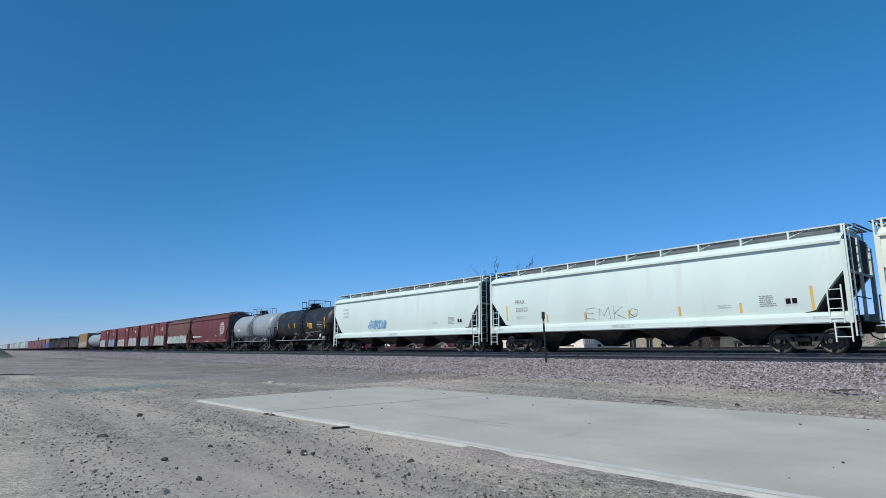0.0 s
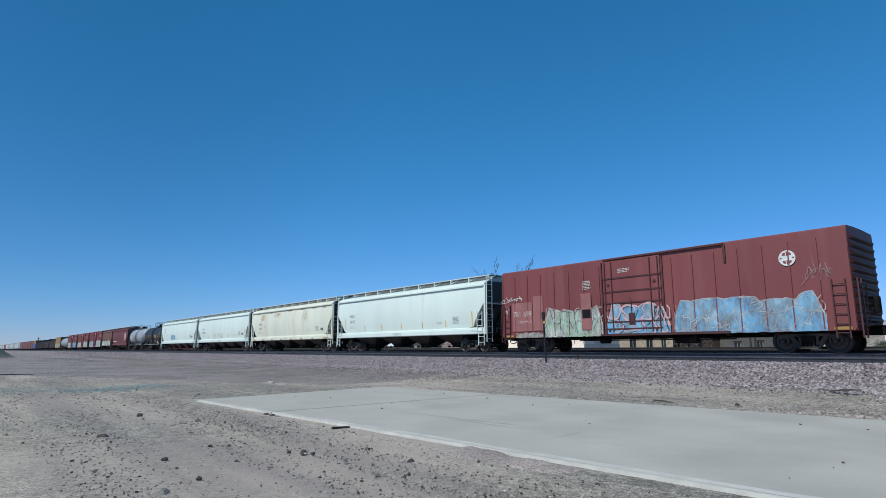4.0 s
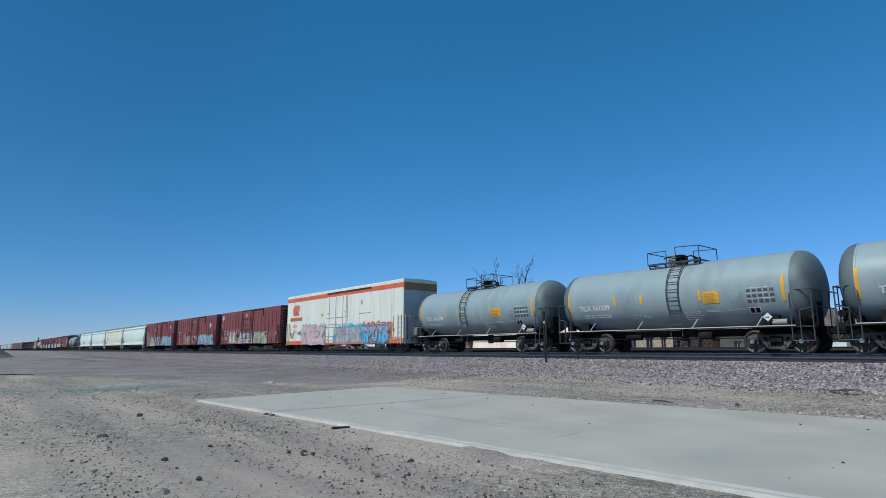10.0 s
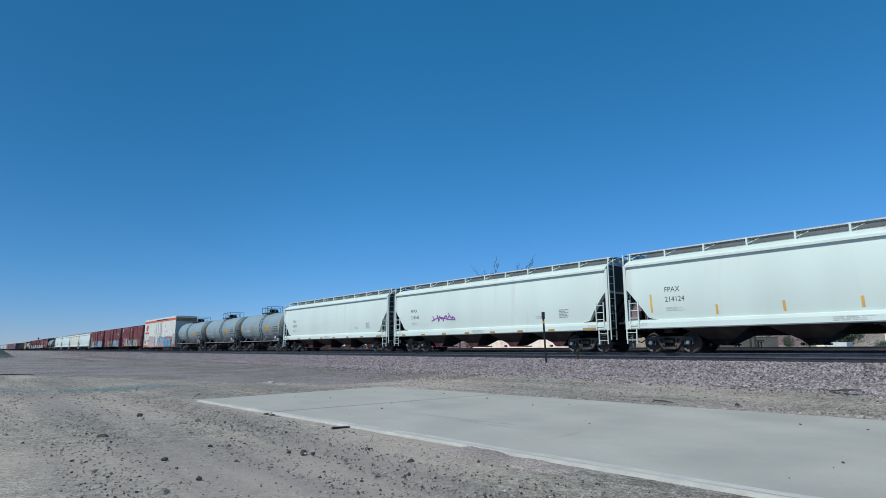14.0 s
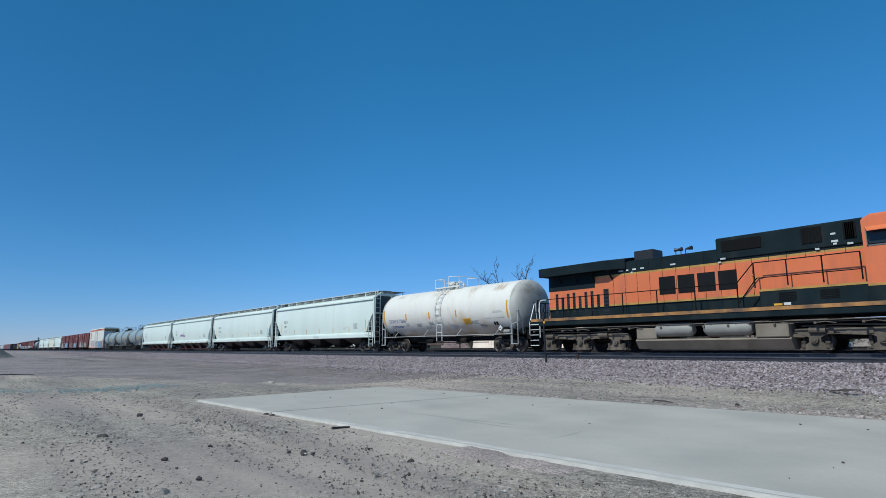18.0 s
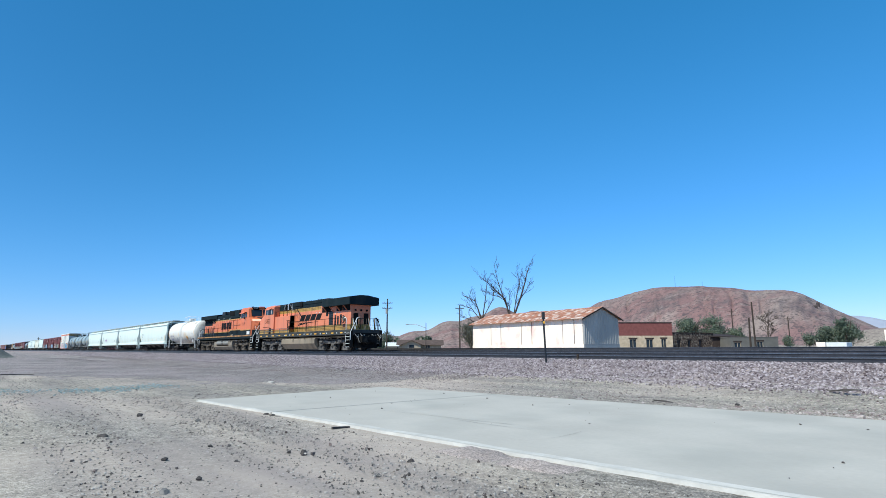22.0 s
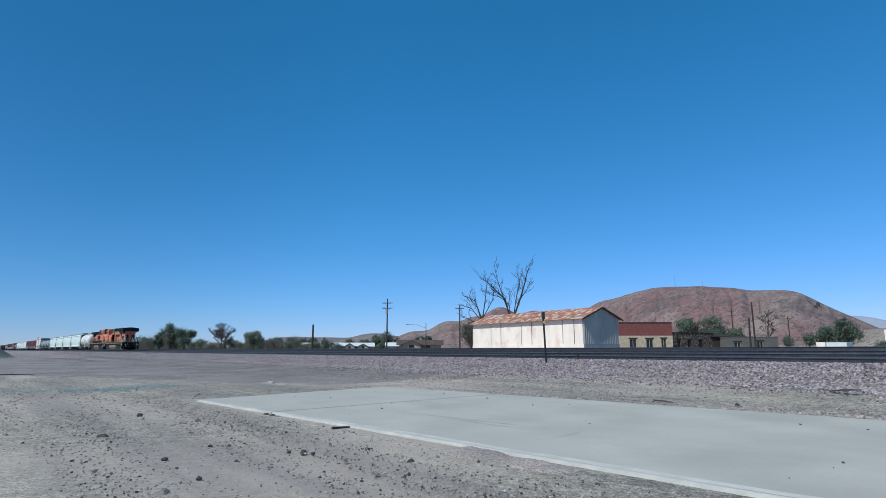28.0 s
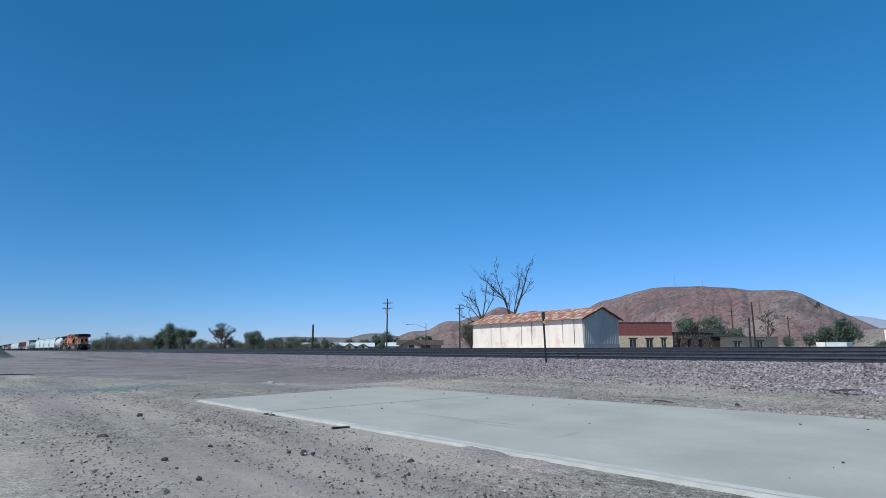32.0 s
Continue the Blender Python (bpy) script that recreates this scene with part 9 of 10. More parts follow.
        part("casing_edge", Geo().box(3.05, 6.64, -1.508, -1.48, 2.40, 2.48), LOCOYELLOW, casing, "worn yellow casing edge")
        part("hood_panel", Geo().box(3.05, 6.64, -1.02, 1.02, 2.43, 3.62), P, ob, "orange upper casing")
        g = Geo()
        for x in (3.75, 5.15):
            for i in range(6):
                g.box(x, x + 0.62, -1.512, -1.495, 1.98 + 0.06 * i, 2.01 + 0.06 * i)
        part("louvre", g, GASKET, casing, "casing louvres")
        part("small_label", Geo().box(3.55, 3.85, -1.51, -1.49, 1.82, 1.90), YELLOWTAPE, casing, "yellow label")
        part("small_label", Geo().box(3.9, 4.15, -1.51, -1.49, 1.82, 1.92), LETTERWHITE, casing, "white label")
        g = Geo()
        for z in (2.15, 2.5, 2.85, 3.2):
            g.pipe([(10.08, -1.22, z), (10.13, -1.27, z), (10.33, -1.06, z), (10.28, -1.01, z)], 0.018)
        g.pipe([(10.52, -0.86, 3.15), (10.60, -0.88, 2.6), (10.56, -0.84, 2.0), (10.66, -0.80, 1.7)], 0.035)
        g.pipe([(10.44, -0.96, 3.0), (10.54, -0.98, 2.4), (10.50, -0.94, 1.8)], 0.03)
        part("nose_grab", g, GASKET, ob, "black grab irons on the nose")
        g = Geo()
        g.soft(8.70, 9.10, 0.36, 1.12, 4.62, 4.90, 0.03)
        g.pipe([(8.2, -0.9, 4.86), (8.2, -0.9, 4.98), (8.75, -0.9, 4.98), (8.75, -0.9, 4.86)], 0.018)
        part("roof_gear", g, GASKET, ob, "number board and roof grab rail")
        part("roof_unit", Geo().soft(7.0, 8.1, -0.7, 0.7, 4.84, 4.95, 0.04), P, ob, "orange cab roof unit")
        part("mirror", Geo().soft(8.0, 8.16, -1.72, -1.60, 3.58, 3.74, 0.02), GASKET, ob, "black side mirror")
        part("window_frame", Geo().box(6.76, 8.10, -1.556, -1.548, 3.70, 3.74).box(6.76, 6.80, -1.556, -1.548, 3.70, 4.34).box(8.06, 8.10, -1.556, -1.548, 3.70, 4.34), RAILGREY, ob, "grey window frame")
    # upper louvres
    g = Geo()
    for a, b in (((2.83, 3.58), (3.73, 4.48)) if modern else ((4.55, 5.25), (5.95, 6.3))):
        for i in range(6):
            x0_, x1_ = sorted((d * a, d * b))
            if modern:
                z = 4.12 + i * 0.09
                g.box(x0_, x1_, -1.03, -0.94, z, z + 0.05)
            else:
                x = x0_ + (x1_ - x0_) * (i + 0.2) / 6
                g.box(x, x + 0.10, -1.03, -0.98, 4.15, 4.75)
        if modern:
            for x in (x0_, x1_):
                part("louvre_post", Geo().box(x - 0.022, x + 0.022, -1.05, -0.94, 4.10, 4.66), RAILWHITE, ob, "pale louvre post")
    part("louvre", g, GASKET, ob, "air intake louvre")
    g = Geo()
    wx = (0.55, 1.15) if modern else (1.5, 3.1)
    bx(g, *wx, -1.03, -0.93, 4.25, 4.70)
    part("intake_screen", g, GASKET, ob, "black intake screen")
    # ---- cab and nose
    if modern:
        outline = [(5.92, 1.62), (5.92, 4.56), (6.2, 4.66), (8.05, 4.60), (8.25, 4.45), (8.42, 3.72), (9.65, 3.32), (9.75, 3.2), (9.75, 1.62)]
        wy = [1.54] * 9
    else:
        outline = [(6.65, 1.62), (6.65, 4.72), (6.9, 4.86), (8.75, 4.86), (8.95, 4.75), (9.35, 3.72), (10.45, 3.52), (10.58, 3.3), (10.58, 1.62)]
    g = Geo()
    rings = []
    inner = 0.70 if not modern else 0.55        # half width of the nose's flat front
    for y in (-1.54, -1.40, -inner, inner, 1.40, 1.54):
        cut = (0.75, 0.68) if not modern else (0.30, 0.26)      # how far the nose falls back towards its sides
        ring = []
        for x, z in outline:
            zz = z - (0.10 if abs(y) > 1.5 and z > 4.4 else 0) + 0
            xx = x - (0.0 if x < 9.0 or abs(y) < 1.0 else cut[0] if abs(y) > 1.5 else cut[1]) * (1.0 if x > 9.5 else 0.25)
            ring.append((d * xx, y, max(zz, dk) if z < 1.7 else zz))
        rings.append(ring)
    if modern:
        # long full-width casing behind the cab
        gg = Geo()
        bx(gg, 2.35, 5.92, -1.42, 1.42, 2.10, 3.46, soft=0.04)
        part("side_casing", gg, P, ob, "faded orange equipment casing")
        gg = Geo()
        bx(gg, 2.30, 2.36, -1.38, -0.96, 2.15, 3.40)
        part("casing_end", gg, DOORBAR, ob, "dark red casing end")
    g.loft(rings)
    cab = part("cab", g, P, ob, "orange cab with nose")
    # lower band on cab: dark on one, yellow on the other
    x0, x1 = (5.92, 9.44) if modern else (6.65, 9.82)
    z1 = 2.14 if modern else 2.32
    for s in (-1, 1):
        a, b = sorted((d * x0, d * x1))
        g = Geo()
        g.box(a, b, s * 1.548 - 0.008, s * 1.548 + 0.008, dk + 0.003, z1)
        part("cab_band", g, LOCOYELLOW if modern else LOCODARK, cab, "painted band low on the cab")
    if not modern:
        g = Geo()
        g.box(10.582, 10.595, -0.69, 0.69, 1.63, 2.35)
        for s in (-1, 1):
            g.prism([(9.905, s * 1.405), (10.585, s * 0.705), (10.595, s * 0.712), (9.912, s * 1.415)], 1.63, 2.35, "z")
        part("nose_band", g, LOCODARK, cab, "dark band round the nose")
        g = Geo()
        for s in (-1, 1):
            g.box(6.66, 9.8, s * 1.55 - 0.008, s * 1.55 + 0.008, 2.32, 2.40)
        part("cab_stripe", g, LOCOYELLOW, cab, "thin yellow stripe")
    # windows
    y = -1.545
    wins = [(6.1, 6.5), (6.65, 7.45), (7.55, 7.98)] if modern else [(6.82, 7.45), (7.5, 8.05), (8.2, 8.5)]
    for a, b in wins:
        a, b = sorted((d * a, d * b))
        pane(cab, [(a, y, 3.78), (b, y, 3.78), (b, y, 4.32), (a, y, 4.32)] if not modern else [(a, y, 3.76), (b, y, 3.76), (b, y, 4.25), (a, y, 4.25)])
    g = Geo()
    a, b = (6.55, 7.55) if modern else (6.75, 8.1)
    a, b = sorted((d * a, d * b))
    g.add([(a, -1.55, 4.40), (b, -1.55, 4.40), (b - 0.12, -1.85, 4.22), (a + 0.12, -1.85, 4.22), (a, -1.55, 4.37), (b, -1.55, 4.37), (b - 0.12, -1.85, 4.19), (a + 0.12, -1.85, 4.19)],
          [(0, 1, 2, 3), (4, 7, 6, 5), (0, 3, 7, 4), (1, 5, 6, 2), (3, 2, 6, 7)])
    part("sun_shade", g, P, cab, "orange window awning")
    for x in ((6.60, 7.02, 7.49) if modern else (7.475,)):
        part("window_post", Geo().box(d * x - 0.03, d * x + 0.03, -1.562, -1.54, 3.76, 4.28), RAILWHITE if modern else P, cab, "pale window post" if modern else "")
    if not modern:
        n0, n1 = Vector((9.00, 0, 4.66)), Vector((9.29, 0, 3.88))
        for y0, y1 in ((-1.22, -0.12), (0.12, 1.22)):
            pane(cab, [(n1.x - 0.02, y0, n1.z), (n1.x - 0.02, y1, n1.z), (n0.x + 0.02, y1, n0.z - 0.08), (n0.x + 0.02, y0, n0.z - 0.08)], label="sloping windscreen")
        g = Geo()
        g.soft(8.70, 9.10, -1.12, -0.36, 4.62, 4.90, 0.03)
        nb = part("number_board", g, GASKET, cab, "black number board")
        words("1119", 0.24, -1.02, 4.68, lambda x, z: 9.1, LETTERWHITE, nb, face="+x")
        g = Geo()
        g.soft(8.6, 9.02, -0.3, 0.3, 4.78, 5.0, 0.03)
        part("headlight_housing", g, P, cab, "headlight housing")
        g = Geo()
        g.soft(10.56, 10.63, -0.38, 0.32, 1.75, 3.30, 0.03)
        part("nose_door", g, GASKET, cab, "dark nose door recess")
        g = Geo()
        g.prism([(9.36, 3.75), (10.46, 3.55), (10.52, 3.47), (10.40, 3.47), (9.36, 3.68)], -0.69, 0.69)
        part("nose_top", g, LOCODARK, cab, "anti-glare dark nose top")
    # lettering
    cs = lambda x, z: -1.548
    if modern:
        words("5853", 0.66, -8.05, 2.84, cs, LETTERBLACK, ob, wide=0.95)
        wordmark(ob, -1.15, 3.20, 2.88, 3.42, hs, LETTERBLACK, 0.75, 4)
        g = Geo()
        g.plate([(-1.25, 2.66), (0.8, 2.70), (2.85, 2.72), (0.8, 2.62), (-1.48, 2.44)], 0, hs, 0.008)
        part("painted_swoosh", g, LETTERBLACK, ob, "dark painted swoosh")
        g = Geo()
        g.box(-7.05, -6.5, -1.562, -1.54, 1.75, 2.35)
        part("battery_door", g, GASKET, cab, "dark access door")
        bars(-8.6, 2.45, 2.4, 0.06, 1, cs, LETTERBLACK, ob, 3, gaps=False)
    else:
        words("1119", 0.52, 7.15, 2.88, cs, LETTERBLACK, ob, wide=0.9)
        wordmark(ob, -1.50, 2.15, 2.64, 3.46, hs, LETTERBLACK, 0.0, 4)
        pl = patch(8.75, 9.60, 1.85, 2.20, lambda x, z: -1.56, LETTERWHITE, ob, "notice_panel", "white notice panel")
    # walk rails
    wy_ = -1.46
    if modern:
        for a, b in ((-8.5, 2.2),):
            a, b = sorted((d * a, d * b))
            handrail(ob, a, b, wy_, dk, 1.0, GASKET)
            handrail(ob, a, b, -wy_, dk, 1.0, GASKET)
        a, b = sorted((d * 2.4, d * 9.9))
        low_rail = handrail(ob, a, b, -1.575, dk, 0.42, RAILGREY, 1.7)
        part("mid_rail", Geo().cyl((a, -1.575, dk + 0.21), (b, -1.575, dk + 0.21), 0.018, n=6), RAILGREY, low_rail)
        a, b = sorted((d * -8.5, d * 2.2))
        part("mid_rail", Geo().cyl((a, wy_, dk + 0.45), (b, wy_, dk + 0.45), 0.018, n=6), GASKET, ob, "walkway mid rail")
        a, b = sorted((d * 1.2, d * 5.85))
        handrail(ob, a, b, -1.36, 3.46, 0.50, GASKET, 0.95)
        g = Geo()
        g.pipe([(d * 2.2, wy_, 2.77), (d * 1.6, wy_, 2.77), (d * -0.9, wy_, 2.72)], 0.022)
        g.pipe([(d * 1.9, -1.1, 4.3), (d * -0.6, -1.45, 2.95)], 0.03)
        part("stair_rail", g, GASKET, ob, "sloping black pipe rails")
    else:
        a, b = sorted((d * -7.9, d * 6.5))
        handrail(ob, a - 0.6, 2.2, wy_, dk, 1.05, GASKET)
        handrail(ob, 2.9, 6.5, wy_, dk + 0.80, 1.0, GASKET, 1.2)
        part("mid_rail", Geo().cyl((3.0, wy_, 2.95), (6.5, wy_, 2.95), 0.02, n=6), GASKET, ob, "mid rail along the casing")
        g = Geo().pipe([(2.2, wy_, dk + 1.05), (2.9, wy_, dk + 1.80)], 0.022)
        g.pipe([(2.2, wy_, dk + 0.2), (2.9, wy_, 2.85), (3.0, wy_, 2.95)], 0.022)
        part("stair_rail", g, GASKET, ob, "sloping black pipe rail")
        handrail(ob, a, b, -wy_, dk, 1.05, GASKET)
    # end platforms
    for x in (-9.25 if modern else -8.80, 10.3 if not modern else 10.1):
        g = Geo()
        X = d * x
        for yy in (-1.35, -0.45, 0.45, 1.35):
            g.cyl((X, yy, 1.62), (X, yy, 2.75), 0.025, n=6)
        g.cyl((X, -1.35, 2.72), (X, 1.35, 2.72), 0.022, n=6)
        g.cyl((X, -1.35, 2.2), (X, 1.35, 2.2), 0.018, n=6)
        part("end_railing", g, GASKET, ob, "end platform railing")
        g = Geo()
        q = 1 if X > 0 else -1
        ex = X + q * 0.12
        g.soft(ex - 0.10, ex + 0.10, -1.15, 1.15, 0.95, dk - 0.25, 0.03)
        g.prism([(ex - 0.08, 0.95), (ex + 0.08, 0.95), (ex + q * 0.10 + 0.06, 0.30), (ex + q * 0.10 - 0.06, 0.30)], -1.05, 1.05)
        part("pilot", g, GASKET, ob, "black pilot plate")
        g = Geo()
        for yy in (-1.0, -0.75, -0.5, 0.5, 0.75, 1.0):
            g.pipe([(ex + q * 0.1, yy, 1.35), (ex + q * 0.28, yy, 1.05), (ex + q * 0.34, yy + 0.1, 0.75), (ex + q * 0.26, yy + 0.15, 0.6)], 0.03)
        part("air_hose", g, UNDER, ob, "hanging air hoses")
        back = 0.10 if x > 0 else 0.12
        for k, yy in enumerate((-1.1, -0.55, 0.55, 1.1)):
            part("mu_hose", Geo().pipe([(ex + q * 0.08, yy, 1.45), (ex + q * 0.25, yy + 0.05, 1.30), (ex + q * 0.30, yy + 0.18, 1.12), (ex + q * 0.20, yy + 0.30, 1.25), (ex + q * 0.08, yy + 0.34, 1.42)], 0.02), ENDGREY if k % 2 else RAILGREY, ob, "looped hose")
        steps(ob, X - q * back, -1.42, q, x < 0)
        steps(ob, X - q * back, 1.42, q, x < 0, True)
        coupler(ob, X + q * 0.55)
        for k, yy in enumerate((-0.95, -0.35, 0.25, 0.8)):
            sag = 0.78 + 0.12 * math.sin(2.3 * k + x)
            part("brake_hose", Geo().pipe([(ex + q * 0.10, yy, 1.30), (ex + q * 0.30, yy + 0.04, 1.18), (ex + q * 0.38, yy + 0.14, sag), (ex + q * 0.34, yy + 0.30, sag - 0.02), (ex + q * 0.26, yy + 0.40, 1.05), (ex + q * 0.10, yy + 0.44, 1.22)], 0.028), (GREYTANK, LOCOTRUCK)[k % 2], ob, "dusty brake hose hanging in a loop")
        # cables looped over the end railing
        for k, yy in enumerate((-1.2, -0.8, -0.25, 0.3, 0.75)):
            sag = 1.75 + 0.10 * math.sin(3.1 * k + x)
            part("jumper_cable", Geo().pipe([(X + q * 0.06, yy, 2.72), (X + q * 0.10, yy + 0.05, 2.3), (X + q * 0.14, yy + 0.16, sag), (X + q * 0.12, yy + 0.28, 2.2), (X + q * 0.06, yy + 0.32, 2.70)], 0.022), (RAILWHITE, GASKET, LOCOTRUCK)[k % 3], ob, "jumper cable looped over the end railing")
    if modern:
        for a in (-8.56,):
            for yy in (-0.5, 0.5):
                part("end_door", Geo().box(d * a - 0.02, d * a + 0.02, yy - 0.22, yy + 0.22, 2.3, 3.2), GASKET, ob, "dark end door")
            for i, yy in enumerate((-0.55, 0.0, 0.55)):
                part("end_lamp", Geo().cyl((d * -8.5, yy, 3.45), (d * -8.62, yy, 3.45), 0.09, n=12), GASKET, ob, "unlit end lamp", 40)
    # fuel tank
    g = Geo()
    a, b = (-3.2, 3.85) if modern else (-2.6, 4.0)
    a, b = sorted((d * a, d * b))
    prof = ([(-1.45, 1.18), (-1.52, 1.10), (-1.52, 0.72), (-1.15, 0.22), (1.15, 0.22), (1.52, 0.72), (1.52, 1.10), (1.45, 1.18)] if modern
            else [(-1.35, 0.62), (-1.42, 0.55), (-1.15, 0.18), (1.15, 0.18), (1.42, 0.55), (1.35, 0.62)])
    g.prism(prof, a, b, "x")
    part("fuel_tank", g, FUEL if modern else DARKFUEL, ob, "dusty tan fuel tank" if modern else "dark dusty fuel tank")
    g = Geo()
    if modern:
        for x in (a + 2.6, ):
            g.box(x, x + 0.12, -1.54, -1.5, 0.85, 1.15)
        g.box(d * -3.2 - 0.2, d * -3.2 + 0.2, -1.2, 1.2, 0.4, 1.2)
        part("fuel_gauge", g, UNDER, ob, "fuel gauge")
    else:
        for x0_, x1_ in ((-1.65, 0.15), (0.60, 2.60)):
            g = Geo().lathe([(0.05, x0_), (0.20, x0_ + 0.02), (0.31, x0_ + 0.16), (0.31, x1_ - 0.16), (0.20, x1_ - 0.02), (0.05, x1_)], "x", 18, (0, -1.18, 1.02))
            part("air_reservoir", g, GREYTANK, ob, "grey round-ended air reservoir", 40)
        part("battery_box", Geo().soft(-2.55, -1.55, -1.4, 1.4, 0.62, 1.12, 0.03), DARKFUEL, ob, "dusty battery box")
        part("battery_box", Geo().soft(2.75, 3.95, -1.45, 1.45, 0.62, 1.15, 0.03), DARKFUEL, ob, "dusty battery box")
    if modern:
        six_wheel_truck(ob, -7.1, GREYTRUCK), six_wheel_truck(ob, 5.9, GREYTRUCK)
        return ob
    six_wheel_truck(ob, -5.95, LOCOTRUCK), six_wheel_truck(ob, 6.8, LOCOTRUCK)
    return ob


# ---- the train, car by car ----
SIDE = lambda x, z: -1.553


def washed_piece(ob, x0, x1, z0, z1, main, lines, seed, skin=None):
    """Old sprayed lettering, washed to a pale haze with lines left in it."""
    bubbles(ob, x0, x1, z0, z1, main, {"pale_blue": "blue", "white": "silver", "silver": "dust", "khaki": "mint", "mint": "dust"}.get(main, "white"), lines, seed, skin or SIDE, 0.7)


def painted_boxcars():
    door = lambda x, z: -1.60
    ob, e = boxcar(32.05, 51.25, BOXRED, "mineral red boxcar with mint and pale blue graffiti", seed=1)
    patch(-7.85, -6.35, 1.15, 2.75, SIDE, BOXPATCH, ob, "repaint_patch", "paler red repainted patch", 0.012)
    for x in (-7.72, -6.98):
        bars(x, 2.38, 0.50, 0.55, 1, SIDE, LETTERDIM, ob, 1, gaps=False)
    words("781", 0.42, -7.76, 1.97, SIDE, LETTERDIM, ob, lift=0.02, wide=0.95)
    words("699", 0.42, -7.00, 1.97, SIDE, LETTERDIM, ob, lift=0.02, wide=0.95)
    bars(-7.7, 1.20, 1.2, 0.3, 2, SIDE, LETTERDIM, ob, 2)
    scribble(-8.67, -7.1, 2.82, 3.12, "white", SIDE, ob, 4, 11, 0.035)
    scribble(-8.5, -8.1, 1.9, 2.8, "rose", SIDE, ob, 44, 6, 0.025)
    scribble(-7.8, -6.5, 1.55, 1.85, "rose", SIDE, ob, 46, 8, 0.035)
    patch(-6.29, -5.58, 1.17, 3.05, SIDE, BOXPATCH, ob, "repaint_patch", "paler red repainted patch", 0.012)
    bubbles(ob, -5.5, -1.75, 0.80, 2.42, "mint", "white", "white", 11, SIDE, 0.85, 6, 0.04, "black")
    bubbles(ob, -7.6, -5.6, 0.80, 1.10, "mint", "rose", "white", 48, SIDE, 0.6, 4, 0.02)
    bubbles(ob, -1.5, 1.75, 0.85, 2.35, "pale_blue", "blue", "rose", 12, door, 1.0, 4, 0.06, "black")
    patch(-3.03, -2.42, 1.13, 2.95, SIDE, BOXPATCH, ob, "repaint_patch", "paler red repainted patch", 0.046)
    patch(-2.96, -2.46, 1.70, 2.14, SIDE, LETTERBLACK, ob, "black_stencil", "black painted-out square", 0.052)
    washed_piece(ob, 1.9, e - 0.9, 0.82, 2.35, "pale_blue", "white", 13)
    bars(-2.93, 3.15, 0.52, 0.46, 6, SIDE, LETTERDIM, ob, 5)
    roundel(ob, e - 2.0, 3.6, 0.30)
    scribble(e - 1.6, e - 0.6, 2.6, 3.5, "dust", SIDE, ob, 24, 8, 0.03, faded=True)
    bars(-0.8, 3.8, 0.7, 0.22, 3, door, LETTERDIM, ob, 6)

    ob, e = boxcar(51.25, 70.6, BOXRED, "mineral red boxcar with pale blue graffiti along its lower side", seed=2)
    words("781", 0.30, -7.75, 2.15, SIDE, LETTERDIM, ob, lift=0.02, wide=0.9)
    words("442", 0.30, -6.95, 2.15, SIDE, LETTERDIM, ob, lift=0.02, wide=0.9)
    bars(-7.75, 2.6, 1.3, 0.26, 1, SIDE, LETTERDIM, ob, 7)
    bars(-7.6, 1.55, 0.9, 0.3, 3, SIDE, LETTERDIM, ob, 8)
    scribble(-8.2, -6.4, 1.0, 1.8, "white", SIDE, ob, 14, 10, 0.04, faded=True)
    patch(-5.0, -4.0, 1.0, 2.5, SIDE, BOXPATCH, ob, "repaint_patch", "paler red repainted patch", 0.012)
    scribble(-6.0, -4.4, 1.0, 1.9, "dust", SIDE, ob, 26, 9, 0.05, faded=True)
    bubbles(ob, -4.4, -1.9, 0.95, 2.1, "dust", "black", "white", 15, SIDE, 0.4, 3, 0.06)
    bubbles(ob, -1.4, 1.2, 0.95, 2.1, "dust", "orange", "white", 16, door, 0.22, 3, 0.085, "black")
    patch(-2.9, -2.45, 2.25, 2.6, SIDE, LETTERBLACK, ob, "black_stencil", "small black stencil patch", 0.012)
    washed_piece(ob, 1.45, 7.85, 0.82, 2.2, "pale_blue", "white", 17)
    patch(4.65, 5.97, 0.74, 0.99, SIDE, BOXPATCH, ob, "repaint_patch", "paler red repainted patch", 0.046)
    roundel(ob, 6.55, 3.27, 0.33)
    bars(-0.7, 3.9, 0.9, 0.22, 3, door, LETTERDIM, ob, 9)
    data_squares(ob, 7.1, 1.35)

    ob, e = boxcar(70.6, 89.95, BOXRED, "mineral red boxcar with white and khaki graffiti", seed=3)
    roundel(ob, -7.98, 3.93, 0.33)
    scribble(-8.4, -7.7, 2.4, 3.3, "dust", SIDE, ob, 18, 8, 0.04, faded=True)
    words("621", 0.30, -7.38, 1.90, SIDE, LETTERDIM, ob, lift=0.02, wide=0.95)
    words("664", 0.30, -6.62, 1.90, SIDE, LETTERDIM, ob, lift=0.02, wide=0.95)
    bars(-7.42, 2.24, 0.36, 0.24, 1, SIDE, LETTERDIM, ob, 10, gaps=False)
    bars(-6.6, 2.24, 0.36, 0.24, 1, SIDE, LETTERDIM, ob, 10, gaps=False)
    bars(-7.2, 1.35, 1.1, 0.32, 3, SIDE, LETTERDIM, ob, 11)
    scribble(-6.6, -5.9, 1.75, 2.3, "white", SIDE, ob, 27, 7, 0.04, faded=True)
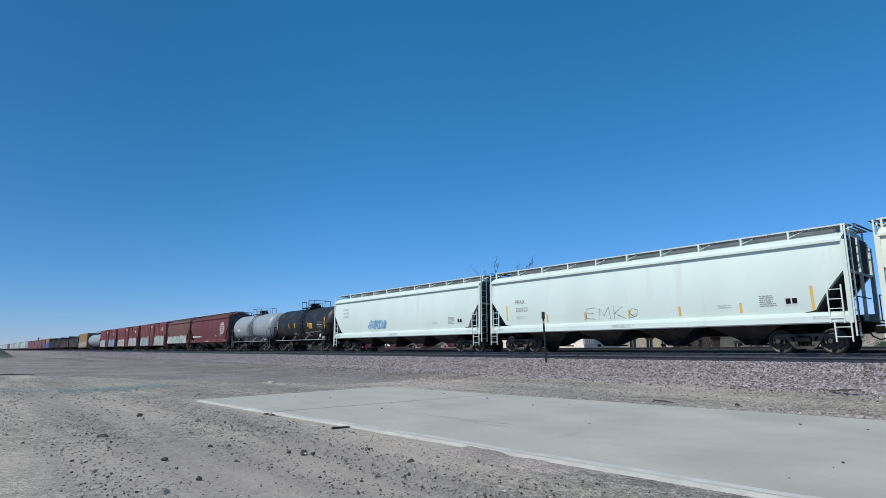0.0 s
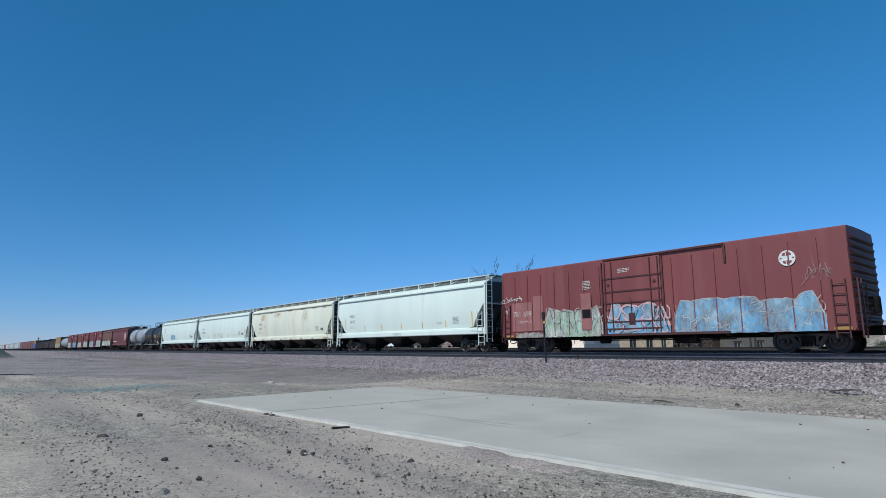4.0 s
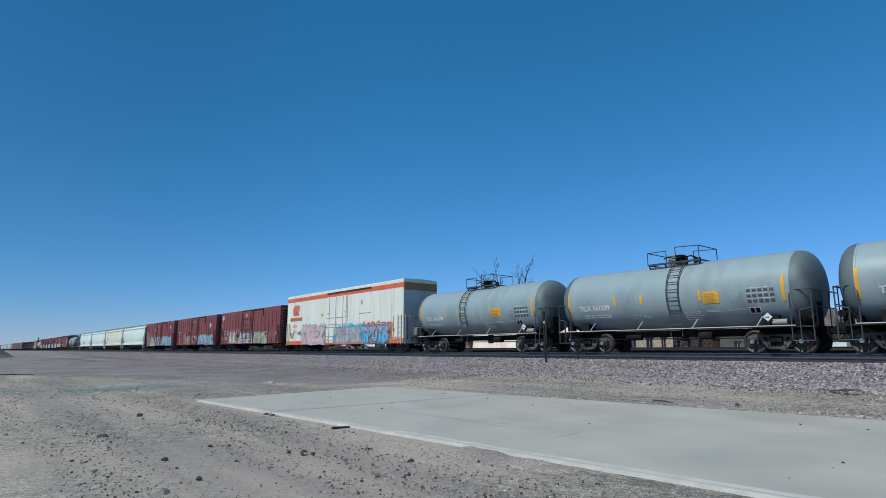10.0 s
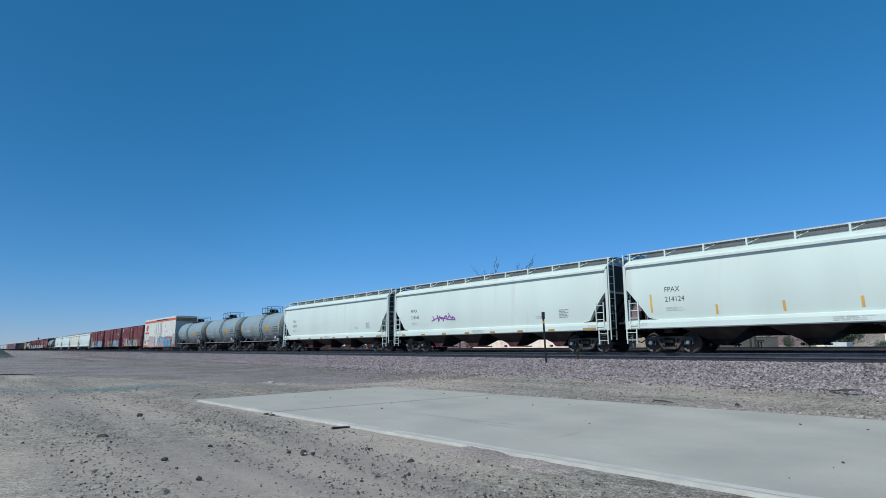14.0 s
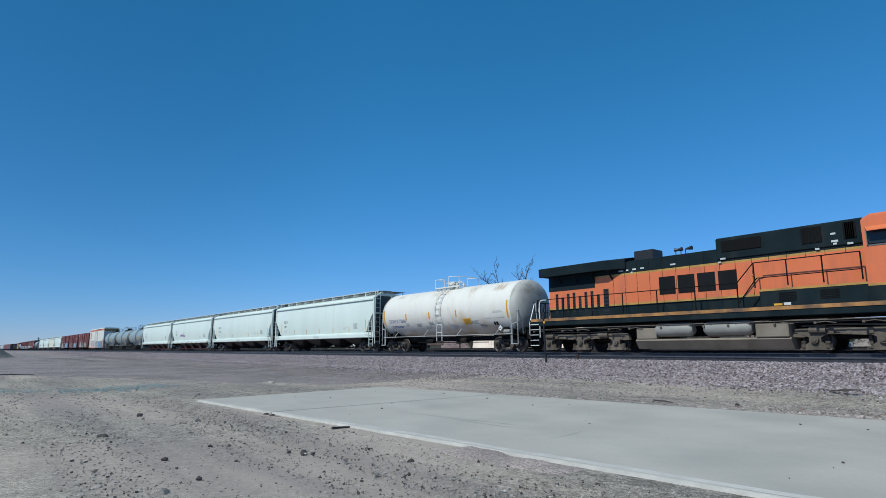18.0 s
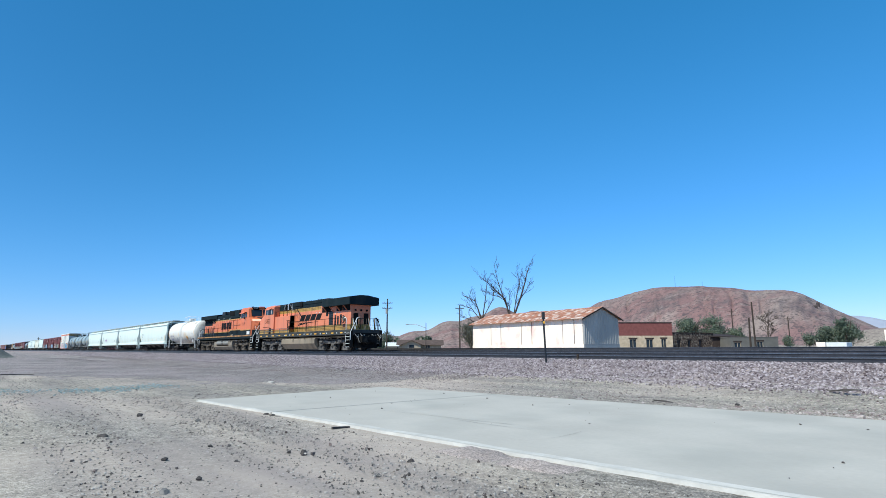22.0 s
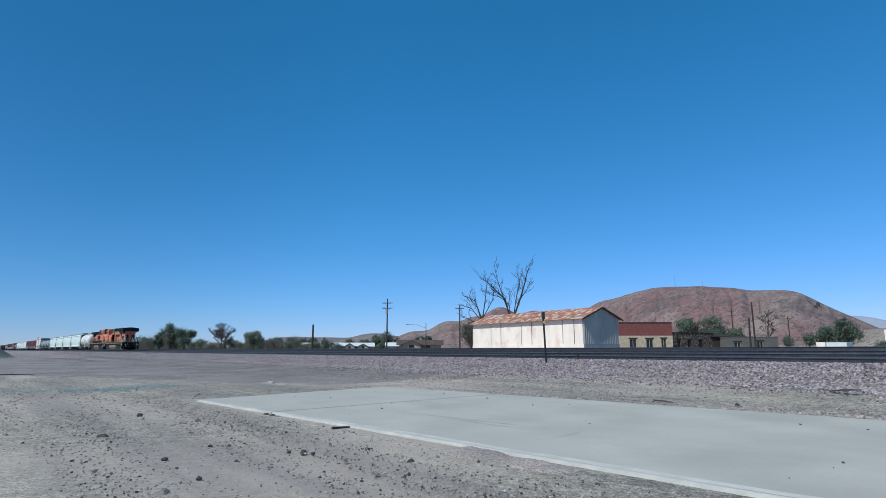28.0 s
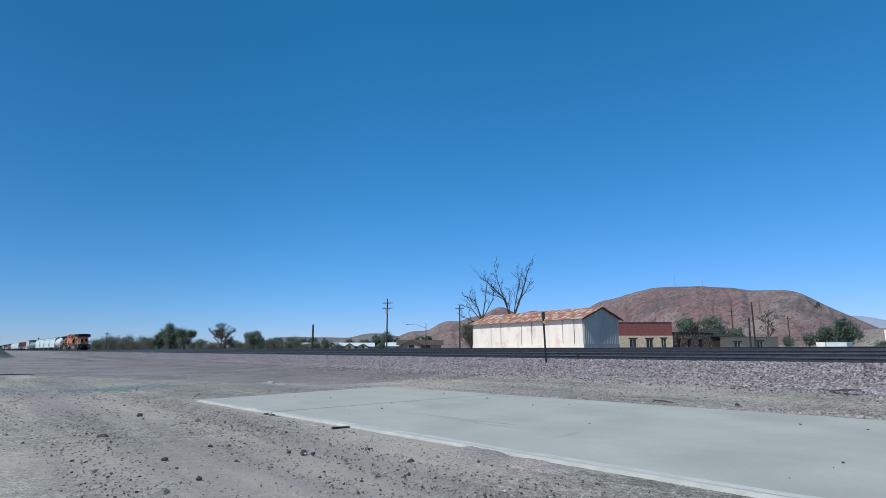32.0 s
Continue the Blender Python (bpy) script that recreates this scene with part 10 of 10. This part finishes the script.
    # two pale rounded shapes with stick-like lines
    for k, x in enumerate((-5.75, -4.55)):
        g = Geo()
        g.plate([(x, 0.92), (x + 1.12, 0.92), (x + 1.02, 1.35), (x + 0.95, 1.9), (x + 0.80, 2.25), (x + 0.58, 2.38), (x + 0.36, 2.25), (x + 0.20, 1.8), (x + 0.05, 1.3)], 0, SIDE, 0.012)
        part("graffiti", g, wash("white", "mint" if k else "dust", 0.8), ob, "washed white sprayed shape")
        g = Geo()
        for way in (((0.3, 2.1), (0.45, 1.6), (0.9, 1.5), (1.1, 1.2)), ((0.8, 1.75), (1.15, 1.9), (1.3, 2.3), (1.2, 2.5)), ((0.15, 1.6), (-0.1, 1.95), (-0.05, 2.4))):
            ribbon(g, [(x + a, b) for a, b in way], 0.09, SIDE, 0.03)
        part("graffiti_line", g, FADED["white"], ob, "white sprayed lines")
    bubbles(ob, -3.35, -2.2, 0.92, 1.65, "dust", "orange", "white", 20, SIDE, 0.35, 2, 0.05)
    scribble(-3.1, -2.3, 2.0, 2.5, "white", SIDE, ob, 28, 6, 0.04, faded=True)
    patch(-3.1, -2.5, 1.45, 1.85, SIDE, LETTERBLACK, ob, "black_stencil", "small black stencil patch", 0.012)
    bubbles(ob, -2.3, 1.68, 0.82, 2.2, "pale_blue", "white", "white", 21, door, 0.8, 4, 0.06, "blue")
    washed_piece(ob, 1.85, 5.6, 0.80, 2.15, "khaki", "mint", 22)
    scribble(e - 2.9, e - 0.7, 1.2, 2.3, "dust", SIDE, ob, 23, 22, 0.035, faded=True)
    data_squares(ob, e - 3.75, 1.6)
    patch(e - 1.15, e - 0.6, 1.75, 1.98, SIDE, YELLOWDULL, ob, "yellow_panel", "yellow panel", 0.012)
    patch(-8.3, -7.75, 1.35, 1.6, SIDE, YELLOWDULL, ob, "yellow_panel", "yellow panel", 0.012)
    bars(-0.6, 3.8, 0.7, 0.4, 4, door, LETTERDIM, ob, 12)


def roundel(ob, x, z, r):
    g = Geo().plate([(x + r * math.cos(a * math.pi / 16), z + r * math.sin(a * math.pi / 16)) for a in range(32)], 0, SIDE, 0.012)
    disc = part("round_emblem", g, LETTERWHITE, ob, "round white emblem with a cross")
    g = Geo()
    for a, b, c, d in ((-0.07, 0.07, 0.28, 0.85), (-0.07, 0.07, -0.85, -0.28), (-0.85, -0.62, -0.08, 0.08), (0.62, 0.85, -0.08, 0.08)):
        g.plate([(x + a * r, z + c * r), (x + b * r, z + c * r), (x + b * r, z + d * r), (x + a * r, z + d * r)], 0, SIDE, 0.018)
    for sx in (-1, 1):
        for sz in (-1, 1):
            g.plate([(x + sx * 0.18 * r, z + sz * 0.35 * r), (x + sx * 0.55 * r, z + sz * 0.35 * r), (x + sx * 0.45 * r, z + sz * 0.65 * r), (x + sx * 0.18 * r, z + sz * 0.75 * r)], 0, SIDE, 0.018)
    part("emblem_mark", g, BOXRED, disc)


def data_squares(ob, x, z):
    pl = patch(x, x + 0.62, z, z + 0.42, SIDE, LETTERWHITE, ob, "data_panel", "black and white data panel", 0.012)
    for a in (0.05, 0.33):
        patch(x + a, x + a + 0.24, z + 0.06, z + 0.36, SIDE, LETTERBLACK, pl, "data_square", "black panel square", 0.018)


LETTERDIM = material("dusty_white_lettering", (0.50, 0.44, 0.41), 0.7, vary=0.2)
BOXPATCH = material("paler_red_repaint", (0.29, 0.115, 0.105), 0.6, vary=0.12)


def reefer():
    ob, e = boxcar(89.9, 110.93, REEFER, "white refrigerator car with orange stripes and blue graffiti", 5.26, 4, True, (-1.65, 1.85), 0.72, False, "refrigerator_car", 0.62)
    for z0, z1 in ((0.62, 0.96), (4.66, 5.00)):
        for s in (-1, 1):
            g = Geo().box(-e + 0.003, e - 0.003, s * 1.535 - 0.012, s * 1.535 + 0.012, z0, z1)
            part("orange_stripe", g, ORANGESTRIPE, ob, "orange stripe along the side")
    g = Geo().box(e, e + 0.012, -1.5, 1.5, 4.45, 5.02)
    # The grey of this sheet carries the shade of the car's end.
    part("end_wall", Geo().box(e, e + 0.008, -1.48, 1.48, 0.7, 4.45), ENDGREY, ob, "grey end wall with its shade in the colour")
    part("end_patch", g, RUSTPAINT, ob, "rust brown end panel")
    g = Geo().soft(e, e + 0.35, -0.6, 0.6, 1.15, 1.75, 0.04)
    part("cooling_unit", g, GREYTANK, ob, "grey cooling unit box")
    # emblem and name as plain shapes
    g = Geo()
    ex, ez = -8.05, 3.36
    g.plate([(ex - 0.30, ez), (ex + 0.28, ez), (ex + 0.28, ez + 0.35), (ex + 0.85, ez + 0.35), (ex + 0.85, ez + 0.95), (ex - 0.1, ez + 0.95), (ex - 0.42, ez + 0.7), (ex - 0.45, ez + 0.3)], 0, SIDE, 0.012)
    g.plate([(ex + 0.38, ez), (ex + 0.75, ez), (ex + 0.75, ez + 0.3), (ex + 0.38, ez + 0.3)], 0, SIDE, 0.012)
    part("emblem", g, LETTERRED, ob, "orange block emblem")
    g = Geo()
    for i in range(9):
        x = -9.05 + i * 0.285
        g.plate([(x, 2.86), (x + 0.22, 2.86), (x + 0.27, 3.16), (x + 0.05, 3.16)], 0, SIDE, 0.012)
    part("painted_name", g, LETTERRED, ob, "orange name in plain blocks")
    words("CRYX", 0.34, -8.4, 2.22, SIDE, LETTERRED, ob, lift=0.008)
    words("8357", 0.34, -8.3, 1.74, SIDE, LETTERRED, ob, lift=0.008)
    words("6PACK", 0.36, -8.95, 1.50, SIDE, SPRAY["black"], ob, "graffiti_tag", 0.014, 0.85, label="black sprayed tag")
    words("CMC", 0.30, 8.2, 1.50, SIDE, SPRAY["black"], ob, "graffiti_tag", 0.014, 0.85, label="black sprayed tag")
    scribble(8.0, 8.9, 0.98, 1.15, "black", SIDE, ob, 37, 6, 0.022)
    bars(6.9, 1.75, 1.6, 0.55, 6, SIDE, LETTERFAINT, ob, 39)
    part("rub_strip", Geo().box(e - 6.2, e - 4.4, -1.56, -1.532, 3.02, 3.07), LETTERFAINT, ob, "faint pinkish rub strip")
    part("grille", Geo().box(3.95, 4.2, -1.555, -1.532, 3.75, 3.82).box(3.95, 4.2, -1.555, -1.532, 3.88, 3.95).box(3.95, 4.2, -1.555, -1.532, 4.01, 4.08).box(3.92, 3.96, -1.555, -1.532, 3.70, 4.12), ENDGREY, ob, "small grey grille")
    scribble(-e + 2.4, -e + 3.3, 1.45, 2.1, "black", SIDE, ob, 32, 5, 0.05)
    bubbles(ob, -6.6, -1.75, 0.72, 2.62, "mint", "teal", "mint", 38, SIDE, 0.55, 8)
    throw_up("CEEZ", -6.3, -2.05, 0.74, 2.20, "rose", "rose", "grey", "white", lambda x, z: -1.582, ob, 33, None)
    bubbles(ob, -0.4, 4.6, 0.66, 2.32, "teal", "sky_blue", "sky_blue", 34, lambda x, z: -1.595, 0.8, 6)
    bubbles(ob, 0.2, 4.2, 0.74, 2.15, "lilac", "silver", "white", 41, lambda x, z: -1.612, 1.0, 5, 0.04, "grey")
    bubbles(ob, 4.1, 8.4, 0.72, 2.38, "amber", "orange", "red", 36, SIDE, 0.8, 6, 0.05)
    throw_up("SPOTB", 4.3, 7.95, 0.72, 1.98, "sky_blue", "lilac", "black", "sky_blue", lambda x, z: -1.585, ob, 35, None)
    patch(-2.75, -2.4, 3.1, 3.3, SIDE, YELLOWTAPE, ob, "yellow_panel", "yellow panel", 0.012)
    patch(e - 2.3, e - 1.6, 1.35, 1.65, SIDE, YELLOWDULL, ob, "yellow_panel", "yellow panel", 0.012)
    patch(-e + 0.95, -e + 1.5, 1.25, 1.5, SIDE, YELLOWDULL, ob, "yellow_panel", "yellow panel", 0.012)
    for x, z0, z1 in ((-e + 0.85, 1.4, 2.4), (e - 1.3, 1.2, 2.6)):
        patch(x, x + 0.1, z0, z1, SIDE, YELLOWTAPE, ob, "reflector_tape", "yellow reflective tape", 0.012)


LETTERFAINT = material("faint_rose_lettering", (0.64, 0.56, 0.50), 0.6, vary=0.2)
RUSTPAINT = material("rust_brown_paint", (0.30, 0.18, 0.06), 0.6, vary=0.2)


def near_train():
    h, e = covered_hopper(-44.15, -25.1, WHITE, "white covered hopper with a small blue tag", "", "", seed=1, red_gates=True)
    bars(-e + 1.5, 2.7, 0.95, 0.9, 3, hopper_skin, LETTERGREY, h, 41)
    graffiti(-e + 5.4, -e + 7.8, 1.72, 2.35, ["pale_blue", "white", "pale_blue"], "blue", hopper_skin, h, 42, 6)
    h, e = covered_hopper(-25.1, -6.0, WHITE, "white covered hopper with black sprayed tag and yellow tape", "FPAX", "200723", seed=3, tapes="tall")
    g = Geo()
    for way in (((0.5, 0.05), (0.0, 0.1), (0.05, 0.62), (0.55, 0.66)), ((0.03, 0.36), (0.42, 0.38)), ((0.72, 0.0), (0.80, 0.60), (1.05, 0.22), (1.32, 0.66), (1.38, 0.02)), ((1.62, 0.70), (1.58, 0.0)), ((2.05, 0.62), (1.62, 0.30), (2.2, 0.0)),
                ((2.75, 0.25), (2.55, 0.12), (2.42, 0.32), (2.58, 0.52), (2.85, 0.40), (2.78, 0.12), (2.45, 0.02))):
        ribbon(g, [(-e + 6.79 + x * 1.02, 1.60 + z * 0.90) for x, z in way], 0.028, hopper_skin, 0.010)
    part("graffiti_tag", g, FADED["black"], h, "thin black sprayed tag")
    h, e = covered_hopper(-6.0, 13.1, CREAM, "cream covered hopper with rust stains", "EQUX", "13439", seed=6, tapes="low")
    smear(-e + 2.1, -e + 3.9, 2.95, 4.0, (0.62, 0.41, 0.19), hopper_skin, h, 60, 0.62)
    for i, (x, w, z) in enumerate(((-e + 1.0, 1.3, 3.90), (-e + 4.3, 1.4, 3.86), (-e + 6.4, 1.1, 3.70), (-0.4, 1.6, 3.90), (2.2, 1.8, 3.90), (4.9, 1.5, 3.88), (7.0, 1.0, 3.86))):
        smear(x, x + w, z - 0.10, z + 0.12, (0.42, 0.22, 0.10), hopper_skin, h, 61 + i, 0.8)
    smear(-e + 5.6, -e + 7.4, 3.3, 3.95, (0.60, 0.37, 0.16), hopper_skin, h, 69, 0.65)
    smear(3.0, 4.6, 2.6, 3.9, (0.55, 0.40, 0.22), hopper_skin, h, 70, 0.5)
    pl = patch(-e + 3.46, -e + 3.76, 2.42, 2.70, hopper_skin, HOPPERFINE, h, "stencil_box", "small stencilled box", 0.006)
    patch(-e + 3.49, -e + 3.73, 2.45, 2.67, hopper_skin, CREAM, pl, "stencil_field", "cream field in the box", 0.009)
    h, e = covered_hopper(13.1, 32.05, WHITE, "white covered hopper with yellow tape strips", "MLLX", "10107", seed=9, tapes="tall", boxes=False)
    painted_boxcars()
    reefer()
    for i, (a, b, num) in enumerate(((110.95, 123.8, "161309"), (123.8, 136.55, "161339"), (136.55, 149.0, "161344"))):
        tank_car(a, b, TANKGREY, "grey tank car with yellow warning panel and white lettering", 1.50, 2.56, "TILX " + num, seed=70 + i, body=5.95, climb=0.55 if i else -0.75, crown=0.2 if i else 0.05)
    h, e = covered_hopper(148.9, 168.05, WHITE, "white covered hopper with faint grey lettering", "FPAX", "218167", seed=11, tapes="low", boxes=False, red_gates=True)
    h, e = covered_hopper(168.05, 187.2, WHITE, "white covered hopper with a purple sprayed tag", "FPAX", "218343", seed=14, tapes="low", boxes=False, red_gates=True)
    scribble(-e + 4.3, -e + 6.7, 1.95, 2.5, "purple", hopper_skin, h, 44, 8, 0.09)
    h, e = covered_hopper(187.2, 206.5, WHITE, "white covered hopper with short yellow tape strips", "FPAX", "214124", seed=17, tapes="tall", boxes=False)
    h, e = covered_hopper(206.5, 225.75, WHITE, "white covered hopper with yellow tape strips", "EQUX", "1485", seed=18, tapes="tall", boxes=False)
    tank_car(225.75, 240.65, TANKWHITE, "ivory jacketed tank car with white ladder", 1.62, 2.66, "DOWX 72666", RAILWHITE, True, 75, True, LETTERBLUE, True, body=7.2, climb=-0.05, crown=-0.1, stain=True)
    locomotive(239.35, 261.05, False, "orange and dark green diesel locomotive, cab end trailing")
    locomotive(261.05, 283.2, True, "faded orange diesel locomotive with yellow bands")


def far_train():
    tank_car(-57.0, -44.15, BLACK, "black tank car with yellow lettering", 1.5, 2.55, None, GASKET, True, 80, True, LETTERWHITE)
    t, hh, skin = tank_car(-69.2, -57.0, TANKLIGHT, "pale grey tank car with dark rail", 1.5, 2.55, None, RAILGREY, True, 81, False, LETTERBLACK)
    smear(-1.4, 1.6, 1.4, 3.6, (0.07, 0.07, 0.065), skin, t, 81, 0.8, "grime_streak", "dark grime under the dome")
    smear(-hh + 0.6, hh - 0.6, 1.15, 1.9, (0.09, 0.085, 0.075), skin, t, 82, 0.9, "grime_streak", "dark streaky band low on the shell")
    for x, z in ((-4.2, 2.5), (-2.6, 2.3), (2.2, 2.3), (4.0, 2.6)):
        patch(x, x + 0.14, z, z + 0.5, skin, PALETAPE, t, "reflector_tape", "faded yellow tape", 0.012)
    patch(-3.7, -2.9, 2.2, 2.5, skin, LETTERWHITE, t, "white_panel", "small white panel", 0.012)
    h, e = covered_hopper(-85.0, -69.2, HOPRED, "oxide red covered hopper with a round white emblem", "", "", 3, 82, frame_mat=HOPRED, boxes=False)
    g = Geo()
    for i in range(16):
        z0, z1 = 2.78 + 0.74 * math.sin(math.pi * (i / 16 - 0.5)), 2.78 + 0.74 * math.sin(math.pi * ((i + 1) / 16 - 0.5))
        w0, w1 = 0.85 * math.cos(math.pi * (i / 16 - 0.5)), 0.85 * math.cos(math.pi * ((i + 1) / 16 - 0.5))
        g.plate([(e - 2.1 - w0, z0), (e - 2.1 + w0, z0), (e - 2.1 + w1, z1), (e - 2.1 - w1, z1)], 0, hopper_skin, 0.012)
    part("round_emblem", g, PALEEMBLEM, h, "oval white emblem")
    for i in range(4):
        patch(e - 2.65, e - 1.55, 2.40 + 0.22 * i, 2.45 + 0.22 * i, hopper_skin, HOPRED, h, "emblem_stripe", "red stripe across the emblem", 0.02)
    bars(-e + 0.8, 1.8, 4.5, 0.3, 1, hopper_skin, LETTERWHITE, h, 83)
    h, e = covered_hopper(-97.3, -85.0, BOXBROWN, "rusty brown covered hopper with pale graffiti", "", "", 3, 84, frame_mat=BOXBROWN, boxes=False)
    bubbles(h, -e + 0.3, e - 1.0, 1.12, 2.30, "white", "mint", "white", 85, lambda x, z: -1.63, 0.75, 7, 0.06)
    smear(e - 3.2, e - 0.6, 2.2, 3.9, (0.30, 0.11, 0.04), hopper_skin, h, 86, 0.8)
    tones = [("pale_blue", "white", "white"), ("white", "mint", "white"), ("white", "silver", "white"), ("sky_blue", "blue", "white")]
    for i, (a, b) in enumerate(((-116.6, -97.3), (-137.2, -116.6), (-157.6, -137.2))):
        ob, e = boxcar(a, b, BOXRED, "mineral red boxcar with sprayed graffiti on its side", 4.58, 90 + i, True)
        bubbles(ob, -e + 0.5, -2.0, 0.9, 2.45, tones[i][0], tones[i][1], tones[i][2], 91 + i, SIDE, 0.75, 5, 0.06)
        bubbles(ob, 1.6, e - 0.7, 0.9, 2.45, tones[i + 1][0], tones[i + 1][1], tones[i + 1][2], 95 + i, SIDE, 0.75, 6, 0.06)
        bars(-0.9, 3.8, 1.2, 0.4, 2, lambda x, z: -1.60, LETTERWHITE, ob, 99 + i)
        bars(e - 2.6, 3.2, 0.6, 0.9, 1, SIDE, LETTERWHITE, ob, 103 + i)
    tank_car(-175.4, -157.6, TANKLIGHT, "pale grey tank car", 1.5, 2.5, None, RAILGREY, False, 110)
    ob, e = boxcar(-191.5, -175.4, YELLOWDULLBOX, "dirty yellow boxcar with graffiti", 4.5, 111, False)
    graffiti(-e + 0.5, e - 0.5, 0.95, 2.4, ["dust", "silver", "khaki"], "grey", SIDE, ob, 112, 7)
    for a, b in ((-212, -191.5), (-233, -212), (-250, -233), (-267, -250)):
        gondola(a, b)
    ob, e = boxcar(-281.5, -267, YELLOWDULLBOX, "yellow boxcar with a blue lower side", 4.5, 113, False)
    patch(-e, e, 0.85, 3.0, SIDE, NAVY, ob, "blue_side", "blue painted lower side", 0.02)
    boxcar(-296, -281.5, BOXBROWN, "dark brown boxcar far ahead", 4.5, 114, False)
    s = -296.0
    for i in range(4):
        boxcar(s - 17.8, s, BOXRED if i % 2 else BOXBROWN, "dark red boxcar far along the train", 4.55, 115 + i, False)
        s -= 17.8
    for i in range(22):
        if i in (9, 10):
            boxcar(s - 18.5, s, BOXRED, "dark red boxcar far along the train", 4.55, 130 + i, False)
            s -= 18.5
        else:
            covered_hopper(s - 18.6, s, ENDGREY if i % 3 else FARGREY, "white covered hopper far along the train", None, None, 3, 130 + i, False)
            s -= 18.6


PALEEMBLEM = material("weathered_white_emblem", (0.48, 0.36, 0.34), 0.7, vary=0.3, size=4)
FARGREY = material("dull_blue_grey_hopper_paint", (0.27, 0.31, 0.33), 0.6, vary=0.12, size=0.6, streak=0.3)
NAVY = material("faded_deep_blue_paint", (0.05, 0.075, 0.30), 0.6, vary=0.2)
YELLOWDULLBOX = material("dirty_yellow_boxcar_paint", (0.30, 0.17, 0.06), 0.65, vary=0.2, dirt=(0.14, 0.09, 0.05), dirty=0.35)


def gondola(s0, s1):
    """A dark open car with a full load of scrap above its sides."""
    ob, length = car("gondola", s0, s1, "dark open-top car with a high load", "freight car", "gondolas")
    e = length / 2 - 0.6
    g = Geo()
    for y in (-1.5, 1.42):
        g.box(-e, e, y, y + 0.08, 1.0, 3.3)
    for x in (-e, e - 0.08):
        g.box(x, x + 0.08, -1.5, 1.5, 1.0, 4.3)
    g.box(-e, e, -1.42, 1.42, 1.0, 1.1)
    part("car_body", g, GONDOLA, ob)
    for i in range(9):
        x = -e + 0.2 + (2 * e - 0.4) * i / 8
        part("side_rib", lambda: Geo().box(-0.06, 0.06, -1.58, -1.505, 1.0, 3.3), GONDOLA, ob, "", False, "gondola_rib", pose(x, 0, 0))
    rnd, g = random.Random(int(s0)), Geo()
    for i in range(26):
        x = -e + 0.8 + (2 * e - 1.6) * rnd.random()
        y, w = rnd.uniform(-1.0, 0.6), rnd.uniform(0.4, 1.1)
        g.soft(x - w / 2, x + w / 2, y - 0.3, y + 0.5, 1.2, 3.2 + rnd.uniform(0, 0.75), 0.08)
    part("load", g, GONDOLA2, ob, "grey brown load")
    g = Geo().box(-length / 2 + 0.4, length / 2 - 0.4, -0.2, 0.2, 0.7, 1.0)
    part("underframe", g, UNDER, ob)
    for q in (-1, 1):
        truck(ob, q * (e - 1.75), None, False, False)
        coupler(ob, q * (length / 2 - 0.18))


GONDOLA = material("dark_gondola_paint", (0.045, 0.04, 0.042), 0.7, vary=0.25, dirt=RUST, dirty=0.3)
GONDOLA2 = material("scrap_load", (0.10, 0.085, 0.08), 0.8, vary=0.35, dirt=RUST, dirty=0.3)

near_train()
far_train()

# ---- what moves ----
SPEED = ((0, 14.08), (4, 14.26), (8, 14.64), (12, 14.85), (16, 14.89), (20, 14.99), (26, 15.03), (32, 15.22))


def gone(t):
    """Metres that the train has rolled by t seconds."""
    run = 0.0
    for (t0, v0), (t1, v1) in zip(SPEED, SPEED[1:]):
        if t <= t0:
            break
        h = min(t, t1) - t0
        run += h * (v0 + 0.5 * (v1 - v0) * h / (t1 - t0))
    return run


def motions():
    times = [0, 1, 2, 3, 4, 6, 8, 10, 12, 14, 16, 18, 20, 22, 24, 26, 28, 30, 32]
    for ob, s in CARS:
        walk(ob, [(t, pose(s - gone(t), TRACK_Y, RAIL_Z)) for t in times])
    kept = {}
    for ob, x, r in WHEELSETS:
        if (x, r) not in kept:
            rows = [(i / FPS, pose(x, 0, r, 0, -math.degrees(gone(i / FPS) / r) % 360, 0)) for i in range(32 * FPS + 1)]
            walk(ob, rows)
            kept[x, r] = ob.animation_data
        else:
            ob.rotation_mode = "QUATERNION"
            ob.animation_data_create()
            ob.animation_data.action = kept[x, r].action
            ob.animation_data.action_slot = kept[x, r].action_slot


motions()
